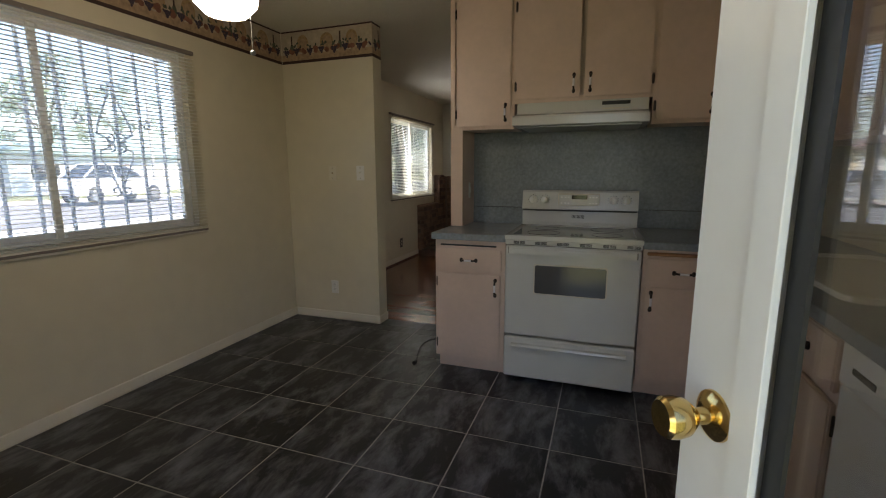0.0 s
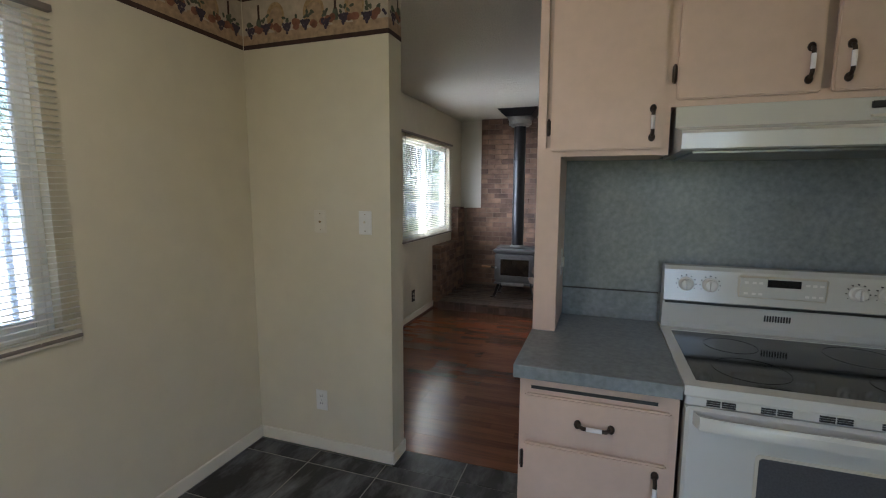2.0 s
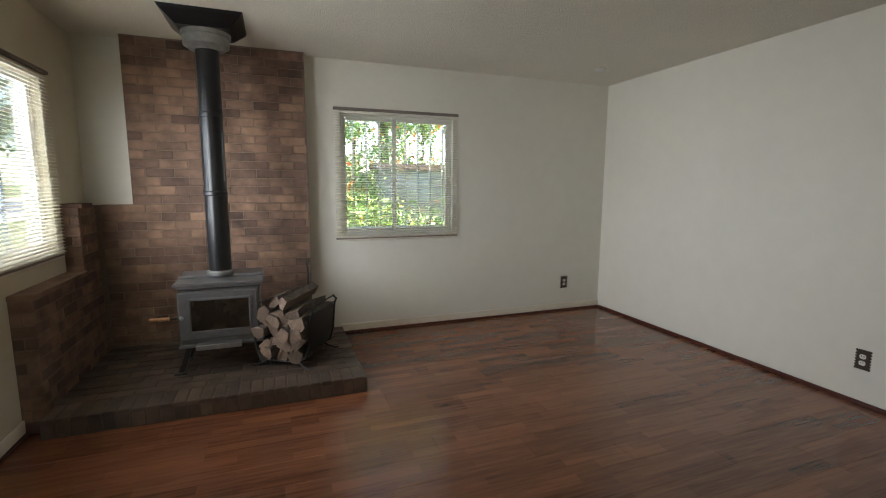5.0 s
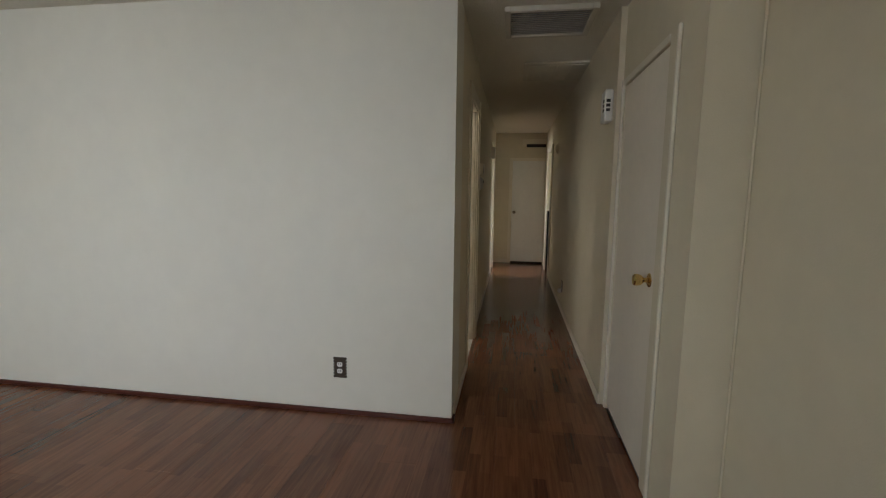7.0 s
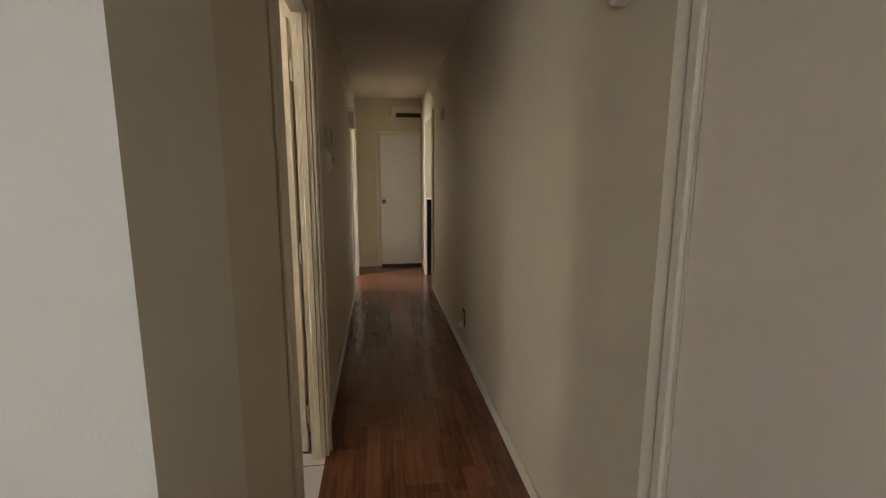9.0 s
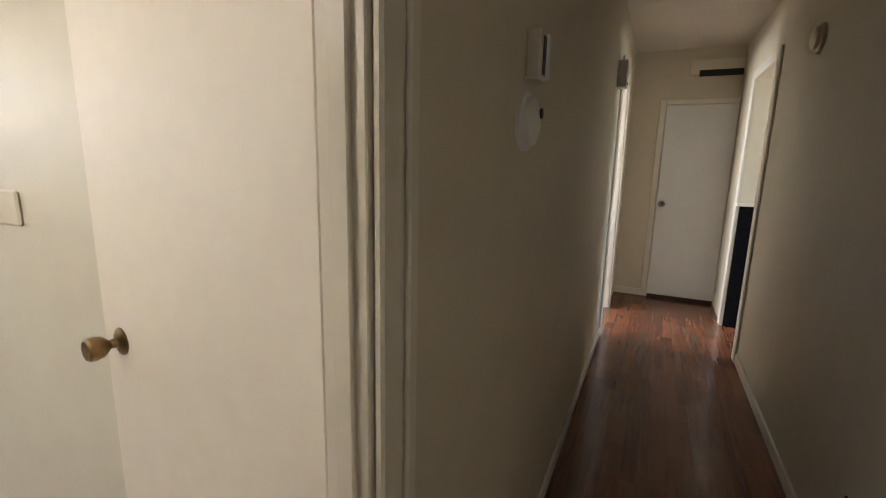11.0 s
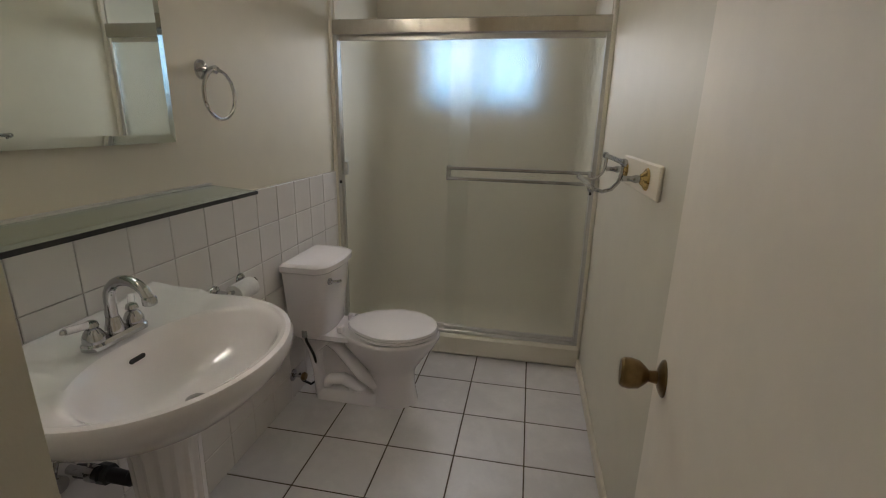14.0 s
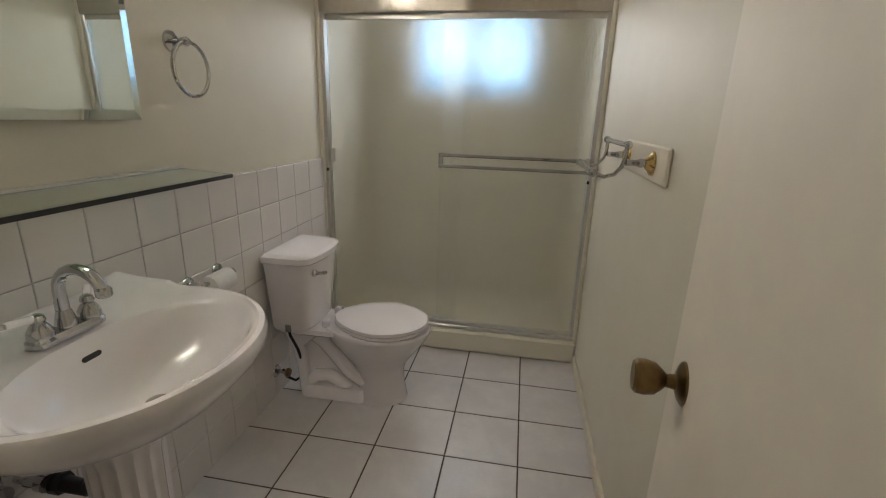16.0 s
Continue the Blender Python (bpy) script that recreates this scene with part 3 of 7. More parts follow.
# ---- windows and blinds ----
def at_wall(axis, face, inward):
    """Maps (along, depth into the room, up) to the world for a window in a wall."""
    if axis == "x":
        return lambda a, d, z: (face + inward * d, a, z)
    return lambda a, d, z: (a, face + inward * d, z)


def wbox(bm, f, a0, a1, d0, d1, z0, z1, bevel=0.0):
    p, q = f(a0, d0, z0), f(a1, d1, z1)
    lo, hi = [min(u, v) for u, v in zip(p, q)], [max(u, v) for u, v in zip(p, q)]
    return box(bm, lo[0], hi[0], lo[1], hi[1], lo[2], hi[2], bevel)


def window(name, f, a0, a1, z0, z1, mid, label, pane_glass=PANE):
    """A vinyl slider: outer frame, two sashes, two panes, a latch and a sill board."""
    base = thing(name, (0, 0, 0), label, "window", kind="structure")
    w = 0.024
    for nm, s in (("frame_jamb", (a0, a0 + w, z0, z1)), ("frame_jamb", (a1 - w, a1, z0, z1)), ("frame_head", (a0 + w, a1 - w, z1 - w, z1)), ("frame_sill", (a0 + w, a1 - w, z0, z0 + w))):
        part(nm, wbox(bmesh.new(), f, s[0], s[1], -0.11, -0.045, s[2], s[3], 0.004), VINYL, base)
    for k, (b0, b1, d) in enumerate(((a0 + w, mid + 0.025, -0.098), (mid - 0.025, a1 - w, -0.070))):
        sash = part("sash", wbox(bmesh.new(), f, b0, b0 + 0.034, d, d + 0.024, z0 + w, z1 - w, 0.003), VINYL, base)
        part("sash_stile", wbox(bmesh.new(), f, b1 - 0.034, b1, d, d + 0.024, z0 + w, z1 - w, 0.003), VINYL, sash)
        part("sash_rail", wbox(bmesh.new(), f, b0 + 0.045, b1 - 0.034, d, d + 0.024, z1 - w - 0.032, z1 - w, 0.003), VINYL, sash)
        part("sash_rail", wbox(bmesh.new(), f, b0 + 0.045, b1 - 0.034, d, d + 0.024, z0 + w, z0 + w + 0.032, 0.003), VINYL, sash)
        pane = part("pane", wbox(bmesh.new(), f, b0 + 0.033, b1 - 0.033, d + 0.010, d + 0.014, z0 + w + 0.031, z1 - w - 0.031), pane_glass, sash)
        pane.visible_shadow = False
    part("latch", wbox(bmesh.new(), f, mid - 0.012, mid + 0.012, -0.046, -0.030, (z0 + z1) / 2 - 0.05, (z0 + z1) / 2 + 0.05, 0.004), VINYL, base)
    part("window_sill", wbox(bmesh.new(), f, a0 - 0.02, a1 + 0.05, 0.0, 0.022, z0 - 0.045, z0 - 0.004, 0.005), TRIM, base)
    return base


def blind(f, a0, a1, z0, z1, label, tilt=8.0, group="window blinds"):
    """A mini blind: head rail, bottom rail, each slat, ladder cords and a tilt wand."""
    base = thing("window_blind", (0, 0, 0), label, "blind", group)
    part("head_rail", wbox(bmesh.new(), f, a0, a1, 0.004, 0.030, z1 - 0.024, z1, 0.003), RAIL, base)
    part("bottom_rail", wbox(bmesh.new(), f, a0, a1, 0.006, 0.026, z0, z0 + 0.014, 0.003), RAIL, base)
    step = 0.0215
    count = int((z1 - 0.03 - z0 - 0.02) / step)
    bm = bmesh.new()
    t = radians(tilt)
    rows = []
    for k in range(5):
        u = (k / 4 - 0.5) * 0.025
        arch = 0.0022 * (1 - (2 * (k / 4) - 1) ** 2)
        rows.append((u * math.cos(t) - arch * math.sin(t), u * math.sin(t) + arch * math.cos(t)))
    rings = [[f(a, 0.016 + d, h) for d, h in rows] + [f(a, 0.016 + d, h - 0.0005) for d, h in reversed(rows)] for a in (a0 + 0.004, a1 - 0.004)]
    loft(bm, rings)
    me = mesh_of("slat", bm, BLIND)
    for k in range(count):
        s = new("slat", me)
        s.parent = base
        s.location = (0, 0, z0 + 0.028 + k * step)
    for a in (a0 + 0.14, (a0 + a1) / 2, a1 - 0.14):
        for d in (0.002, 0.030):
            part("ladder_cord", tube(bmesh.new(), [f(a, d, z0 + 0.01), f(a, d, z1 - 0.02)], 0.0008, 5), BLIND, base)
    part("tilt_wand", tube(bmesh.new(), [f(a0 + 0.06, 0.036, z1 - 0.03), f(a0 + 0.062, 0.04, z1 - 0.55)], 0.003, 6), CLEAR, base)
    return base


def scroll(f, a, z, r, way, up, d=-0.24):
    """A flat iron spiral."""
    pts = []
    for i in range(22):
        k = i / 21
        ang = 0.5 * math.pi + way * k * 3.3 * math.pi / 2 * 1.25
        rr = r * (1 - 0.72 * k)
        pts.append(f(a + way * rr * -math.cos(ang) * 1.0, d, z + up * (rr * math.sin(ang) - r)))
    return pts


def security_bars(f, a0, a1, z0, z1, count, ornament, label):
    base = thing("window_bars", (0, 0, 0), label, "window bars", "window bars")
    for z in (z0, z1):
        part("cross_bar", wbox(bmesh.new(), f, a0, a1, -0.255, -0.230, z - 0.012, z + 0.012, 0.002), BARS, base)
    for k in range(count):
        a = a0 + (a1 - a0) * k / (count - 1)
        part("bar", wbox(bmesh.new(), f, a - 0.0075, a + 0.0075, -0.250, -0.235, z0 + 0.012, z1 - 0.012), BARS, base)
    for k in (0, count - 1):
        a = a0 + (a1 - a0) * k / (count - 1)
        part("bracket", wbox(bmesh.new(), f, a - 0.012, a + 0.012, -0.235, -0.15, z1 - 0.09, z1 - 0.066), BARS, base)
    for a, z, hgt in ornament:
        left = [f(a + s * x, -0.262, z + y) for s in (-1,) for x, y in ((0.0, hgt), (0.03, hgt * 0.75), (0.10, hgt * 0.30), (0.11, hgt * 0.16), (0.07, 0.04), (0.02, 0.0))]
        right = [f(a + x, -0.262, z + y) for x, y in ((0.0, hgt), (0.03, hgt * 0.75), (0.10, hgt * 0.30), (0.11, hgt * 0.16), (0.07, 0.04), (0.02, 0.0))]
        low_l = [f(a - x, -0.262, z - y) for x, y in ((0.0, hgt * 0.9), (0.03, hgt * 0.65), (0.10, hgt * 0.25), (0.10, hgt * 0.13), (0.06, 0.03), (0.02, 0.0))]
        low_r = [f(a + x, -0.262, z - y) for x, y in ((0.0, hgt * 0.9), (0.03, hgt * 0.65), (0.10, hgt * 0.25), (0.10, hgt * 0.13), (0.06, 0.03), (0.02, 0.0))]
        for pts in (left, right, low_l, low_r):
            part("scrollwork", tube(bmesh.new(), pts, 0.0065, 6), BARS, base)
        for way in (-1, 1):
            for zz, up in ((z + hgt * 1.02, 1), (z + 0.06, 1), (z - 0.05, -1), (z + hgt * 0.45, 1), (z - hgt * 0.9, -1)):
                wide = 0.21 if abs(zz - (z + hgt * 0.45)) < 1e-6 else 0.035
                part("scroll", tube(bmesh.new(), scroll(f, a + way * wide, zz, 0.032, way, up, -0.262), 0.006, 6), BARS, base)
    return base


fk = at_wall("x", -2.25, 1)
window("window_1", fk, 1.10, 2.845, 0.93, 2.05, 2.03, "white vinyl sliding kitchen window with a cream sill")
blind(fk, 1.02, 2.895, 0.897, 2.072, "ivory mini blind with open slats over the kitchen window", 3)
security_bars(fk, 1.13, 2.83, 0.90, 2.10, 12, [(2.52, 1.47, 0.36), (1.59, 1.47, 0.36)], "white painted iron security bars with scrolls outside a window")
fl = at_wall("x", -2.37, 1)
window("window_2", fl, 6.13, 7.64, 0.93, 2.01, 6.90, "white vinyl sliding living room window with a cream sill", DIM_PANE)
blind(fl, 6.06, 7.71, 0.895, 2.065, "ivory mini blind with half-open slats in the living room", -14)
security_bars(fl, 6.16, 7.62, 0.90, 2.08, 11, [(6.9, 1.47, 0.33)], "white painted iron security bars with scrolls outside a window")
fb = at_wall("y", 8.19, -1)
window("window_3", fb, -0.47, 0.60, 0.91, 2.00, 0.035, "white vinyl sliding window facing the flowering garden", CLEAR)
blind(fb, -0.525, 0.645, 0.878, 2.04, "ivory mini blind with open slats and a brown head rail", -12)
security_bars(fb, -0.45, 0.58, 0.95, 1.98, 9, [(0.0, 1.50, 0.28)], "white painted iron security bars with scrolls outside a window")


# ---- kitchen floor tiles ----
def paving(name, x0, x1, y0, y1, ox, oy, px, py, joint, top, thick, material, label, grout, bevel=0.003, sag=0.0):
    """A tiled floor: a grout bed and a tile for every cell, cut at the edges."""
    bed = solid(name, boxes((x0, x1, y0, y1, -0.012, top - 0.0015)), grout, label, kind="structure")
    shared = {}
    i0, i1 = math.floor((x0 - ox) / px), math.ceil((x1 - ox) / px)
    j0, j1 = math.floor((y0 - oy) / py), math.ceil((y1 - oy) / py)
    for i in range(i0, i1):
        for j in range(j0, j1):
            a0, a1 = max(x0, ox + i * px + joint / 2), min(x1, ox + (i + 1) * px - joint / 2)
            b0, b1 = max(y0, oy + j * py + joint / 2), min(y1, oy + (j + 1) * py - joint / 2)
            w, d = round(a1 - a0, 4), round(b1 - b0, 4)
            if w < 0.015 or d < 0.015:
                continue
            if (w, d) not in shared:
                shared[w, d] = mesh_of("tile", tile_shape(w, d, thick, bevel), material)
            t = new("tile", shared[w, d])
            t.parent = bed
            t.location = ((a0 + a1) / 2, (b0 + b1) / 2, top - thick + random.uniform(-sag, 0))
    return bed


def tile_shape(w, d, h, b):
    """A slab with eased upper edges, standing on z = 0."""
    bm = bmesh.new()
    low = [(-w / 2, -d / 2, 0), (w / 2, -d / 2, 0), (w / 2, d / 2, 0), (-w / 2, d / 2, 0)]
    mid = [(x, y, h - b * 0.6) for x, y, _ in low]
    top = [(x - math.copysign(b, x), y - math.copysign(b, y), h) for x, y, _ in low]
    return loft(bm, [low, mid, top])


# ---- kitchen cabinets ----
def handle(parent, at, upright, out):
    """A bow pull: iron ends with a white porcelain grip; out is the way it stands off."""
    h = part("handle", pull_end(at, upright, out, -1), IRON, parent, "dark iron pull with a white porcelain grip")
    part("handle_end", pull_end(at, upright, out, 1), IRON, h)
    o = Vector(out)
    ax = Vector((0, 0, 1)) if upright else Vector((1, 0, 0) if abs(o.y) > 0.5 else (0, 1, 0))
    c = Vector(at) + o * 0.024
    part("grip", tube(bmesh.new(), [c + ax * k * 0.022 for k in (-1, -0.6, -0.2, 0.2, 0.6, 1)], 0.0068, 10), PORCELAIN, h, "white porcelain grip", True)
    return h


def pull_end(at, upright, out, sign):
    o = Vector(out)
    ax = Vector((0, 0, 1)) if upright else Vector((1, 0, 0) if abs(o.y) > 0.5 else (0, 1, 0))
    c = Vector(at)
    bm = bmesh.new()
    tube(bm, [c + ax * sign * 0.022 + o * 0.024, c + ax * sign * 0.032 + o * 0.023, c + ax * sign * 0.041 + o * 0.014, c + ax * sign * 0.044 + o * 0.003], 0.006, 8)
    m = Matrix.Translation(c + ax * sign * 0.047 + o * 0.003)
    bmesh.ops.create_uvsphere(bm, u_segments=10, v_segments=6, radius=0.011, matrix=m @ Matrix.Diagonal((1, 1, 1.25, 1)))
    return bm


def hinge(parent, at, out):
    o = Vector(out)
    side = Vector((1, 0, 0)) if abs(o.y) > 0.5 else Vector((0, 1, 0))
    c = Vector(at)
    bm = bmesh.new()
    lo, hi = c - side * 0.007 - Vector((0, 0, 0.026)), c + side * 0.007 + Vector((0, 0, 0.026)) + o * 0.004
    box(bm, min(lo.x, hi.x), max(lo.x, hi.x), min(lo.y, hi.y), max(lo.y, hi.y), lo.z, hi.z, 0.0015)
    tube(bm, [c + o * 0.006 - Vector((0, 0, 0.03)), c + o * 0.006 + Vector((0, 0, 0.03))], 0.004, 8)
    return part("hinge", bm, IRON, parent, "dark bronze cabinet hinge")


def front(parent, name, out, u0, u1, z0, z1, face, thick=0.019):
    """A lipped cabinet front proud of the carcass; u runs along x, or along y for fronts that face x."""
    bm = bmesh.new()
    if abs(out[1]) > 0.5:
        box(bm, u0, u1, face - thick, face, z0, z1, 0.005, 2)
    else:
        box(bm, face - thick, face, u0, u1, z0, z1, 0.005, 2)
    return part(name, bm, CAB, parent)


SOUTH, WEST = (0, -1, 0), (-1, 0, 0)


def base_unit(label, x0, x1, door_hinge, board=False):
    c = thing("base_cabinet", (0, 0, 0), label, "cabinet", "kitchen base cabinets")
    part("body", boxes((x0, x1, 3.165, 3.80, 0.10, 0.874)), CAB_SHADE, c)
    part("face_frame", boxes((x0, x0 + 0.03, 3.148, 3.166, 0.10, 0.874), (x1 - 0.03, x1, 3.148, 3.166, 0.10, 0.874), (x0 + 0.03, x1 - 0.03, 3.149, 3.165, 0.812, 0.874), (x0 + 0.03, x1 - 0.03, 3.149, 3.165, 0.655, 0.69), (x0 + 0.03, x1 - 0.03, 3.149, 3.165, 0.10, 0.13)), CAB, c)
    part("toe_kick", boxes((x0, x1, 3.22, 3.24, 0.0, 0.10)), CAB, c)
    d = front(c, "drawer_front", SOUTH, x0 + 0.018, x1 - 0.02, 0.685, 0.822, 3.148)
    handle(d, ((x0 + x1) / 2, 3.129, 0.75), False, SOUTH)
    dr = front(c, "door", SOUTH, x0 + 0.018, x1 - 0.025, 0.125, 0.662, 3.148)
    hx = x0 + 0.012 if door_hinge == "left" else x1 - 0.018
    kx = x1 - 0.055 if door_hinge == "left" else x0 + 0.05
    handle(dr, (kx, 3.129, 0.585), True, SOUTH)
    for z in (0.19, 0.60):
        hinge(dr, (hx, 3.146, z), SOUTH)
    if not board:
        # Black strip on the frame, painting the shade of an open slot.
        part("board_slot", boxes((x0 + 0.035, x1 - 0.055, 3.146, 3.1485, 0.834, 0.844)), BLACK, c, "black strip for the shade in an empty cutting board slot")
    if board:
        part("cutting_board", boxes((x0 + 0.02, x1 - 0.05, 3.128, 3.15, 0.838, 0.856), bevel=0.004), WOOD_HANDLE, c, "pull-out wooden cutting board edge")
    return c


base_unit("pinkish beige base cabinet with a drawer beside the range", -0.625, -0.175, "left")
base_unit("pinkish beige base cabinet with a pull-out board", 0.592, 1.0, "right", board=True)


def west_unit(label, y0, y1, doors, drawers, false_front=False):
    """Base cabinet of the sink run, facing west at x = 1.0."""
    c = thing("base_cabinet", (0, 0, 0), label, "cabinet", "kitchen base cabinets")
    part("body", boxes((1.017, 1.60, y0, y1, 0.10, 0.874)), CAB_SHADE, c)
    part("face_frame", boxes((1.0, 1.018, y0, y0 + 0.025, 0.10, 0.874), (1.0, 1.018, y1 - 0.025, y1, 0.10, 0.874), (1.001, 1.017, y0 + 0.025, y1 - 0.025, 0.845, 0.874), (1.001, 1.017, y0 + 0.025, y1 - 0.025, 0.67, 0.70), (1.001, 1.017, y0 + 0.025, y1 - 0.025, 0.10, 0.13)), CAB, c)
    part("toe_kick", boxes((1.07, 1.09, y0, y1, 0.0, 0.10)), CAB, c)
    for a, b in drawers:
        d = front(c, "drawer_front", WEST, a, b, 0.70, 0.85, 1.0)
        if not false_front:
            handle(d, (0.981, (a + b) / 2, 0.775), False, WEST)
    for a, b, k in doors:
        d = front(c, "door", WEST, a, b, 0.125, 0.67, 1.0)
        handle(d, (0.981, a + 0.05 if k == "low" else b - 0.05, 0.59), True, WEST)
        for z in (0.19, 0.61):
            hinge(d, (0.998, b + 0.008 if k == "low" else a - 0.008, z), WEST)
    return c


west_unit("narrow pinkish beige base cabinet in the corner", 2.78, 3.14, [(2.80, 3.06, "high")], [(2.80, 3.06)], True)
west_unit("pinkish beige sink base cabinet with two doors", 1.88, 2.78, [(2.34, 2.76, "low"), (1.90, 2.32, "high")], [(2.34, 2.76), (1.90, 2.32)])
west_unit("pinkish beige base cabinet at the end of the sink run", 0.85, 1.26, [(0.88, 1.24, "low")], [(0.88, 1.24)])

dw = thing("dishwasher", (0, 0, 0), "white built-in dishwasher beside the sink cabinet", "dishwasher")
part("tub", boxes((1.03, 1.60, 1.265, 1.875, 0.02, 0.872)), PLATE_WHITE, dw)
part("door", boxes((0.985, 1.03, 1.27, 1.87, 0.12, 0.745), bevel=0.006), DOOR_PAINT, dw)
part("control_panel", boxes((0.978, 1.03, 1.27, 1.87, 0.75, 0.868), bevel=0.008), DOOR_PAINT, dw)
part("badge", boxes((0.975, 0.979, 1.70, 1.80, 0.80, 0.815)), BLACK, dw)
part("toe_panel", boxes((1.04, 1.05, 1.27, 1.87, 0.0, 0.115)), BLACK, dw)

top = thing("worktop", (0, 0, 0), "blue-grey speckled laminate worktop with a front edge", "worktop")
part("counter_left", boxes((-0.643, -0.173, 3.118, 3.80, 0.874, 0.915), bevel=0.002), LAMINATE, top)
bm = bmesh.new()
slab(bm, [(0.590, 3.118), (0.962, 3.118), (0.962, 0.84), (1.60, 0.84), (1.60, 3.80), (0.590, 3.80)], 0.874, 0.915)
bmesh.ops.bevel(bm, geom=[e for e in bm.edges if all(v.co.z > 0.9 for v in e.verts)], offset=0.004, segments=1, affect="EDGES")
part("counter_right", bm, LAMINATE, top)
splash = thing("backsplash", (0, 0, 0), "blue-grey laminate backsplash panel with a low upstand", "backsplash")
part("panel", boxes((-0.555, 1.60, 3.788, 3.80, 1.035, 1.60)), LAMINATE, splash)
part("upstand", boxes((-0.553, -0.173, 3.776, 3.80, 0.915, 1.033), (0.590, 1.60, 3.776, 3.80, 0.915, 1.033), (-0.173, 0.590, 3.777, 3.80, 0.915, 1.033), bevel=0.002), LAMINATE, splash)
part("seam", boxes((-0.553, -0.175, 3.7768, 3.7875, 1.0332, 1.0362), (0.592, 1.598, 3.7768, 3.7875, 1.0332, 1.0362)), BLACK, splash)
part("edge_strip", boxes((-0.535, -0.52, 3.782, 3.788, 1.035, 1.58)), LAMINATE, splash)

sink = thing("kitchen_sink", (0, 0, 0), "almond enamel kitchen sink set into the worktop", "sink")
bm = bmesh.new()


def rounded(x0, x1, y0, y1, r, z, n=5):
    out = []
    for cx, cy, a in ((x1 - r, y1 - r, 0), (x0 + r, y1 - r, 90), (x0 + r, y0 + r, 180), (x1 - r, y0 + r, 270)):
        for i in range(n + 1):
            t = radians(a + 90 * i / n)
            out.append((cx + r * math.cos(t), cy + r * math.sin(t), z))
    return out


loft(bm, [rounded(1.05, 1.53, 2.05, 2.92, 0.06, 0.916), rounded(1.055, 1.525, 2.055, 2.915, 0.06, 0.932), rounded(1.08, 1.50, 2.08, 2.89, 0.05, 0.934), rounded(1.09, 1.49, 2.09, 2.88, 0.05, 0.917)])
part("basin", bm, ENAMEL, sink, smooth=True)

post = solid("cabinet_post", boxes((-0.640, -0.555, 3.50, 3.80, 0.915, 1.57), bevel=0.002), CAB, "pinkish beige painted post between worktop and wall cabinet", "post")
sw = thing("light_switch", (-0.5545, 3.66, 1.16), "small white rocker switch on the cabinet post", "switch")
part("plate", boxes((0.0, 0.006, -0.018, 0.018, -0.055, 0.055), bevel=0.003), PLATE_WHITE, sw)
part("rocker", boxes((0.006, 0.013, -0.007, 0.007, -0.02, 0.02), bevel=0.002), PLATE_WHITE, sw)


def wall_unit(label, x0, x1, z0, doors):
    c = thing("wall_cabinet", (0, 0, 0), label, "cabinet", "kitchen wall cabinets")
    part("body", boxes((x0, x1, 3.515, 3.80, z0, 2.438)), CAB_SHADE, c)
    part("face_frame", boxes((x0, x0 + 0.03, 3.498, 3.516, z0 - 0.004, 2.438), (x1 - 0.03, x1, 3.498, 3.516, z0 - 0.004, 2.438), (x0 + 0.03, x1 - 0.03, 3.499, 3.515, z0 - 0.003, z0 + 0.03), (x0 + 0.03, x1 - 0.03, 3.499, 3.515, 2.38, 2.438)), CAB, c)
    for a, b, k in doors:
        d = front(c, "door", SOUTH, a, b, z0 + 0.016, 2.395, 3.498)
        handle(d, (b - 0.035 if k == "left" else a + 0.035, 3.479, z0 + 0.10), True, SOUTH)
        for z in (z0 + 0.10, 2.30):
            hinge(d, (a - 0.009 if k == "left" else b + 0.009, 3.496, z), SOUTH)
    return c


wall_unit("tall pinkish beige wall cabinet beside the hood", -0.640, -0.205, 1.57, [(-0.592, -0.226, "left")])
wall_unit("short pinkish beige wall cabinet over the hood", -0.205, 0.612, 1.725, [(-0.192, 0.195, "left"), (0.222, 0.597, "right")])
wall_unit("pinkish beige wall cabinet with two doors", 0.612, 1.30, 1.57, [(0.632, 0.950, "left"), (0.978, 1.272, "right")])
cc = thing("wall_cabinet", (0, 0, 0), "pinkish beige wall cabinet over the sink run", "cabinet", "kitchen wall cabinets")
part("body", boxes((1.305, 1.60, 2.60, 3.497, 1.42, 2.438)), CAB, cc)
part("door", boxes((1.285, 1.304, 2.62, 3.46, 1.44, 2.40), bevel=0.005), CAB, cc)

# ---- range hood ----
hood = thing("range_hood", (0, 0, 0), "almond metal range hood under the wall cabinet", "range hood")
bm = bmesh.new()
sect = [(3.505, 1.722), (3.500, 1.655), (3.36, 1.628), (3.345, 1.618), (3.345, 1.572), (3.36, 1.568), (3.788, 1.568), (3.788, 1.722)]
loft(bm, [[(x, y, z) for y, z in sect] for x in (-0.188, 0.592)])
part("canopy", bm, ENAMEL, hood)
part("underside", boxes((-0.15, 0.555, 3.40, 3.76, 1.559, 1.5695), bevel=0.003), GALV, hood, "grey metal filter under the hood")
part("control_strip", boxes((0.33, 0.49, 3.492, 3.503, 1.69, 1.710), bevel=0.002), BLACK, hood)
part("badge", boxes((0.33, 0.485, 3.494, 3.503, 1.664, 1.672)), ENAMEL_DARK, hood)

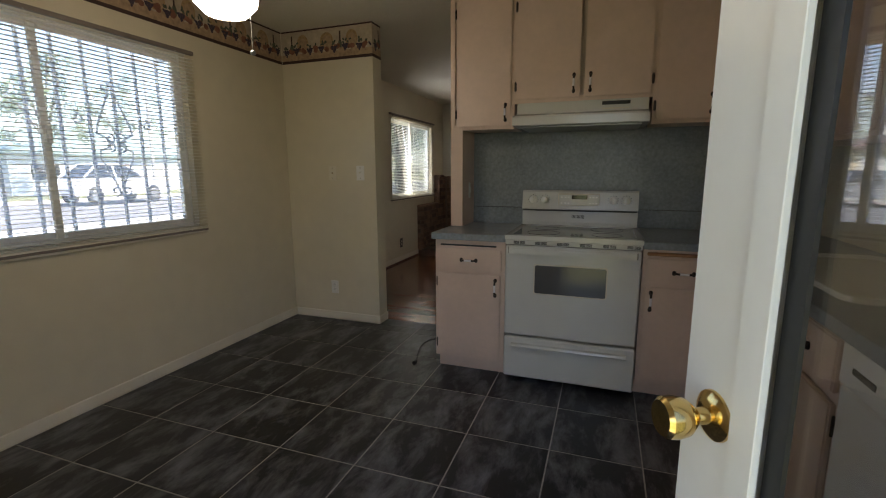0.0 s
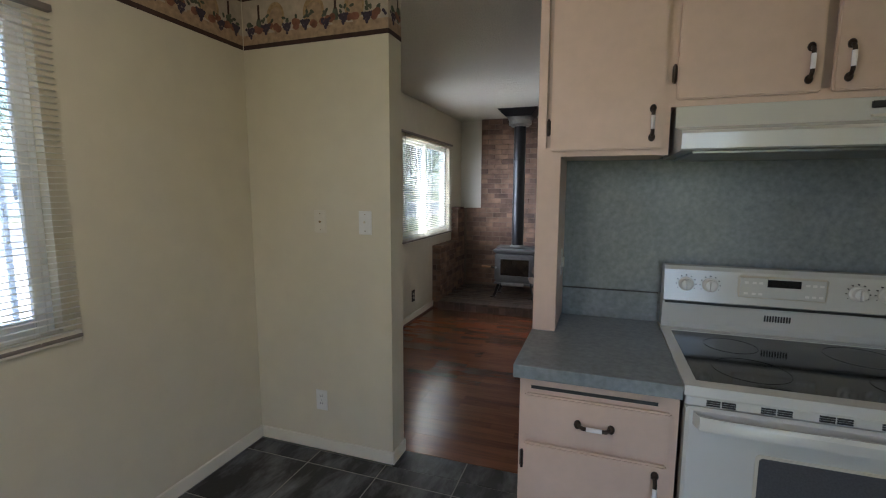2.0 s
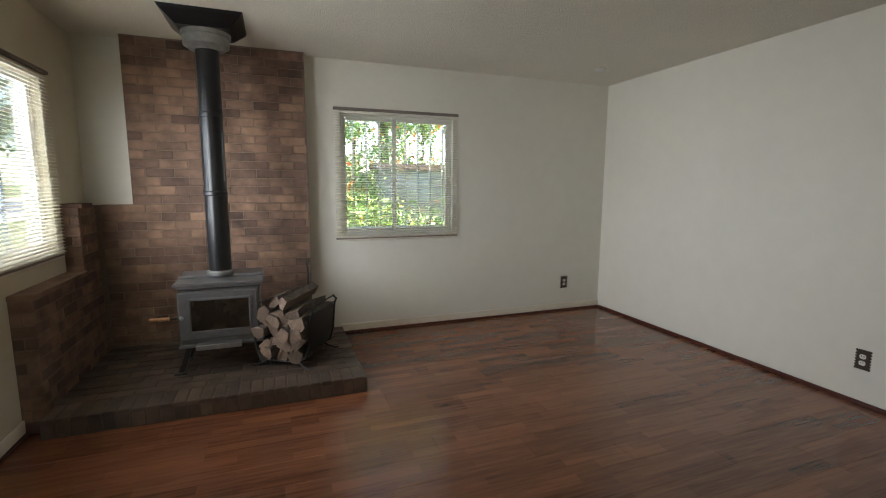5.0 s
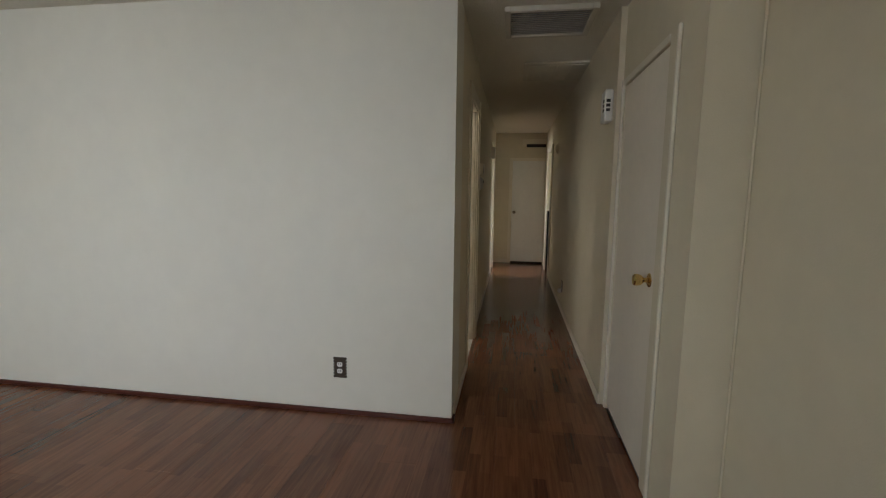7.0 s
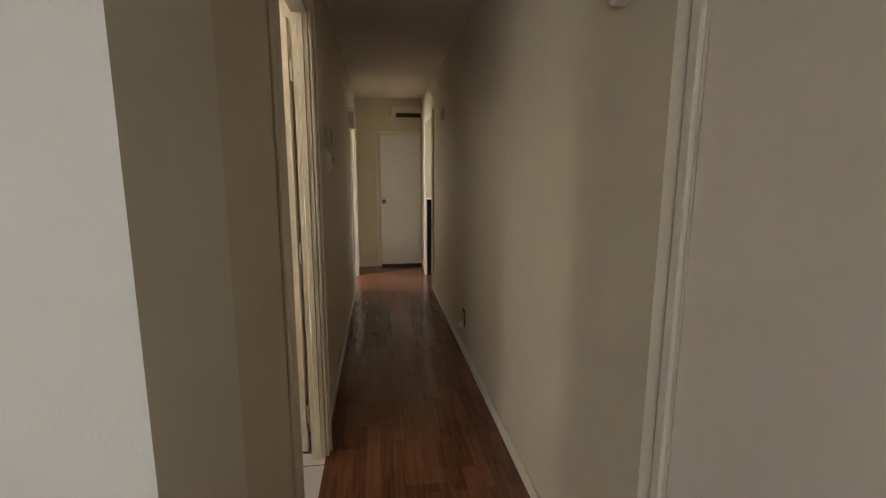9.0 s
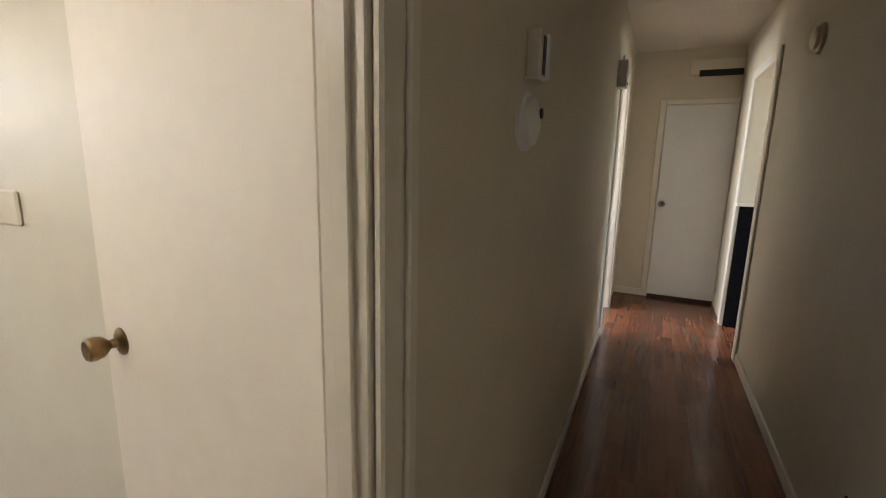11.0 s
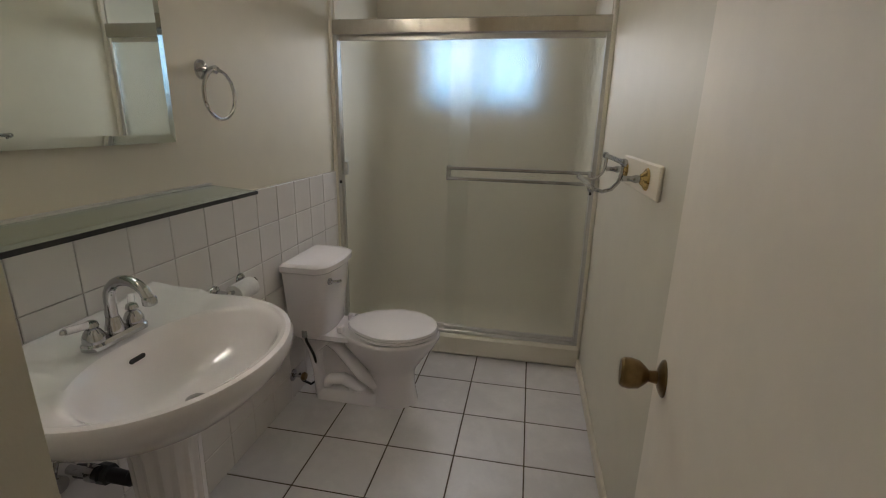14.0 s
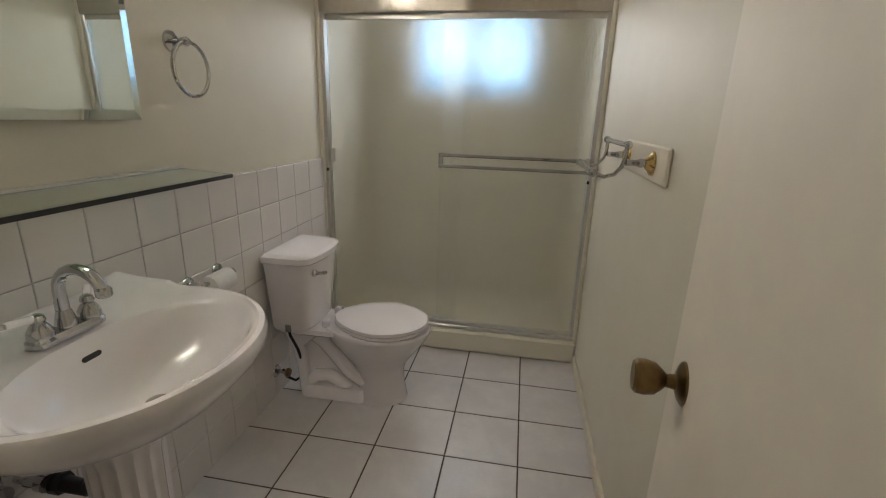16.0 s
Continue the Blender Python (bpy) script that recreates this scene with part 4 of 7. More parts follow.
# ---- range ----
rg = thing("range", (0, 0, 0), "almond free-standing electric range with a black glass top", "range")
X0, X1 = -0.168, 0.586
part("body", boxes((X0 + 0.004, X1 - 0.004, 3.155, 3.755, 0.035, 0.895)), ENAMEL, rg)
for x in (X0 + 0.06, X1 - 0.06):
    for y in (3.20, 3.68):
        part("foot", lathe(bmesh.new(), [(0.018, 0.0), (0.018, 0.02), (0.01, 0.022), (0.01, 0.04)], (x, y, 0)), BLACK, rg)
part("cooktop_rim", boxes((X0 - 0.004, X0 + 0.03, 3.112, 3.70, 0.894, 0.922), (X1 - 0.03, X1 + 0.004, 3.112, 3.70, 0.894, 0.922), (X0 + 0.03, X1 - 0.03, 3.112, 3.16, 0.894, 0.921), (X0 + 0.03, X1 - 0.03, 3.66, 3.70, 0.894, 0.921)), ENAMEL, rg)
part("cooktop", boxes((X0 + 0.030, X1 - 0.030, 3.160, 3.660, 0.896, 0.919), bevel=0.001), BLACK_GLASS, rg, "black ceramic glass cooktop")
ring = shade("printed burner ring", (0.017, 0.017, 0.019), 0.15)
for x, y, r in ((0.03, 3.30, 0.10), (0.40, 3.29, 0.085), (0.03, 3.53, 0.08), (0.40, 3.54, 0.10)):
    part("burner_ring", tube(bmesh.new(), [(x + r * math.cos(a), y + r * math.sin(a), 0.919) for a in (2 * math.pi * i / 40 for i in range(40))], 0.0012, 4, True), ring, rg)
bm = bmesh.new()
loft(bm, [[(x, 3.705, 0.92), (x, 3.695, 0.945), (x, 3.690, 1.025), (x, 3.670, 1.035), (x, 3.690, 1.150), (x, 3.705, 1.163), (x, 3.750, 1.163), (x, 3.760, 1.150), (x, 3.760, 0.92)] for x in (X0, X1)])
panel = part("backguard", bm, ENAMEL, rg)
part("seam", boxes((X0 + 0.006, X1 - 0.006, 3.676, 3.682, 1.022, 1.030)), BLACK, panel)
for x in (X0 + 0.075, X0 + 0.155, X1 - 0.155, X1 - 0.075):
    k = part("knob", lathe(bmesh.new(), [(0.026, 0.0), (0.026, 0.006), (0.021, 0.010), (0.019, 0.026), (0.012, 0.029)], (x, 3.682, 1.098), "-y"), PLATE_WHITE, panel, smooth=True)
    part("knob_grip", boxes((x - 0.005, x + 0.005, 3.642, 3.655, 1.080, 1.116), bevel=0.002), PLATE_WHITE, k)
    ticks = bmesh.new()
    for q in range(9):
        a = radians(-30 + 30 * q)
        c, d = x + 0.033 * math.cos(a), 1.098 + 0.033 * math.sin(a)
        box(ticks, c - 0.0018, c + 0.0018, 3.678, 3.686, d - 0.0018, d + 0.0018)
    tagged(part("dial_mark", ticks, BLACK, panel), kind="stuff")
    part("knob_label", boxes((x - 0.010, x + 0.010, 3.683, 3.688, 1.053, 1.056)), ENAMEL_DARK, panel)
part("clock_bezel", boxes((0.075, 0.345, 3.672, 3.684, 1.058, 1.142), bevel=0.006), ENAMEL_DARK, panel)
part("clock_face", boxes((0.080, 0.340, 3.6705, 3.676, 1.063, 1.137), bevel=0.005), ENAMEL, panel)
part("display", boxes((0.165, 0.265, 3.669, 3.674, 1.105, 1.132)), BLACK_GLASS, panel, "black clock display")
for x in (0.10, 0.125, 0.145, 0.285, 0.305, 0.325):
    for z in (1.078, 1.118):
        part("key", boxes((x - 0.006, x + 0.006, 3.669, 3.672, z - 0.004, z + 0.004)), PLATE_WHITE, panel)
slot_me = mesh_of("vent_slot", boxes((-0.0022, 0.0022, -0.002, 0.002, -0.011, 0.011)), BLACK)
for k in range(10):
    o = new("vent_slot", slot_me)
    o.parent = panel
    o.location = (0.172 + k * 0.0085, 3.6915, 0.985)
part("nameplate", boxes((0.165, 0.285, 3.6905, 3.692, 1.040, 1.045)), ENAMEL_DARK, panel)
strip_bm = bmesh.new()
for g in range(6):
    gx = X0 + 0.05 + g * 0.125
    for s in range(2):
        for r in range(3):
            box(strip_bm, gx + s * 0.036, gx + s * 0.036 + 0.032, 3.108, 3.112, 0.872 + r * 0.006, 0.8755 + r * 0.006)
part("vent_trim", boxes((X0, X1, 3.112, 3.156, 0.866, 0.893), bevel=0.003), ENAMEL, rg)
tagged(part("vent_slots", strip_bm, BLACK, rg), kind="stuff")
od = part("oven_door", boxes((X0 + 0.003, X1 - 0.003, 3.110, 3.156, 0.310, 0.862), bevel=0.008), ENAMEL, rg)
bm = bmesh.new()
pts = [(X0 + 0.02, 3.11, 0.835), (X0 + 0.03, 3.078, 0.835), (X0 + 0.08, 3.066, 0.838), (0.21, 3.063, 0.839), (X1 - 0.08, 3.066, 0.838), (X1 - 0.03, 3.078, 0.835), (X1 - 0.02, 3.11, 0.835)]
loft(bm, [[(x, y - 0.006, z - 0.018), (x, y + 0.008, z - 0.02), (x, y + 0.008, z + 0.016), (x, y - 0.002, z + 0.018), (x, y - 0.008, z + 0.008)] for x, y, z in pts])
part("handle", bm, ENAMEL, od, smooth=True)
swap = Matrix(((1, 0, 0, 0), (0, 0, 1, 0), (0, 1, 0, 0), (0, 0, 0, 1)))
rim = part("window_frame", slab(bmesh.new(), [(x, z) for x, z, _ in rounded(0.004, 0.416, 0.574, 0.758, 0.012, 0)], 3.1065, 3.1105), ENAMEL_DARK, od)
rim.matrix_basis = swap
win = part("oven_window", slab(bmesh.new(), [(x, z) for x, z, _ in rounded(0.012, 0.408, 0.582, 0.750, 0.010, 0)], 3.1045, 3.1085), OVEN_GLASS, od, "smoked grey oven window")
win.matrix_basis = swap
dr = part("storage_drawer", boxes((X0 + 0.003, X1 - 0.003, 3.105, 3.156, 0.040, 0.296), bevel=0.008), ENAMEL, rg)
bm = bmesh.new()
loft(bm, [[(x, 3.106, 0.262), (x, 3.085, 0.258), (x, 3.080, 0.246), (x, 3.086, 0.240), (x, 3.106, 0.246)] for x in (X0 + 0.05, X1 - 0.05)])
part("drawer_pull", bm, ENAMEL, dr)

# ---- brickwork ----
def brick_shape(w, d, h, b=0.004):
    """A brick with eased front edges; the front looks to -y; origin at its centre."""
    back = [(-w / 2, d / 2, -h / 2), (w / 2, d / 2, -h / 2), (w / 2, d / 2, h / 2), (-w / 2, d / 2, h / 2)]
    mid = [(x, -d / 2 + b, z) for x, _, z in back]
    face = [(x - math.copysign(b, x), -d / 2, z - math.copysign(b, z)) for x, _, z in back]
    return loft(bmesh.new(), [back, mid, face])


def brick_face(parent, u0, u1, z0, z1, place, first=0, long=0.195, course=0.0675, joint=0.007, depth=0.026, material=BRICK, turn=0.0):
    """Courses of half-lapped bricks over a bed; place(u, z) gives a brick's centre."""
    shared = {}
    rows = round((z1 - z0) / course)
    for r in range(rows):
        c0, c1 = z0 + r * course, z0 + (r + 1) * course
        u = u0 - (long / 2 if (r + first) % 2 else 0)
        while u < u1 - 0.012:
            a0, a1 = max(u, u0), min(u + long, u1)
            u += long
            if a1 - a0 < 0.03:
                continue
            k = round(a1 - a0 - joint, 3)
            v = random.randint(0, 1)
            if (k, v) not in shared:
                shared[k, v] = mesh_of("brick", brick_shape(k, depth + v * 0.004, course - joint), material)
            b = new("brick", shared[k, v])
            b.parent = parent
            b.location = Vector(place((a0 + a1) / 2, (c0 + c1) / 2)) + Vector((0, random.uniform(-0.0015, 0.0015), 0))
            b.rotation_euler = (random.uniform(-0.006, 0.006), random.uniform(-0.006, 0.006), radians(turn) + random.uniform(-0.004, 0.004))


bw = solid("brick_wall", boxes((-2.04, -0.76, 8.085, 8.19, 0.0, 2.438), (-2.37, -2.042, 8.085, 8.19, 0.0, 1.205)), MORTAR, "red-brown brick fire wall behind the wood stove", "brick wall")
brick_face(bw, -2.04, -0.76, 1.215, 2.43, lambda u, z: (u, 8.092, z), 0)
brick_face(bw, -2.25, -0.76, 0.135, 1.2150, lambda u, z: (u, 8.092, z), 0)
side = solid("knee_wall", boxes((-2.37, -2.278, 7.00, 8.06, 0.0, 0.742), (-2.37, -2.278, 7.74, 8.06, 0.742, 1.195)), MORTAR, "low brick knee wall stepping up beside the hearth", "brick wall")
brick_face(side, 7.00, 8.06, 0.0, 0.7425, lambda u, z: (-2.287, u, z), 0, turn=90)
brick_face(side, 7.74, 8.06, 0.7425, 1.215, lambda u, z: (-2.287, u, z), 1, turn=90)
brick_face(side, -2.37, -2.265, 0.0, 0.7425, lambda u, z: (u, 7.009, z), 0, long=0.105)
brick_face(side, -2.37, -2.265, 0.7425, 1.215, lambda u, z: (u, 7.749, z), 0, long=0.105)
cap = mesh_of("cap_brick", tile_shape(0.125, 0.19, 0.03, 0.004), BRICK)
for y in (7.09, 7.285, 7.48, 7.645):
    c = new("cap_brick", cap)
    c.parent = side
    c.location = (-2.312, y, 0.745)
c = new("cap_brick", cap)
c.parent = side
c.location = (-2.312, 7.84, 1.20)

hearth = solid("hearth", boxes((-2.26, -0.507, 6.903, 8.06, 0.0, 0.1015)), HEARTH_MORTAR, "raised hearth of worn dark bricks under the stove", "hearth")
edge = mesh_of("brick", tile_shape(0.060, 0.19, 0.026, 0.004), HEARTH)
edge_face = mesh_of("brick", brick_shape(0.060, 0.02, 0.080), HEARTH)
for k in range(25):
    x = -2.225 + k * 0.0695
    b = new("brick", edge)
    b.parent = hearth
    b.location = (x, 6.995, 0.082 + random.uniform(-0.0015, 0.0015))
    f = new("brick", edge_face)
    f.parent = hearth
    f.location = (x, 6.908, 0.046)
side_face = mesh_of("brick", brick_shape(0.185, 0.02, 0.080), HEARTH)
for k in range(6):
    f = new("brick", side_face)
    f.parent = hearth
    f.location = (-0.512, 7.0 + k * 0.195, 0.046)
    f.rotation_euler = (0, 0, radians(90))
paver = mesh_of("brick", tile_shape(0.186, 0.088, 0.026, 0.004), HEARTH)
for r in range(10):
    for k in range(10):
        x = -2.17 + k * 0.196 + (0.098 if r % 2 else 0)
        y = 7.142 + r * 0.098
        if x > -0.60:
            continue
        b = new("brick", paver)
        b.parent = hearth
        b.location = (x, y, 0.082 + random.uniform(-0.002, 0.001))

# ---- wood stove ----
ws = thing("wood_stove", (-1.405, 7.492, 0.108), "grey steel wood stove with a glass door on splayed legs", "stove", turn=0)
part("firebox", boxes((-0.255, 0.255, -0.16, 0.27, 0.20, 0.590), bevel=0.006), STEEL, ws)
part("top_plate", boxes((-0.285, 0.285, -0.205, 0.30, 0.618, 0.640), bevel=0.004), STEEL, ws)
bm = bmesh.new()
loft(bm, [rounded(-0.255, 0.255, -0.16, 0.27, 0.01, 0.590), rounded(-0.275, 0.275, -0.195, 0.29, 0.01, 0.604), rounded(-0.275, 0.275, -0.195, 0.29, 0.01, 0.618)])
part("upper_lip", bm, STEEL, ws)
part("top_shelf", boxes((-0.28, 0.28, 0.02, 0.30, 0.640, 0.660), bevel=0.004), STEEL, ws)
d = part("door", boxes((-0.265, 0.245, -0.185, -0.161, 0.235, 0.575), bevel=0.008), STEEL, ws, "grey cast stove door")
for nm, s in (("door_rim", (-0.185, 0.185, 0.515, 0.530)), ("door_rim", (-0.185, 0.185, 0.285, 0.300)), ("door_rim", (-0.200, -0.185, 0.285, 0.530)), ("door_rim", (0.185, 0.200, 0.285, 0.530))):
    part(nm, boxes((s[0], s[1], -0.197, -0.184, s[2], s[3]), bevel=0.003), STEEL, d)
part("door_glass", boxes((-0.185, 0.185, -0.190, -0.180, 0.300, 0.515)), SOOT, d, "sooty dark stove glass")
part("ash_lip", boxes((-0.16, 0.13, -0.255, -0.160, 0.186, 0.206), bevel=0.005), STEEL, ws)
part("lip_edge", boxes((-0.16, 0.13, -0.262, -0.252, 0.176, 0.212), bevel=0.004), GALV, ws)
part("bottom_plate", boxes((-0.275, 0.275, -0.185, 0.28, 0.178, 0.200), bevel=0.004), STEEL, ws)
for sx in (-1, 1):
    for y in (-0.13, 0.23):
        bm = bmesh.new()
        loft(bm, [[(sx * 0.215 + sx * o - 0.018, y + p - 0.018, z), (sx * 0.215 + sx * o + 0.018, y + p - 0.018, z), (sx * 0.215 + sx * o + 0.018, y + p + 0.018, z), (sx * 0.215 + sx * o - 0.018, y + p + 0.018, z)] for o, p, z in ((0, 0, 0.18), (0.03, -0.02, 0.07), (0.055, -0.035, 0.012))])
        leg = part("leg", bm, PIPE, ws)
        part("foot_pad", boxes((sx * 0.27 - 0.04, sx * 0.27 + 0.04, y - 0.085, y + 0.0, 0.0, 0.013), bevel=0.003), PIPE, leg)
h = part("door_handle", tube(bmesh.new(), [(-0.262, -0.19, 0.40), (-0.27, -0.215, 0.405), (-0.31, -0.228, 0.412)], 0.007, 8), PIPE, ws)
part("grip", lathe(bmesh.new(), [(0.006, 0.0), (0.012, 0.01), (0.014, 0.05), (0.012, 0.09), (0.014, 0.115), (0.006, 0.125)], (-0.305, -0.228, 0.412), "-x", 14), WOOD_HANDLE, h, "turned wooden handle grip", True)
part("door_latch", lathe(bmesh.new(), [(0.014, 0), (0.014, 0.012), (0.008, 0.016)], (-0.245, -0.185, 0.40), "-y", 12), GALV, d)

ws.scale = (0.96, 0.80, 0.955)
sp = thing("stove_pipe", (-1.412, 7.56, 0.738), "satin black stove pipe rising to the ceiling box", "stove pipe")
part("flue_collar", lathe(bmesh.new(), [(0.088, 0.0), (0.088, 0.02), (0.078, 0.03)], sides=32), GALV, sp, smooth=True)
part("lower_pipe", lathe(bmesh.new(), [(0.074, 0.018), (0.074, 0.55), (0.078, 0.555), (0.078, 0.575), (0.074, 0.58)], sides=32), PIPE, sp, smooth=True)
part("middle_pipe", lathe(bmesh.new(), [(0.073, 0.58), (0.073, 1.07), (0.077, 1.075), (0.077, 1.10), (0.073, 1.105)], sides=32), PIPE, sp, smooth=True)
part("upper_pipe", lathe(bmesh.new(), [(0.073, 1.105), (0.073, 1.55)], sides=32), PIPE, sp, smooth=True)
part("ceiling_collar", lathe(bmesh.new(), [(0.105, 1.505), (0.12, 1.52), (0.14, 1.53), (0.14, 1.585), (0.15, 1.59), (0.15, 1.615)], sides=32), GALV, sp, "ribbed galvanised collar", True)
bm = bmesh.new()
loft(bm, [rounded(-0.155, 0.155, -0.155, 0.155, 0.004, 1.615), rounded(-0.23, 0.23, -0.23, 0.23, 0.004, 1.685), rounded(-0.24, 0.24, -0.24, 0.24, 0.004, 1.701)])
part("ceiling_box", bm, PIPE, sp, "black flared ceiling support box")

# ---- log rack with firewood ----
rk = thing("log_rack", (-0.925, 7.42, 0.108), "black iron log rack with solid side sheets", "log rack", turn=-30)


def rail_curve(x):
    """One hoop of the rack, open at the top, seen from the front."""
    return [(x * 1.02, 0.0, 0.50), (x * 1.16, 0.0, 0.47), (x * 1.08, 0, 0.42), (x, 0, 0.20), (x * 0.86, 0, 0.09), (x * 0.5, 0, 0.055), (0, 0, 0.05)]


for y in (-0.20, 0.20):
    pts = [(px, y, pz) for px, _, pz in rail_curve(-0.20)] + [(px, y, pz) for px, _, pz in reversed(rail_curve(0.20)[:-1])]
    part("hoop", tube(bmesh.new(), pts, 0.008, 8), RACK, rk)
    for sx in (-1, 1):
        part("leg", tube(bmesh.new(), [(sx * 0.12, y, 0.06), (sx * 0.15, y * 1.05, 0.03), (sx * 0.205, y * 1.1, 0.008), (sx * 0.23, y * 1.1, 0.016)], 0.008, 8), RACK, rk)
for sx in (-1, 1):
    bm = bmesh.new()
    prof = [(sx * 0.207, 0.43), (sx * 0.203, 0.30), (sx * 0.198, 0.20), (sx * 0.17, 0.10), (sx * 0.10, 0.066)]
    loft(bm, [[(px, -0.20, pz) for px, pz in prof] + [(px - sx * 0.004, -0.20, pz + 0.002) for px, pz in reversed(prof)], [(px, 0.20, pz) for px, pz in prof] + [(px - sx * 0.004, 0.20, pz + 0.002) for px, pz in reversed(prof)]])
    part("side_sheet", bm, RACK, rk)
    part("top_rail", tube(bmesh.new(), [(sx * 0.205, -0.20, 0.435), (sx * 0.205, 0.20, 0.435)], 0.007, 8), RACK, rk)
    part("top_rail", tube(bmesh.new(), [(sx * 0.21, -0.20, 0.495), (sx * 0.21, 0.20, 0.495)], 0.006, 8), RACK, rk)


rk.scale = (1, 1, 0.86)


def log(x, y, z, r, long, roll, tilt, sides, whole):
    """A split log lying along y: a wedge or rounded billet with a ragged bark side."""
    bm = bmesh.new()
    base = []
    n = sides
    for i in range(n):
        a = 2 * math.pi * i / n + random.uniform(-0.3, 0.3)
        k = r * random.uniform(0.74, 1.08)
        base.append((k * math.cos(a), k * math.sin(a)))
    if not whole:
        base = [(min(p, r * 0.25), q) for p, q in base]
    rings = []
    for s in range(5):
        v = -long / 2 + long * s / 4
        sh = (random.uniform(-0.006, 0.006), random.uniform(-0.006, 0.006))
        rings.append([(p * (1 + random.uniform(-0.06, 0.06)) + sh[0], v + (random.uniform(-0.008, 0.008) if s in (0, 4) else 0), q * (1 + random.uniform(-0.06, 0.06)) + sh[1]) for p, q in base])
    loft(bm, rings)
    bm.faces.ensure_lookup_table()
    for f in bm.faces:
        f.material_index = 1 if abs(f.calc_center_median().y) > long * 0.49 or (not whole and f.calc_center_median().x > r * 0.15) else 0
    ob = new("firewood_log", mesh_of("firewood_log", bm, [BARK, SPLIT]))
    ob.matrix_basis = pose(-0.925, 7.42, 0.108, 0, 0, -30) @ pose(x * 0.92, y, z * 0.85, tilt, roll, random.uniform(-4, 4))
    return tagged(ob, "split firewood log with bark on one side, in the rack", "log", "firewood logs")


random.seed(7)
layers = ((0.115, (-0.10, 0.0, 0.10)), (0.205, (-0.14, -0.045, 0.05, 0.14)), (0.295, (-0.145, -0.05, 0.05, 0.145)), (0.385, (-0.14, -0.045, 0.05, 0.145)), (0.46, (-0.12, 0.0, 0.11)))
for z, xs in layers:
    for x in xs:
        log(x + random.uniform(-0.01, 0.01), -0.02 + random.uniform(-0.03, 0.02), z + random.uniform(-0.01, 0.01), random.uniform(0.056, 0.070), random.uniform(0.40, 0.46), random.uniform(0, 360), 0, random.choice((6, 7, 8)), random.random() < 0.5)
for x, z, roll in ((-0.07, 0.535, 200), (0.05, 0.54, 30)):
    log(x, 0.0, z, 0.05, 0.44, roll, 3, 6, False)

pk = thing("fire_poker", (-0.80, 8.02, 0.108), "black iron fire poker leaning on the brick wall", "poker")
part("shaft", tube(bmesh.new(), [(0, 0, 0), (0.01, 0.015, 0.40), (0.012, 0.02, 0.55)], 0.008, 8), RACK, pk)
part("grip", tube(bmesh.new(), [(0.012, 0.02, 0.55), (0.0, 0.015, 0.60), (0.012, 0.01, 0.64), (0.02, 0.02, 0.60)], 0.007, 8), RACK, pk)


# ---- outlets and switches ----
def outlet(at, out, plate, face, label, group="wall outlets"):
    """A duplex outlet: plate, two sockets with slots, and a screw; out is +y, -y or +-x."""
    turn = {(0, -1): 0, (0, 1): 180, (1, 0): 90, (-1, 0): -90}[out]
    o = thing("wall_outlet", at, label, "outlet", group, turn=turn)
    part("plate", boxes((-0.036, 0.036, -0.006, 0.0, -0.058, 0.058), bevel=0.003), plate, o)
    if plate == PLATE_BROWN:
        bm = bmesh.new()
        for k in range(7):
            for x, z in ((-0.036 + k * 0.012, -0.058), (-0.036 + k * 0.012, 0.058), (-0.036, -0.055 + k * 0.0183), (0.036, -0.055 + k * 0.0183)):
                lathe(bm, [(0.0075, 0.0), (0.0065, 0.004), (0.002, 0.0065)], (x, -0.0005, z), "-y", 8)
        part("scalloped_rim", bm, plate, o, "scalloped cast rim")
    for z in (-0.021, 0.021):
        s = part("socket", slab(bmesh.new(), [(x, y) for x, y, _ in rounded(-0.017, 0.017, z - 0.014, z + 0.014, 0.010, 0)], 0.005, 0.0085), face, o)
        s.matrix_basis = Matrix(((1, 0, 0, 0), (0, 0, -1, 0), (0, 1, 0, 0), (0, 0, 0, 1)))
        for x in (-0.0065, 0.0065):
            part("slot", boxes((x - 0.0014, x + 0.0014, -0.0092, -0.0083, z - 0.002, z + 0.008)), BLACK, o)
    part("screw", lathe(bmesh.new(), [(0.003, 0.0), (0.003, 0.0015)], (0, -0.006, 0), "-y", 8), GALV, o)
    return o


outlet((-1.826, 3.82, 0.292), (0, -1), PLATE_WHITE, PLATE_WHITE, "white duplex outlet on the kitchen wall")
outlet((-2.37, 6.385, 0.275), (1, 0), PLATE_BROWN, PLATE_BEIGE, "brown metal duplex outlet low on the wall")
outlet((1.93, 8.19, 0.318), (0, -1), PLATE_BROWN, PLATE_BEIGE, "brown metal duplex outlet low on the wall")
outlet((2.40, 5.684, 0.292), (-1, 0), PLATE_BROWN, PLATE_WHITE, "patterned dark outlet plate with white sockets")
outlet((5.15, 4.085, 0.29), (0, 1), PLATE_BROWN, PLATE_WHITE, "dark outlet plate low on the hallway wall")
nl = thing("night_light", (5.15, 4.093, 0.262), "white plug-in night light in a hallway outlet", "night light")
part("body", boxes((-0.02, 0.02, 0.0, 0.035, -0.05, 0.0), bevel=0.006), PLATE_WHITE, nl)
part("lens", boxes((-0.014, 0.014, 0.035, 0.042, -0.042, -0.01), bevel=0.003), PLATE_WHITE, nl)
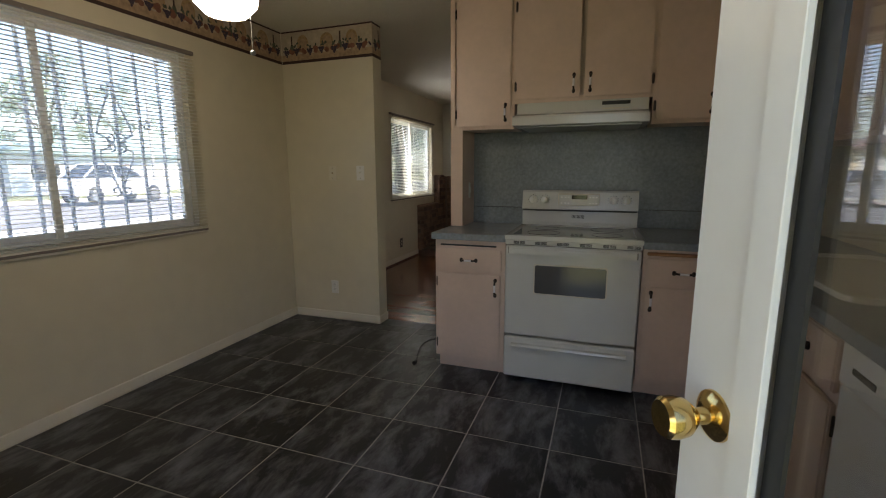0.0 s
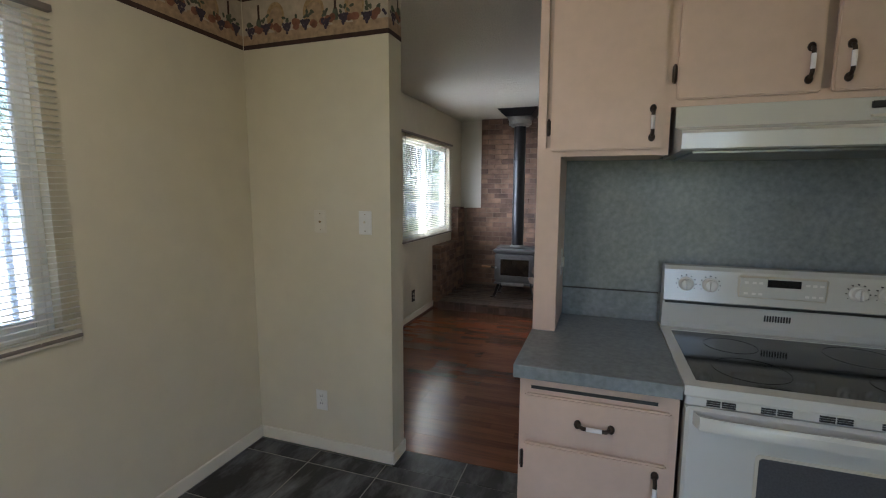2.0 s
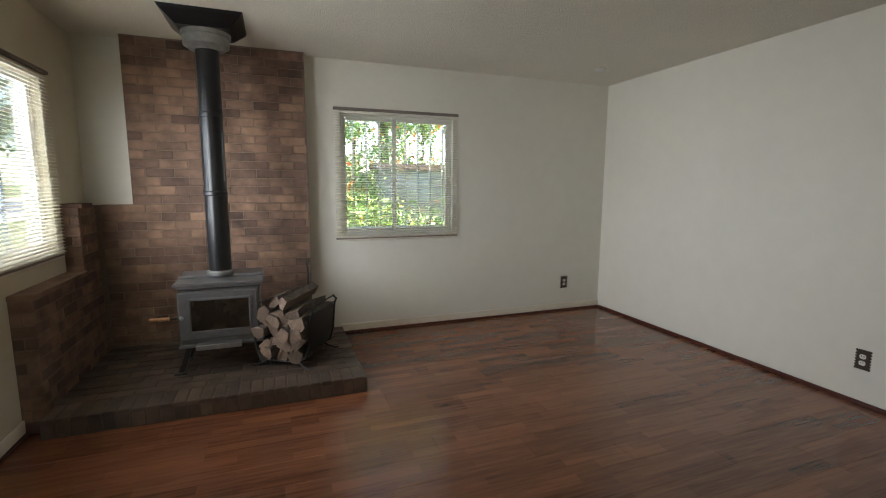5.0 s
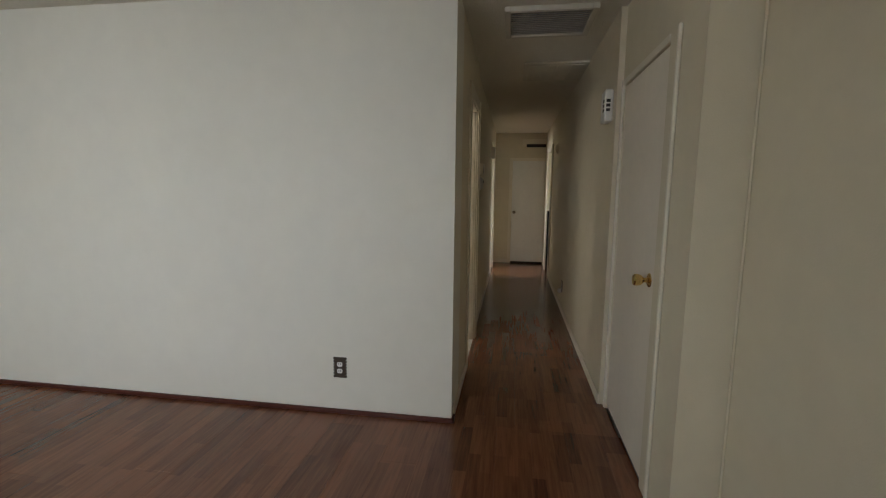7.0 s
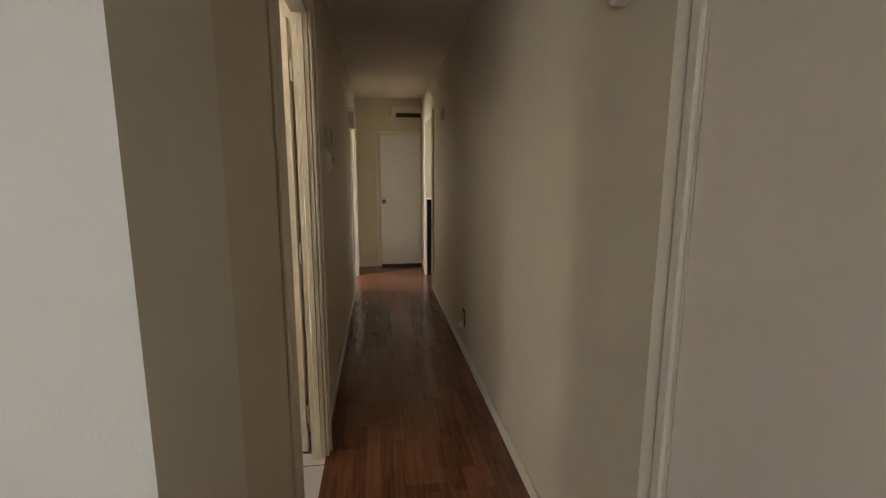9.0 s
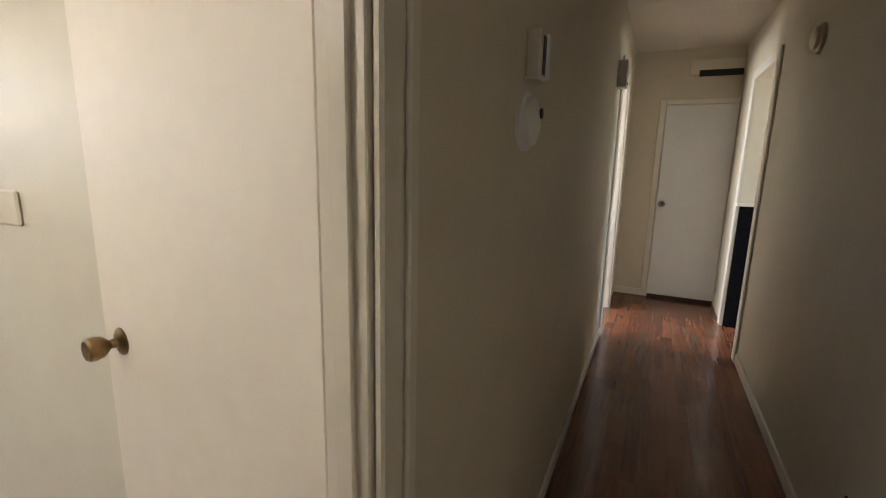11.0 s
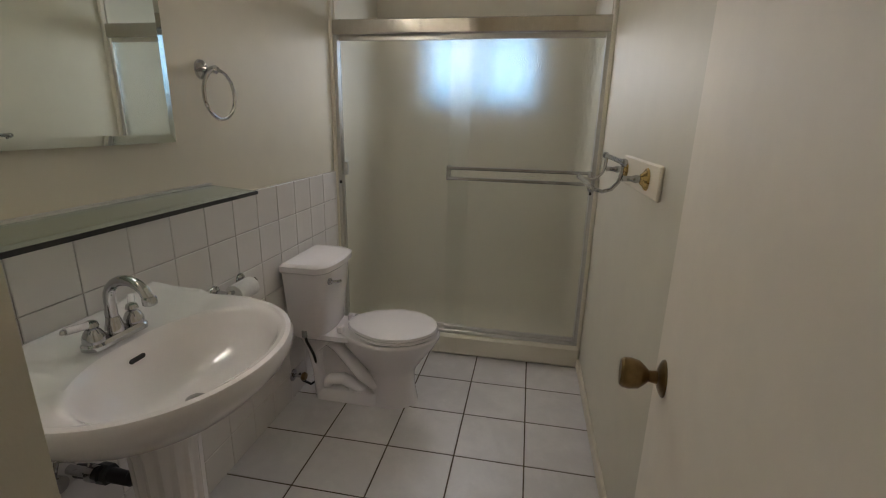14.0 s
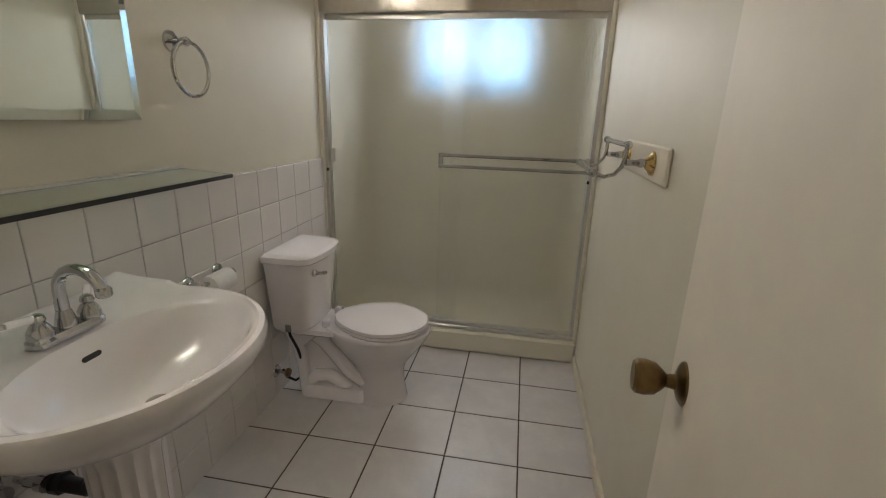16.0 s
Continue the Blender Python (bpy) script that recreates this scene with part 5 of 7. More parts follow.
for x, plate, lab, toggle in ((-1.80, PLATE_BEIGE, "beige painted blank plate with a cable jack", False), (-1.535, PLATE_WHITE, "white toggle switch plate on the partition", True)):
    s = thing("light_switch", (x, 3.82, 1.282), lab, "switch", turn=0)
    part("plate", boxes((-0.037, 0.037, -0.006, 0.0, -0.060, 0.060), bevel=0.003), plate, s)
    if toggle:
        part("collar", boxes((-0.008, 0.008, -0.008, -0.005, -0.016, 0.016), bevel=0.001), plate, s)
        part("toggle", boxes((-0.004, 0.004, -0.020, -0.007, -0.002, 0.009), bevel=0.0015), PLATE_BEIGE, s)
    else:
        part("jack", lathe(bmesh.new(), [(0.006, 0.0), (0.006, 0.006), (0.003, 0.008)], (0, -0.006, 0), "-y", 10), OLD_BRASS, s)
    for z in (-0.042, 0.042):
        part("screw", lathe(bmesh.new(), [(0.003, 0.0), (0.003, 0.0015)], (0, -0.006, z), "-y", 8), OLD_BRASS, s)

# ---- ceiling registers ----
rv = thing("round_vent", (-0.33, 6.24, 2.44), "round white ceiling diffuser with stepped rings", "vent")
part("flange", lathe(bmesh.new(), [(0.10, -0.004), (0.16, -0.012), (0.165, -0.004), (0.165, 0.0)], sides=36), PLATE_WHITE, rv, smooth=True)
for r, z in ((0.105, -0.016), (0.075, -0.024), (0.045, -0.030)):
    bm = bmesh.new()
    n = 36
    loft(bm, [[(q * math.cos(a), q * math.sin(a), w) for a in (2 * math.pi * i / n for i in range(n))] for q, w in ((r - 0.014, z + 0.016), (r, z), (r + 0.003, z + 0.003), (r - 0.010, z + 0.019))], cap=False)
    part("ring", bm, PLATE_WHITE, rv, smooth=True)
part("damper", lathe(bmesh.new(), [(0.10, -0.003), (0.10, 0.0)], sides=30), BLACK, rv)
part("hub", lathe(bmesh.new(), [(0.012, -0.034), (0.02, -0.026), (0.02, -0.004)], sides=14), PLATE_WHITE, rv)


def louvre_vent(name, x0, x1, y0, y1, drop, slats, label, mat):
    v = thing(name, (0, 0, 0), label, "vent")
    w = 0.035
    for s in ((x0, x1, y0, y0 + w), (x0, x1, y1 - w, y1), (x0, x0 + w, y0 + w, y1 - w), (x1 - w, x1, y0 + w, y1 - w)):
        part("frame", boxes((*s, 2.44 - drop, 2.44), bevel=0.004), mat, v)
    part("backing", boxes((x0 + w, x1 - w, y0 + w, y1 - w, 2.434, 2.4395)), BLACK, v)
    for k in range(slats):
        x = x0 + w + (x1 - x0 - 2 * w) * (k + 0.5) / slats
        p = part("slat", boxes((-0.011, 0.011, y0 + w, y1 - w, -0.001, 0.001)), mat, v)
        p.matrix_basis = pose(x, 0, 2.44 - drop * 0.6, 0, -38, 0)
    return v


vent_paint = shade("off-white vent enamel", (0.62, 0.58, 0.49), 0.5, stain=0.06, stain_size=6)
louvre_vent("ceiling_vent", 2.72, 3.20, 4.22, 4.76, 0.030, 13, "off-white louvred ceiling cooler vent", vent_paint)
av = thing("ceiling_grille", (0, 0, 0), "off-white flat return air grille with four panels", "vent")
part("frame", boxes((3.90, 4.50, 4.08, 4.62, 2.424, 2.44), bevel=0.004), vent_paint, av)
for k in range(4):
    part("panel", boxes((3.945, 4.455, 4.12 + k * 0.117, 4.222 + k * 0.117, 2.418, 2.426), bevel=0.002), vent_paint, av)
sd = thing("smoke_detector", (1.84, 7.64, 2.44), "small white round detector near the ceiling corner", "detector")
part("base", lathe(bmesh.new(), [(0.05, 0.0), (0.05, -0.012), (0.035, -0.022)], sides=24), PLATE_WHITE, sd, smooth=True)

# ---- doors ----
def knob(parent, at, axis, mat, label, size=1.0):
    """A tulip door knob with its rosette, standing off along axis."""
    k = part("door_knob", lathe(bmesh.new(), [(size * r, size * q) for r, q in ((0.012, 0.010), (0.010, 0.024), (0.017, 0.031), (0.0245, 0.040), (0.0275, 0.055), (0.0265, 0.066), (0.022, 0.071), (0.012, 0.0695))], at, axis, 28), mat, parent, label, True)
    part("rosette", lathe(bmesh.new(), [(size * r, size * q) for r, q in ((0.033, 0.0), (0.032, 0.003), (0.026, 0.007), (0.015, 0.011))], at, axis, 28), mat, k, smooth=True)
    return k


cd = thing("door_closet", (0, 0, 0), "flush cream closet door, closed, with a brass knob", "door", kind="structure")
part("leaf", boxes((1.973, 2.746, 4.012, 4.047, 0.025, 1.98), bevel=0.002), CREAM_DOOR, cd)
knob(cd, (2.050, 4.047, 0.968), "y", BRASS, "polished brass door knob")
part("latch_plate", boxes((1.9725, 1.976, 4.02, 4.049, 0.94, 1.0)), BRASS, cd)
for z in (0.21, 1.76):
    part("hinge", tube(bmesh.new(), [(2.752, 4.058, z - 0.045), (2.752, 4.058, z + 0.045)], 0.007, 8), TRIM, cd)
# Black box under the leaf, put in as the gap's shade.
part("gap", boxes((1.975, 2.744, 4.015, 4.04, 0.0, 0.024)), BLACK, cd)

ed = thing("door_hall_end", (0, 0, 0), "flush white door at the hallway end, closed", "door", kind="structure")
part("leaf", boxes((8.60, 8.628, 4.089, 4.695, 0.035, 1.93), bevel=0.003), DOOR_PAINT, ed)
knob(ed, (8.60, 4.645, 0.975), "-x", CHROME, "chrome door knob")
for s in ((8.612, 8.63, 4.70, 4.755, 0.0, 1.985), (8.612, 8.63, 4.087, 4.70, 1.935, 1.985)):
    part("casing", boxes(s, bevel=0.003), TRIM, ed)
# Shade below this leaf is a black box as well.
part("gap", boxes((8.61, 8.625, 4.092, 4.69, 0.0, 0.034)), BLACK, ed)
strip("baseboard_hall_end", 8.617, 8.63, 4.755, 5.02, 0, 0.07, TRIM, "white painted hallway baseboard")
gr = thing("wall_grille", (0, 0, 0), "long white return grille above the end door", "vent")
part("frame", boxes((8.612, 8.63, 4.09, 4.53, 2.20, 2.335), bevel=0.003), TRIM, gr)
part("slot", boxes((8.609, 8.614, 4.095, 4.45, 2.1825, 2.24)), BLACK, gr)
# Near-black panel, 1.04 m high under a white cap, at the doorway's far side.
hw = thing("low_panel", (0, 0, 0), "low black panel with a white cap in the doorway", "half wall")
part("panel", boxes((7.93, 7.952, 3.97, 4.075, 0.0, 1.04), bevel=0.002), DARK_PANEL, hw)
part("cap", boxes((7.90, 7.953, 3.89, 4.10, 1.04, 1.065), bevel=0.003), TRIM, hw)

# ---- bathroom door, open against the wall ----
bd = thing("door_bath", (3.968, 5.092, 0.0), "flush cream bathroom door standing open, with a brass knob", "door", kind="structure", turn=-7.6)
part("leaf", boxes((0.0, 0.035, 0.0, 0.662, 0.02, 2.035), bevel=0.002), CREAM_DOOR, bd)
knob(bd, (0.0, 0.588, 0.972), "-x", OLD_BRASS, "tarnished brass door knob", 0.88)
for z in (0.22, 1.02, 1.82):
    part("hinge", tube(bmesh.new(), [(0.010, -0.008, z - 0.045), (0.010, -0.008, z + 0.045)], 0.006, 8), TRIM, bd)

# ---- entry door, half open, with a glazed upper panel ----
en = thing("door_entry", (0.815, 0.425, 0.0), "white glazed kitchen entry door, half open, with brass knob", "door", kind="structure", turn=ENTRY_TURN)
# the leaf runs along local +y from its hinge; its outer face looks to local -x
for nm, s in (("stile", (0.0, 0.045, 0.69, 0.80, 0.01, 2.03)), ("stile", (0.0, 0.045, 0.0, 0.13, 0.01, 2.03)), ("rail", (0.0, 0.045, 0.13, 0.69, 1.90, 2.03)), ("rail", (0.0, 0.045, 0.13, 0.69, 0.01, 0.24)), ("lock_rail", (0.0, 0.045, 0.13, 0.69, 0.55, 0.70))):
    part(nm, boxes(s, bevel=0.003), DOOR_PAINT, en)
part("lower_panel", boxes((0.012, 0.033, 0.13, 0.69, 0.24, 0.55), bevel=0.002), DOOR_PAINT, en)
for a, b, c0, c1 in ((0.655, 0.695, 0.68, 1.92), (0.125, 0.165, 0.68, 1.92)):
    bm = bmesh.new()
    for k, (w, pr) in enumerate(((0.0, 0.010), (0.012, 0.006), (0.024, 0.003))):
        lo, hi = (a + w, b) if a > 0.4 else (a, b - w)
        box(bm, -pr - 0.0, 0.0, min(lo, hi), max(lo, hi) - 0.0008 * k, c0, c1 - 0.001 * k, 0.001)
    part("glazing_bead", bm, DOOR_PAINT, en)
part("glazing_bead", boxes((-0.008, 0.0, 0.165, 0.655, 1.885, 1.92), bevel=0.002), DOOR_PAINT, en)
part("glazing_bead", boxes((-0.008, 0.0, 0.165, 0.655, 0.68, 0.715), bevel=0.002), DOOR_PAINT, en)
part("gasket", boxes((0.006, 0.012, 0.632, 0.656, 0.715, 1.885), (0.006, 0.012, 0.165, 0.186, 0.715, 1.885)), BLACK, en)
part("pane", boxes((0.018, 0.024, 0.13, 0.69, 0.70, 1.90)), DOOR_GLASS, en)
knob(en, (0.0, 0.735, 0.985), "-x", BRASS, "polished brass door knob")
part("latch", boxes((0.012, 0.033, 0.7985, 0.8015, 0.955, 1.015)), BRASS, en)


# ---- hallway fixtures ----
ch = thing("door_chime", (2.95, 4.085, 1.90), "cream door chime box with three dark slots", "door chime")
part("case", boxes((-0.066, 0.066, 0.0, 0.050, -0.098, 0.098), bevel=0.008), PLATE_WHITE, ch)
for z in (-0.028, 0.0, 0.028):
    part("slot", boxes((-0.045, -0.010, 0.0495, 0.052, z - 0.009, z + 0.009)), BLACK, ch)
    part("slot", boxes((-0.0675, -0.065, 0.018, 0.042, z - 0.009, z + 0.009)), BLACK, ch)
sm = thing("smoke_alarm", (4.615, 5.02, 1.442), "round white smoke alarm on the hallway wall", "smoke alarm", "hallway alarms")
part("base", lathe(bmesh.new(), [(0.068, 0.0), (0.068, 0.010), (0.060, 0.014)], (0, 0, 0), "-y", 30), PLATE_WHITE, sm, smooth=True)
part("dome", lathe(bmesh.new(), [(0.058, 0.012), (0.055, 0.026), (0.035, 0.034), (0.018, 0.036)], (0, 0, 0), "-y", 30), PLATE_WHITE, sm, smooth=True)
part("button", lathe(bmesh.new(), [(0.012, 0.034), (0.012, 0.040), (0.008, 0.041)], (0.02, 0, 0.02), "-y", 14), BLACK, sm)
tc = thing("thermostat", (4.64, 5.02, 1.592), "beige thermostat with a dark slotted cover", "thermostat")
part("case", boxes((-0.035, 0.035, -0.034, 0.0, -0.055, 0.055), bevel=0.004), PLATE_BEIGE, tc)
part("slot", boxes((-0.012, 0.012, -0.036, -0.033, -0.042, 0.042)), BLACK, tc)
part("cover", boxes((0.012, 0.034, -0.042, -0.033, -0.05, 0.05), bevel=0.002), PLATE_WHITE, tc)
vb = thing("alarm_box", (6.92, 5.02, 1.94), "small white alarm sensor box beside the doorway", "sensor")
part("case", boxes((-0.06, 0.06, -0.06, 0.0, -0.085, 0.085), bevel=0.006), PLATE_WHITE, vb)
part("lens", boxes((-0.015, 0.015, -0.064, -0.059, -0.07, -0.05), bevel=0.002), BLACK, vb)
ra = thing("smoke_alarm", (6.32, 4.085, 1.95), "round beige smoke alarm on the hallway wall", "smoke alarm", "hallway alarms")
part("base", lathe(bmesh.new(), [(0.068, 0.0), (0.068, 0.014), (0.060, 0.018)], (0, 0, 0), "y", 30), PLATE_BEIGE, ra, smooth=True)
part("dome", lathe(bmesh.new(), [(0.055, 0.016), (0.050, 0.032), (0.030, 0.040)], (0, 0, 0), "y", 30), PLATE_BEIGE, ra, smooth=True)

# ---- kitchen ceiling light ----
lt = thing("ceiling_light", (-1.09, 2.02, 2.44), "round opal glass ceiling light, lit, with a pull chain", "ceiling light")
part("canopy", lathe(bmesh.new(), [(0.09, 0.0), (0.085, -0.03), (0.04, -0.05), (0.02, -0.06), (0.02, -0.28), (0.07, -0.30), (0.10, -0.34)], sides=30), PLATE_WHITE, lt, smooth=True)
part("shade", lathe(bmesh.new(), [(0.10, -0.335), (0.122, -0.39), (0.130, -0.43), (0.118, -0.485), (0.08, -0.525), (0.03, -0.538)], sides=36), glow("lit opal glass", (1.0, 0.90, 0.74), LAMP_GLOW), lt, "glowing opal glass bowl", True)
part("pull_chain", tube(bmesh.new(), [(0.06, 0.06, -0.34), (0.063, 0.063, -0.50), (0.063, 0.063, -0.65)], 0.0011, 6), GALV, lt)
bm = bmesh.new()
bmesh.ops.create_uvsphere(bm, u_segments=14, v_segments=10, radius=0.0115, matrix=Matrix.Translation((0.063, 0.063, -0.66)))
part("chain_ball", bm, GALV, lt, smooth=True)

# ---- floor cord ----
cord = thing("power_cord", (0, 0, 0), "black power cord with a plug lying on the tiles", "cord")
part("cable", tube(bmesh.new(), [(-0.63, 3.665, 0.006), (-0.72, 3.668, 0.006), (-0.80, 3.640, 0.006), (-0.845, 3.585, 0.006), (-0.862, 3.520, 0.006), (-0.858, 3.440, 0.006), (-0.838, 3.340, 0.006), (-0.812, 3.254, 0.006), (-0.785, 3.175, 0.006)], 0.0045, 8), CORD, cord, smooth=True)
part("plug", lathe(bmesh.new(), [(0.006, 0.0), (0.013, 0.008), (0.015, 0.030), (0.013, 0.036)], (-0.782, 3.168, 0.016), "-y", 12), CORD, cord, smooth=True)


# ---- wallpaper border ----
def border(name, f, a0, a1, label):
    """A printed fruit border, 23 cm high, below the ceiling: bands, arches, bottles, grapes, leaves and fruit as flat printed shapes."""
    b = solid(name, wbox(bmesh.new(), f, a0, a1, 0.0, 0.0015, 2.205, 2.4385), BORDER, label, "wallpaper border")

    def disc(bm, a, z, ra, rz, lift, n=10, turn=0.0):
        pts = [f(a + ra * math.cos(t) * math.cos(turn) - rz * math.sin(t) * math.sin(turn), lift, z + ra * math.cos(t) * math.sin(turn) + rz * math.sin(t) * math.cos(turn)) for t in (2 * math.pi * i / n for i in range(n))]
        bm.faces.new([bm.verts.new(p) for p in pts])

    rnd = random.Random(3)
    prints = {k: bmesh.new() for k in ("tan_print", "dark_print", "grape_print", "leaf_print", "fruit_print", "gold_print")}
    for z0, z1 in ((2.205, 2.1826), (2.4265, 2.4385)):
        wbox(prints["dark_print"], f, a0, a1, 0.0016, 0.0024, z0, z1)
    wbox(prints["tan_print"], f, a0, a1, 0.0016, 0.0020, 2.1826, 2.246)
    wbox(prints["tan_print"], f, a0, a1, 0.0016, 0.0020, 2.246, 2.254)
    step = 0.46
    a = a0 - 0.12

    def inside(v, m):
        return a0 + m < v < a1 - m

    while a < a1 + 0.1:
        for c, w in ((a + 0.10, 0.062), (a + 0.33, 0.054)):
            if inside(c, w):
                disc(prints["gold_print"], c, 2.330, w, 0.070, 0.0021, 24)
                disc(prints["tan_print"], c + 0.004, 2.322, w * 0.74, 0.054, 0.0023, 20)
        c = a + 0.225
        if inside(c, 0.02):
            disc(prints["leaf_print"], c, 2.296, 0.017, 0.040, 0.0024, 12)
            wbox(prints["dark_print"], f, c - 0.006, c + 0.006, 0.0016, 0.0026, 2.325, 2.398)
        for c, top in ((a + 0.05, 2.290), (a + 0.17, 2.282), (a + 0.27, 2.292), (a + 0.40, 2.284)):
            for row in range(5):
                for m in range(5 - row):
                    v = c + (m - (4 - row) / 2) * 0.0115 + rnd.uniform(-0.003, 0.003)
                    if inside(v, 0.012):
                        disc(prints["grape_print"], v, top - row * 0.010 + rnd.uniform(-0.003, 0.003), 0.0078, 0.0078, 0.0031 + rnd.random() * 0.0004, 9)
            for _ in range(5):
                v, lift = c + rnd.gauss(0, 0.030), top + 0.014 + abs(rnd.gauss(0, 0.018))
                if inside(v, 0.024):
                    disc(prints["leaf_print"], v, lift, 0.014, 0.008, 0.0028 + rnd.random() * 0.0003, 6, rnd.uniform(0, 3))
        for c in (a + 0.11, a + 0.215, a + 0.335, a + 0.445):
            for _ in range(3):
                v = c + rnd.gauss(0, 0.022)
                if inside(v, 0.026):
                    disc(prints["fruit_print"], v, 2.272 + rnd.uniform(-0.006, 0.020), 0.019, 0.018, 0.0029 + rnd.random() * 0.0003, 14)
            v = c + 0.03
            if inside(v, 0.05):
                disc(prints["tan_print"], v, 2.258, 0.045, 0.013, 0.0026, 14, rnd.uniform(-0.2, 0.2))
        a += step
    mats = {"tan_print": PRINT_TAN, "dark_print": PRINT_DARK, "grape_print": PRINT_GRAPE, "leaf_print": PRINT_LEAF, "fruit_print": PRINT_FRUIT, "gold_print": PRINT_GOLD}
    for nm, bm in prints.items():
        p = part(nm, bm, mats[nm], b)
        tagged(p, kind="stuff")


BORDER = shade("cream wallpaper", (0.46, 0.38, 0.29), 0.7, grain=0.12, grain_size=30, stain=0.15, stain_size=9)
PRINT_TAN = shade("tan print", (0.38, 0.26, 0.16), 0.7, grain=0.3, grain_size=40)
PRINT_GOLD = shade("gold print", (0.36, 0.24, 0.12), 0.7, grain=0.35, grain_size=50)
PRINT_DARK = shade("dark brown print", (0.045, 0.018, 0.014), 0.7, grain=0.2, grain_size=40)
PRINT_GRAPE = shade("grape print", (0.045, 0.030, 0.050), 0.7, grain=0.4, grain_size=60)
PRINT_LEAF = shade("leaf print", (0.075, 0.085, 0.055), 0.7, grain=0.5, grain_size=30)
PRINT_FRUIT = shade("fruit print", (0.21, 0.085, 0.050), 0.7, grain=0.5, grain_size=22)
border("wallpaper_border", at_wall("x", -2.25, 1), 0.40, 3.815, "fruit and grape wallpaper border along the ceiling")
border("wallpaper_border", at_wall("y", 3.82, -1), -2.245, -1.393, "fruit and grape wallpaper border on the partition")
border("wallpaper_border", at_wall("x", -1.395, 1), 3.817, 3.96, "fruit wallpaper border wrapping the wall end")

# ---- shower ----
for x0, x1 in ((2.7395, 2.765), (4.155, 4.1795)):
    solid("shower_panel", boxes((x0, x1, 7.47, 8.165, 0.02, 2.182)), BATH_SURROUND, "smooth cream acrylic shower side panel", "shower panel")
wall("wall_shower_back", "y", 8.165, 8.19, 2.7395, 4.1795, 0.02, 2.182, [(3.06, 3.85, 1.42, 1.95)], BATH_SURROUND, "smooth cream shower back panel round the window")
sill = thing("shower_curb", (0, 0, 0), "cream moulded shower pan with a raised curb", "shower pan")
part("curb", boxes((2.7395, 4.1795, 7.425, 7.535, 0.0, 0.125), bevel=0.012), BATH_SURROUND, sill)
part("pan", boxes((2.765, 4.155, 7.535, 8.165, 0.0, 0.045)), BATH_SURROUND, sill)
part("trim_left", boxes((2.739, 2.757, 7.44, 7.47, 0.125, 2.182), bevel=0.004), BATH_SURROUND, sill)
part("trim_right", boxes((4.160, 4.1795, 7.44, 7.47, 0.125, 2.182), bevel=0.004), BATH_SURROUND, sill)

sh = thing("shower_door", (0, 0, 0), "sliding shower door of obscure glass in an aluminium frame", "shower door")
part("header", boxes((2.752, 4.165, 7.448, 7.512, 1.772, 1.845), bevel=0.006), POLISHED, sh, "bright aluminium header rail")
part("bottom_track", boxes((2.752, 4.165, 7.452, 7.508, 0.125, 0.148), bevel=0.004), ALU, sh)
for x0, x1 in ((2.752, 2.776), (4.141, 4.165)):
    part("wall_jamb", boxes((x0, x1, 7.456, 7.504, 0.148, 1.772), bevel=0.003), ALU, sh)
for nm, x0, x1, y in (("inner_panel", 2.777, 3.50, 7.492), ("outer_panel", 3.387, 4.140, 7.468)):
    g = part(nm, boxes((x0 + 0.004, x1 - 0.004, y - 0.003, y + 0.003, 0.158, 1.765)), OBSCURE, sh, "pebbled obscure glass panel")
    g.visible_shadow = False
    part("top_rail", boxes((x0, x1, y - 0.008, y + 0.008, 1.746, 1.771), bevel=0.002), ALU, g)
    part("bottom_rail", boxes((x0, x1, y - 0.008, y + 0.008, 0.150, 0.172), bevel=0.002), ALU, g)
bar = part("towel_bar", boxes((3.392, 4.135, 7.408, 7.420, 1.099, 1.115), bevel=0.003), CHROME, sh, "chrome double towel bar")
part("towel_bar", boxes((3.392, 4.135, 7.408, 7.420, 1.044, 1.060), bevel=0.003), CHROME, sh)
for x in (3.397, 4.128):
    part("bar_bracket", boxes((x - 0.006, x + 0.010, 7.410, 7.465, 1.042, 1.117), bevel=0.002), CHROME, bar)
part("pull", boxes((2.782, 2.808, 7.470, 7.488, 1.04, 1.11), bevel=0.003), ALU, sh)
for x, z in ((2.772, 1.0), (4.143, 1.0)):
    part("bumper", boxes((x - 0.006, x + 0.006, 7.446, 7.458, z - 0.008, z + 0.008), bevel=0.002), BLACK, sh)

fbw = at_wall("y", 8.165, -1)
wb = thing("window_4", (0, 0, 0), "small white sliding bathroom window in the shower wall", "window", kind="structure")
for s in ((3.06, 3.10, 1.42, 1.95), (3.81, 3.85, 1.42, 1.95), (3.10, 3.81, 1.91, 1.95), (3.10, 3.81, 1.42, 1.46), (3.425, 3.485, 1.46, 1.91)):
    part("frame", boxes((s[0], s[1], 8.24, 8.29, s[2], s[3]), bevel=0.003), VINYL, wb)
for x0, x1 in ((3.10, 3.425), (3.485, 3.81)):
    p = part("pane", boxes((x0 - 0.002, x1 + 0.002, 8.262, 8.266, 1.458, 1.912)), BATH_PANE, wb)
    p.visible_shadow = False


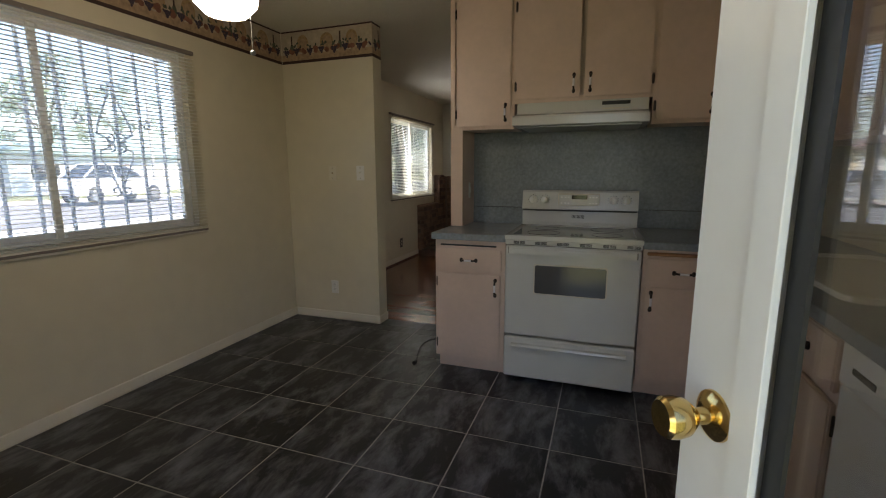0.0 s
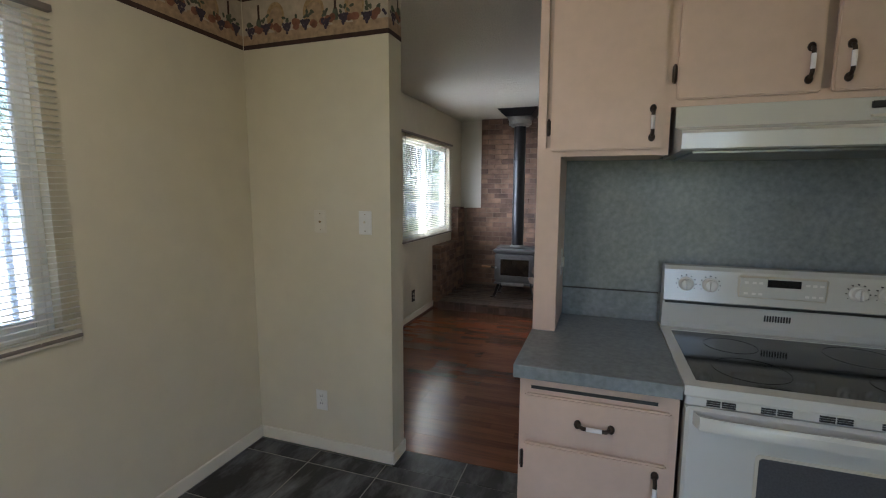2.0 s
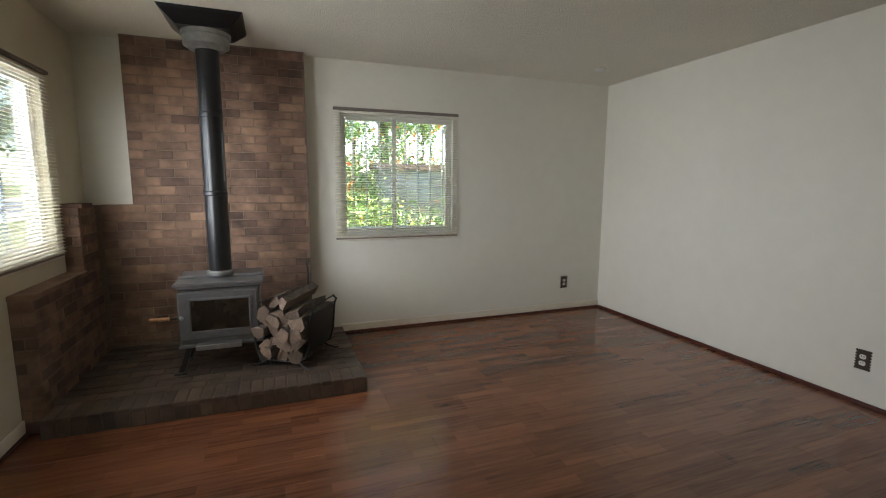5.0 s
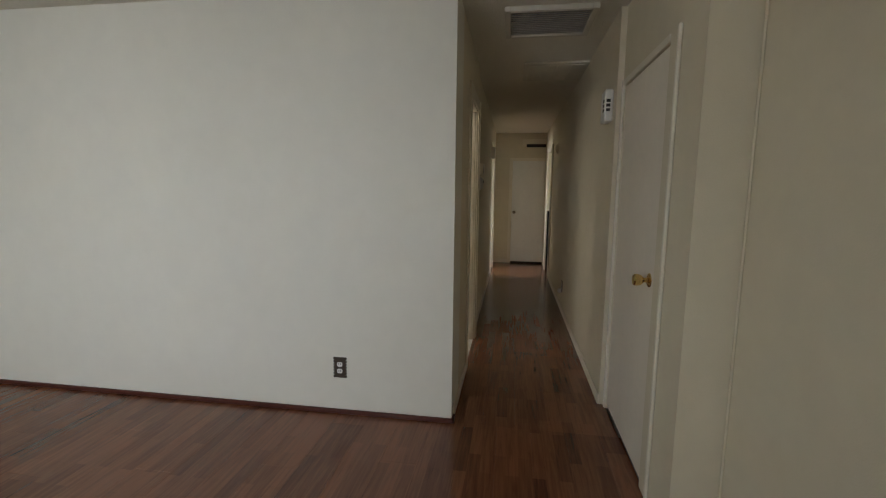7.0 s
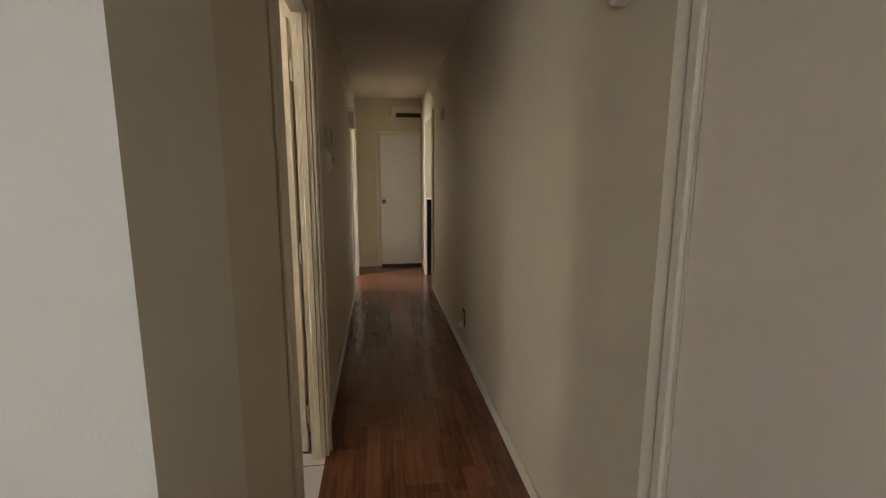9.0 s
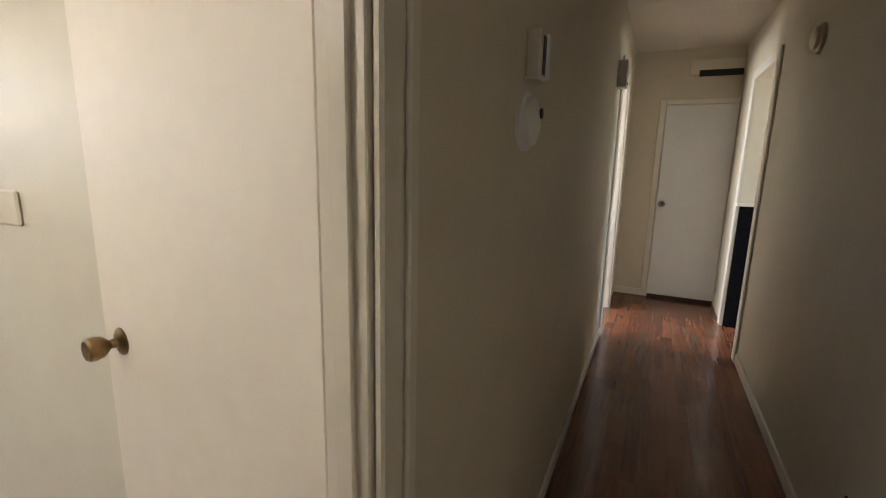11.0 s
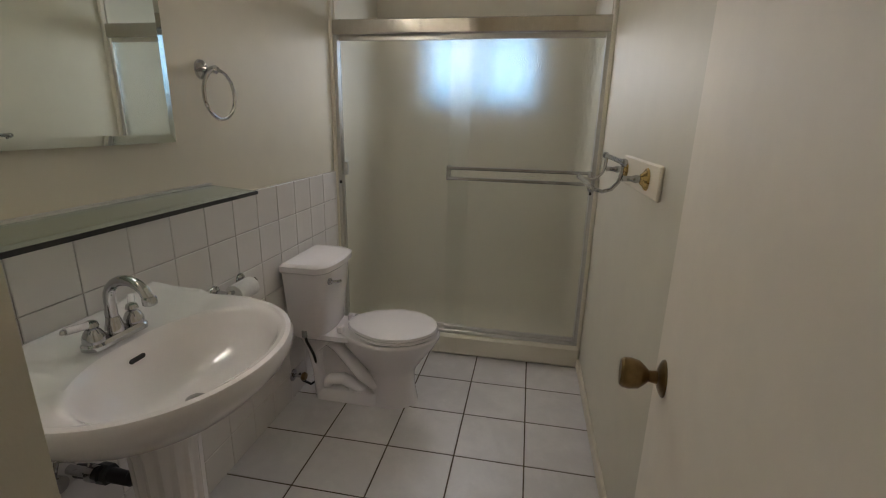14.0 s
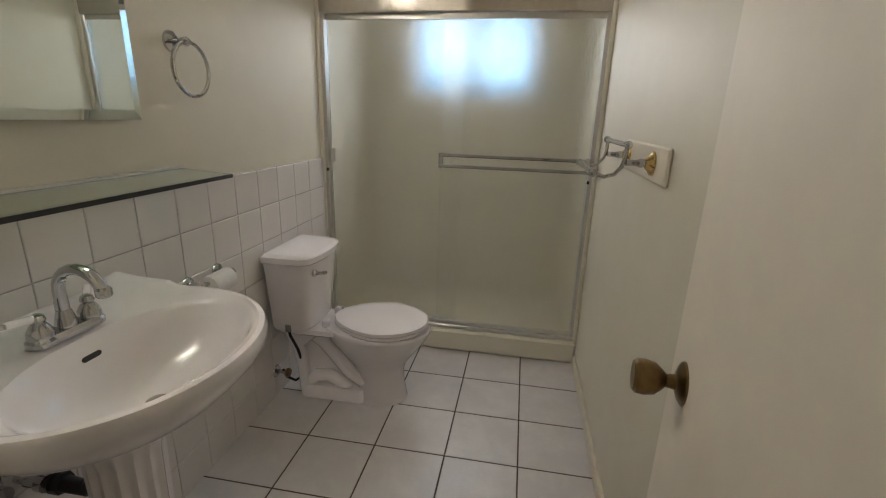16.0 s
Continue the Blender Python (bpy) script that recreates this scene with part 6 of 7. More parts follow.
# ---- wall tile, piece by piece ----
def wall_tiles(name, y0, y1, z0, z1, label):
    bed = solid(name, boxes((2.739, 2.744, y0, y1, z0, z1)), GROUT_LIGHT, label, kind="structure")
    shared = {}
    p = 0.1535
    j = math.floor((y0 - 5.886) / p)
    while 5.886 + j * p < y1:
        b0, b1 = max(y0, 5.886 + j * p + 0.0012), min(y1, 5.886 + (j + 1) * p - 0.0012)
        j += 1
        for r in range(7):
            t1 = z1 - r * p - 0.0012
            t0 = max(z0, z1 - (r + 1) * p + 0.0012)
            if b1 - b0 < 0.012 or t1 - t0 < 0.012:
                continue
            k = (round(b1 - b0, 4), round(t1 - t0, 4))
            if k not in shared:
                shared[k] = mesh_of("tile", tile_shape(k[1], k[0], 0.008, 0.0022), WALL_TILE)
            t = new("tile", shared[k])
            t.parent = bed
            t.matrix_basis = pose(2.742, (b0 + b1) / 2, (t0 + t1) / 2, 0, 90, 0) @ pose(0, 0, 0, random.uniform(-0.15, 0.15), random.uniform(-0.15, 0.15), 0)
    return bed


wall_tiles("wall_tiles", 5.41, 7.44, 0.0, 1.062, "glossy white square wall tiles to chest height")

# ---- toilet ----
to = thing("toilet", (2.762, 6.938, 0.0), "white two-piece toilet with the lid closed", "toilet")


def oval(cx, cy, rx, ry, z, n=32, pinch=0.0):
    out = []
    for i in range(n):
        t = 2 * math.pi * i / n
        c, s = math.cos(t), math.sin(t)
        k = 1 - pinch * max(0, -c)
        out.append((cx + rx * c, cy + ry * s * k, z))
    return out


bm = bmesh.new()
loft(bm, [oval(0.465, 0, 0.128, 0.108, 0.0), oval(0.465, 0, 0.124, 0.104, 0.015), oval(0.462, 0, 0.116, 0.096, 0.09), oval(0.458, 0, 0.118, 0.098, 0.165), oval(0.454, 0, 0.135, 0.115, 0.205), oval(0.449, 0, 0.185, 0.150, 0.275), oval(0.446, 0, 0.232, 0.174, 0.335, pinch=0.1), oval(0.445, 0, 0.253, 0.182, 0.375, pinch=0.2), oval(0.445, 0, 0.255, 0.182, 0.388, pinch=0.2), oval(0.445, 0, 0.25, 0.178, 0.395, pinch=0.2)])
part("bowl", bm, PORCELAIN, to, smooth=True)
bm = bmesh.new()
loft(bm, [rounded(0.085, 0.42, -0.106, 0.106, 0.045, 0.0), rounded(0.088, 0.42, -0.103, 0.103, 0.045, 0.035), rounded(0.10, 0.42, -0.092, 0.092, 0.04, 0.058), rounded(0.12, 0.42, -0.06, 0.06, 0.03, 0.066)])
part("foot", bm, PORCELAIN, to, smooth=True)
bm = bmesh.new()
loft(bm, [rounded(0.10, 0.42, -0.048, 0.048, 0.02, 0.05), rounded(0.09, 0.42, -0.050, 0.050, 0.02, 0.20), rounded(0.07, 0.44, -0.06, 0.06, 0.02, 0.36)])
part("web", bm, PORCELAIN, to, smooth=True)
bm = bmesh.new()
loft(bm, [rounded(0.088, 0.145, -0.098, 0.098, 0.024, 0.03), rounded(0.082, 0.125, -0.098, 0.098, 0.02, 0.16), rounded(0.062, 0.125, -0.102, 0.102, 0.02, 0.28), rounded(0.03, 0.20, -0.115, 0.115, 0.03, 0.352), rounded(0.015, 0.34, -0.125, 0.125, 0.03, 0.366), rounded(0.015, 0.34, -0.12, 0.12, 0.03, 0.388)])
part("rear_deck", bm, PORCELAIN, to, smooth=True)
for sy in (-1, 1):
    bm = bmesh.new()
    tube(bm, [(0.15, sy * 0.052, 0.345), (0.215, sy * 0.060, 0.305), (0.275, sy * 0.064, 0.235), (0.335, sy * 0.064, 0.155), (0.40, sy * 0.055, 0.10)], 0.036, 14)
    part("trapway", bm, PORCELAIN, to, smooth=True)
    bm = bmesh.new()
    tube(bm, [(0.13, sy * 0.050, 0.06), (0.17, sy * 0.058, 0.105), (0.235, sy * 0.062, 0.115), (0.285, sy * 0.058, 0.085), (0.32, sy * 0.05, 0.05)], 0.033, 14)
    part("trapway_outlet", bm, PORCELAIN, to, smooth=True)
    part("floor_bolt_cap", lathe(bmesh.new(), [(0.012, 0.0), (0.011, 0.010), (0.006, 0.015)], (0.27, sy * 0.078, 0.060), sides=12), PORCELAIN, to, smooth=True)
part("seat", loft(bmesh.new(), [oval(0.468, 0, 0.212, 0.172, 0.396, pinch=0.2), oval(0.468, 0, 0.220, 0.180, 0.404, pinch=0.2), oval(0.468, 0, 0.217, 0.176, 0.414, pinch=0.2)]), PORCELAIN, to, smooth=True)
part("lid", loft(bmesh.new(), [oval(0.468, 0, 0.215, 0.175, 0.4155, pinch=0.2), oval(0.468, 0, 0.220, 0.180, 0.422, pinch=0.2), oval(0.468, 0, 0.215, 0.175, 0.434, pinch=0.2), oval(0.468, 0, 0.18, 0.145, 0.440, pinch=0.2)]), PORCELAIN, to, "closed white seat lid", True)
for y in (-0.07, 0.07):
    part("seat_hinge", boxes((0.215, 0.245, y - 0.018, y + 0.018, 0.39, 0.43), bevel=0.006), PORCELAIN, to)


def tank_ring(z, w, d0, d1, bow):
    """A tank outline: flat to the wall, bowed to the room."""
    pts = [(d0, -w), (d0, w)]
    for i in range(21):
        t = 1 - 2 * i / 20
        pts.append((d1 - bow * t * t - 0.035 * abs(t) ** 12, w * t))
    return [(x, y, z) for x, y in reversed(pts)]


bm = bmesh.new()
loft(bm, [tank_ring(0.352, 0.135, 0.02, 0.175, 0.02), tank_ring(0.375, 0.148, 0.015, 0.19, 0.022), tank_ring(0.675, 0.172, 0.005, 0.215, 0.025)])
part("tank", bm, PORCELAIN, to, smooth=True)
bm = bmesh.new()
loft(bm, [tank_ring(0.675, 0.175, 0.003, 0.222, 0.025), tank_ring(0.683, 0.182, 0.0, 0.230, 0.025), tank_ring(0.707, 0.182, 0.0, 0.230, 0.025), tank_ring(0.719, 0.166, 0.01, 0.212, 0.025)])
part("tank_lid", bm, PORCELAIN, to, smooth=True)
fh = part("flush_lever", tube(bmesh.new(), [(0.212, -0.120, 0.635), (0.226, -0.120, 0.635), (0.236, -0.112, 0.633), (0.238, -0.080, 0.625), (0.236, -0.066, 0.622)], 0.008, 10), CHROME, to, "chrome flush lever", True)
part("lever_boss", lathe(bmesh.new(), [(0.016, 0), (0.016, 0.008), (0.010, 0.014)], (0.206, -0.120, 0.635), "x", 18), CHROME, fh, smooth=True)

for p in to.children:
    if p.name.split(".")[0] in ("bowl", "seat", "lid", "seat_hinge", "rear_deck", "web", "trapway", "trapway_outlet"):
        p.scale = (1, 1, 0.925)

vl = thing("supply_valve", (2.752, 6.824, 0.125), "chrome stop valve with a braided toilet supply hose", "valve")
part("flange", lathe(bmesh.new(), [(0.030, 0.0), (0.028, 0.006), (0.012, 0.012)], (0, 0, 0), "x", 20), CHROME, vl, smooth=True)
part("stem", lathe(bmesh.new(), [(0.009, 0.0), (0.009, 0.055)], (0, 0, 0), "x", 12), CHROME, vl)
part("handwheel", lathe(bmesh.new(), [(0.018, 0.05), (0.022, 0.058), (0.018, 0.068)], (0, 0, 0), "x", 14), OLD_BRASS, vl, smooth=True)
part("hose", tube(bmesh.new(), [(0.035, 0.0, 0.012), (0.045, 0.01, -0.03), (0.075, 0.035, -0.062), (0.105, 0.05, -0.04), (0.118, 0.035, 0.03), (0.115, -0.0, 0.13), (0.10, -0.03, 0.21), (0.095, -0.035, 0.262)], 0.0065, 10), CORD, vl, "dark braided supply hose", True)
part("coupling", lathe(bmesh.new(), [(0.013, 0.0), (0.013, 0.03)], (0.095, -0.035, 0.235), "z", 12), GALV, vl)

# ---- pedestal sink ----
ps = thing("pedestal_sink", (2.752, 5.835, 0.0), "white porcelain pedestal sink with a fluted column", "sink")


def sink_ring(k, z, push=0.0):
    """Outline of the basin: straight back with stepped shoulders, bowed front."""
    pts = []
    for i in range(41):
        t = math.pi * (i / 40) - math.pi / 2
        x = 0.20 + 0.335 * k * max(0, math.cos(t)) ** 0.85
        y = 0.325 * k * math.sin(t)
        pts.append((x - push, y, z))
    w = 0.325 * k
    pts += [(0.172 - push, w * 0.985, z), (0.156 - push, w * 0.925, z), (0.140 - push * 0.6, w * 0.885, z), (0.06 + (1 - k) * 0.2, w * 0.85, z), (0.012 + (1 - k) * 0.25, w * 0.76, z)]
    pts += [(0.0 + (1 - k) * 0.25, w * 0.4, z), (0.0 + (1 - k) * 0.25, -w * 0.4, z)]
    pts += [(0.012 + (1 - k) * 0.25, -w * 0.76, z), (0.06 + (1 - k) * 0.2, -w * 0.85, z), (0.140 - push * 0.6, -w * 0.885, z), (0.156 - push, -w * 0.925, z), (0.172 - push, -w * 0.985, z)]
    return pts


def bowl_ring(k, z):
    """Inner bowl: an oval in front of the tap deck, with as many points as the outline."""
    n = len(sink_ring(1, 0))
    out = []
    for i in range(n):
        t = -math.pi / 2 + 2 * math.pi * i / n * 1.0
        out.append((0.325 + 0.165 * k * math.cos(t), 0.255 * k * math.sin(t), z))
    return out


bm = bmesh.new()
outer = [sink_ring(0.42, 0.640, 0.0), sink_ring(0.60, 0.665, 0.0), sink_ring(0.82, 0.715, 0.0), sink_ring(0.96, 0.765, 0.0), sink_ring(1.0, 0.792, 0.0), sink_ring(1.0, 0.812, 0.0), sink_ring(0.985, 0.822, 0.0), sink_ring(0.95, 0.824, 0.0)]


def matched(n, ring):
    """Bowl points lined up with the outline by direction from the bowl's centre."""
    out = []
    for x, y, z in sink_ring(0.95, 0):
        d = math.atan2(y / 0.255, (x - 0.325) / 0.165)
        out.append((0.325 + 0.165 * n * math.cos(d), 0.255 * n * math.sin(d), ring))
    return out


inner = [matched(1.06, 0.816), matched(1.0, 0.806), matched(0.93, 0.775), matched(0.80, 0.735), matched(0.58, 0.705), matched(0.30, 0.690), matched(0.09, 0.685)]
between = []
for k in (0.12, 0.3, 0.5, 0.7, 0.88):
    between.append([tuple(u + (v - u) * k for u, v in zip(p, q)) for p, q in zip(outer[-1], inner[0])])
loft(bm, outer + between + inner)


def ease(v):
    v = max(0.0, min(1.0, v))
    return v * v * (3 - 2 * v)


# the deck rises to a ledge at the back and steps up at its shoulders
for v in bm.verts:
    if v.co.z > 0.785:
        v.co.z += 0.028 * ease((0.085 - v.co.x) / 0.07) + 0.026 * ease((0.168 - v.co.x) / 0.03) * ease((abs(v.co.y) - 0.14) / 0.06)
part("basin", bm, PORCELAIN, ps, smooth=True)
bm = bmesh.new()
n = 64
rings = []
for z, r, fl in ((0.0, 0.135, 0), (0.03, 0.135, 0), (0.045, 0.118, 0), (0.07, 0.112, 0), (0.085, 0.096, 0), (0.11, 0.088, 0.0), (0.13, 0.084, 0.006), (0.35, 0.078, 0.006), (0.55, 0.082, 0.006), (0.60, 0.092, 0.004), (0.64, 0.115, 0), (0.668, 0.15, 0)):
    rings.append([((r - fl * (1 + math.cos(16 * a)) / 2) * math.cos(a) + 0.215, (r - fl * (1 + math.cos(16 * a)) / 2) * math.sin(a), z) for a in (2 * math.pi * i / n for i in range(n))])
loft(bm, rings)
part("column", bm, PORCELAIN, ps, "fluted porcelain column", True)
part("drain", lathe(bmesh.new(), [(0.024, 0.6865), (0.024, 0.690), (0.016, 0.691), (0.014, 0.696), (0.004, 0.697)], (0.325, 0, 0), sides=20), CHROME, ps, smooth=True)
ov = part("overflow", slab(bmesh.new(), [(y, z) for y, z, _ in rounded(-0.022, 0.022, -0.006, 0.006, 0.0058, 0)], 0, 0.003), BLACK, ps)
ov.matrix_basis = Matrix.Translation((0.1765, 0.0, 0.778)) @ Matrix(((0, 0, 1, 0), (1, 0, 0, 0), (0, 1, 0, 0), (0, 0, 0, 1)))

fa = thing("faucet", (2.752 + 0.118, 5.845, 0.823), "chrome centre-set faucet with porcelain lever handles", "faucet")
bm = bmesh.new()
loft(bm, [rounded(-0.028, 0.028, -0.082, 0.082, 0.026, 0.0), rounded(-0.028, 0.028, -0.082, 0.082, 0.026, 0.010), rounded(-0.022, 0.022, -0.076, 0.076, 0.021, 0.018)])
part("base_plate", bm, CHROME, fa, smooth=True)
part("spout", tube(bmesh.new(), [(0, 0, 0.015), (0, 0, 0.10)] + [(0.055 - 0.055 * math.cos(a), 0, 0.10 + 0.05 * math.sin(a)) for a in (math.pi * i / 10 for i in range(1, 9))] + [(0.112, 0, 0.105)], 0.0125, 16), CHROME, fa, smooth=True)
part("spout_base", lathe(bmesh.new(), [(0.022, 0.015), (0.020, 0.03), (0.015, 0.05), (0.0135, 0.055)], sides=20), CHROME, fa, smooth=True)
part("aerator", lathe(bmesh.new(), [(0.013, 0.095), (0.016, 0.098), (0.016, 0.112), (0.013, 0.116)], (0.111, 0, 0), sides=18), CHROME, fa, smooth=True)
for s in (-1, 1):
    hb = part("handle_base", lathe(bmesh.new(), [(0.024, 0.016), (0.023, 0.03), (0.017, 0.042), (0.012, 0.048), (0.015, 0.054), (0.012, 0.064), (0.005, 0.068)], (0, s * 0.055, 0), sides=20), CHROME, fa, smooth=True)
    d = Vector((0.15 if s > 0 else -0.05, s * 1.0, 0.15)).normalized() if s < 0 else Vector((-0.6, 0.6, 0.1)).normalized()
    c = Vector((0, s * 0.055, 0.058))
    part("lever", tube(bmesh.new(), [c + d * 0.008, c + d * 0.02, c + d * 0.045, c + d * 0.058], 0.0085, 12), PORCELAIN, hb, "white porcelain lever", True)
    part("lever_tip", lathe(bmesh.new(), [(0.008, -0.004), (0.006, 0.004)], tuple(c + d * 0.06), sides=12), CHROME, hb)
part("lift_rod", tube(bmesh.new(), [(-0.018, 0, 0.012), (-0.018, 0, 0.07)], 0.003, 8), CHROME, fa)

pl = thing("sink_plumbing", (2.752, 5.74, 0.50), "dark metal stop valves and pipes under the sink", "plumbing")
part("wall_flange", lathe(bmesh.new(), [(0.035, 0.0), (0.03, 0.008), (0.015, 0.014)], (0, -0.06, 0.03), "x", 18), CHROME, pl, smooth=True)
part("stop_valve", lathe(bmesh.new(), [(0.012, 0.0), (0.012, 0.06), (0.02, 0.062), (0.02, 0.08)], (0, -0.06, 0.03), "x", 14), CHROME, pl)
part("stop_valve", lathe(bmesh.new(), [(0.012, 0.0), (0.012, 0.06), (0.02, 0.062), (0.02, 0.08)], (0, 0.02, -0.01), "x", 14), CHROME, pl)
part("trap", tube(bmesh.new(), [(0.0, 0.04, -0.03), (0.08, 0.045, -0.03), (0.13, 0.06, -0.05), (0.17, 0.075, 0.0), (0.19, 0.075, 0.12)], 0.019, 12), BLACK, pl, smooth=True)
part("trap_nut", lathe(bmesh.new(), [(0.026, 0.0), (0.026, 0.03)], (0.06, 0.045, -0.03), "x", 8), BLACK, pl)
part("supply_tube", tube(bmesh.new(), [(0.06, -0.06, 0.035), (0.075, -0.05, 0.10), (0.085, -0.03, 0.22)], 0.005, 8), CHROME, pl)
part("supply_tube", tube(bmesh.new(), [(0.06, 0.02, 0.0), (0.075, 0.04, 0.10), (0.085, 0.06, 0.24)], 0.005, 8), CHROME, pl)

# ---- shelf, mirror, ring, paper, rack ----
gs = thing("glass_shelf", (0, 0, 0), "long green-edged glass shelf above the wall tiles", "shelf")
bm = bmesh.new()
slab(bm, [(2.7405, 5.42), (2.962, 5.42), (2.962, 6.335), (2.7405, 6.400)], 1.104, 1.114)
part("glass", bm, GREEN_GLASS, gs)
part("front_edge", boxes((2.9625, 2.9655, 5.42, 6.335, 1.1035, 1.1145)), BLACK, gs, "dark polished front edge")
part("wall_channel", boxes((2.7395, 2.750, 5.42, 6.40, 1.1145, 1.122)), ALU, gs)
mc = thing("mirror", (0, 0, 0), "large wall mirror with slanted polished edges", "mirror")
MIR = shade("silvered mirror", (0.80, 0.86, 0.82), 0.015, 1.0)
part("backing", boxes((2.7395, 2.758, 5.43, 6.250, 1.268, 2.10)), GALV, mc)
part("glass", boxes((2.7585, 2.7625, 5.43, 6.230, 1.288, 2.08)), MIR, mc)
bm = bmesh.new()
a0, a1, z0, z1 = 5.42, 6.254, 1.264, 2.104
loft(bm, [[(2.7585, a0, z0), (2.7585, a1, z0), (2.7585, a1, z1), (2.7585, a0, z1)], [(2.7625, a0 + 0.024, z0 + 0.024), (2.7625, a1 - 0.024, z0 + 0.024), (2.7625, a1 - 0.024, z1 - 0.024), (2.7625, a0 + 0.024, z1 - 0.024)]], cap=False)
part("bevel", bm, MIR, mc)
tr = thing("towel_ring", (2.739, 6.425, 1.490), "chrome towel ring on a round wall post", "towel ring")
part("rosette", lathe(bmesh.new(), [(0.032, 0.0), (0.030, 0.006), (0.018, 0.012)], (0, 0, 0), "x", 24), CHROME, tr, smooth=True)
part("post", lathe(bmesh.new(), [(0.010, 0.0), (0.008, 0.03), (0.012, 0.045), (0.014, 0.056), (0.008, 0.064)], (0, 0, 0), "x", 16), CHROME, tr, smooth=True)
part("ring", tube(bmesh.new(), [(0.052, 0.078 * math.sin(a) + 0.012, -0.078 + 0.078 * math.cos(a)) for a in (2 * math.pi * i / 40 for i in range(40))], 0.006, 10, True), CHROME, tr, smooth=True)
tp = thing("paper_holder", (2.752, 6.420, 0.737), "chrome paper holder with a nearly used white roll", "paper holder")
for y in (-0.075, 0.075):
    part("post", lathe(bmesh.new(), [(0.026, 0.0), (0.024, 0.006), (0.010, 0.012), (0.010, 0.055), (0.014, 0.062), (0.008, 0.07)], (0, y, 0.0), "x", 18), CHROME, tp, smooth=True)
part("spindle", tube(bmesh.new(), [(0.06, -0.07, 0), (0.06, 0.07, 0)], 0.007, 10), CHROME, tp)
roll = part("paper_roll", lathe(bmesh.new(), [(0.018, -0.052), (0.036, -0.052), (0.036, 0.052), (0.018, 0.052)], (0.06, 0, -0.012), "y", 28), PAPER, tp, "white toilet paper roll", True)
tk = thing("towel_rack", (4.18, 6.60, 1.19), "chrome double towel rack with brass posts on a board", "towel rack")
part("board", boxes((-0.012, 0.0, -0.28, 0.22, -0.05, 0.05), bevel=0.005), TRIM, tk)
for y in (-0.15, 0.16):
    part("rosette", lathe(bmesh.new(), [(0.034, 0.0), (0.032, 0.006), (0.022, 0.012), (0.014, 0.02)], (-0.012, y, 0), "-x", 22), BRASS, tk, smooth=True)
    arm = part("post", lathe(bmesh.new(), [(0.009, 0.015), (0.013, 0.032), (0.008, 0.045), (0.009, 0.07)], (-0.012, y, 0), "-x", 16), CHROME, tk, smooth=True)
    part("arm", tube(bmesh.new(), [(-0.085, y, 0.042), (-0.086, y, 0.015), (-0.092, y, -0.012), (-0.110, y, -0.034), (-0.135, y, -0.042), (-0.165, y, -0.034)], 0.006, 10), CHROME, arm, smooth=True)
for x, z in ((-0.085, 0.048), (-0.170, -0.032)):
    part("bar", tube(bmesh.new(), [(x, -0.165, z), (x, 0.175, z)], 0.0085, 12), CHROME, tk, smooth=True)
    for y in (-0.165, 0.175):
        bm = bmesh.new()
        bmesh.ops.create_uvsphere(bm, u_segments=12, v_segments=8, radius=0.012, matrix=Matrix.Translation((x, y, z)))
        part("bar_end", bm, CHROME, tk, smooth=True)
dl = thing("vanity_light", (2.739, 6.02, 2.27), "chrome bathroom light bar with lit frosted globes above the mirror", "vanity light")
part("back_plate", boxes((0.0, 0.022, -0.28, 0.28, -0.05, 0.05), bevel=0.006), CHROME, dl)
for y in (-0.20, -0.067, 0.067, 0.20):
    cup = part("socket", lathe(bmesh.new(), [(0.030, 0.0), (0.028, 0.012), (0.020, 0.030)], (0.022, y, 0), "x", 18), CHROME, dl, smooth=True)
    part("globe", lathe(bmesh.new(), [(0.018, 0.024), (0.034, 0.036), (0.045, 0.056), (0.047, 0.074), (0.040, 0.098), (0.022, 0.114), (0.004, 0.118)], (0.022, y, 0), "x", 24), glow_bath, cup, "lit frosted glass globe", True)

# ---- outdoors ----
GRASS = shade("dry lawn", (0.16, 0.17, 0.07), 0.95, grain=0.35, grain_size=18, stain=0.3, stain_size=0.8, bump=0.02, bump_size=40)
CONCRETE = shade("pale sunlit concrete", (0.50, 0.48, 0.44), 0.9, grain=0.08, grain_size=30, stain=0.12, stain_size=0.7, bump=0.002, bump_size=60)
ASPHALT = shade("grey asphalt", (0.15, 0.15, 0.15), 0.9, grain=0.2, grain_size=50, stain=0.15, stain_size=0.5, bump=0.003, bump_size=90)
STUCCO = shade("pale yellow stucco", (0.62, 0.53, 0.36), 0.9, grain=0.08, grain_size=30, stain=0.08, stain_size=0.6, bump=0.003, bump_size=70)
STUCCO_BLUE = shade("pale blue-grey stucco", (0.52, 0.56, 0.58), 0.9, grain=0.08, grain_size=30, stain=0.08, stain_size=0.6, bump=0.003, bump_size=70)
SHINGLE = shade("brown roof shingles", (0.20, 0.14, 0.11), 0.95, grain=0.3, grain_size=12, stain=0.15, stain_size=1.0, bump=0.01, bump_size=20)
SHINGLE_GREEN = shade("green-grey roof shingles", (0.20, 0.27, 0.26), 0.95, grain=0.25, grain_size=12, stain=0.15, stain_size=1.0, bump=0.01, bump_size=20)
SIDING = shade("weathered grey fence boards", (0.34, 0.34, 0.33), 0.9, grain=0.2, grain_size=20, stain=0.2, stain_size=2, squash=(6, 6, 1))
CAR_WHITE = shade("white car paint", (0.70, 0.71, 0.72), 0.18, coat=0.8, stain=0.03, stain_size=2)
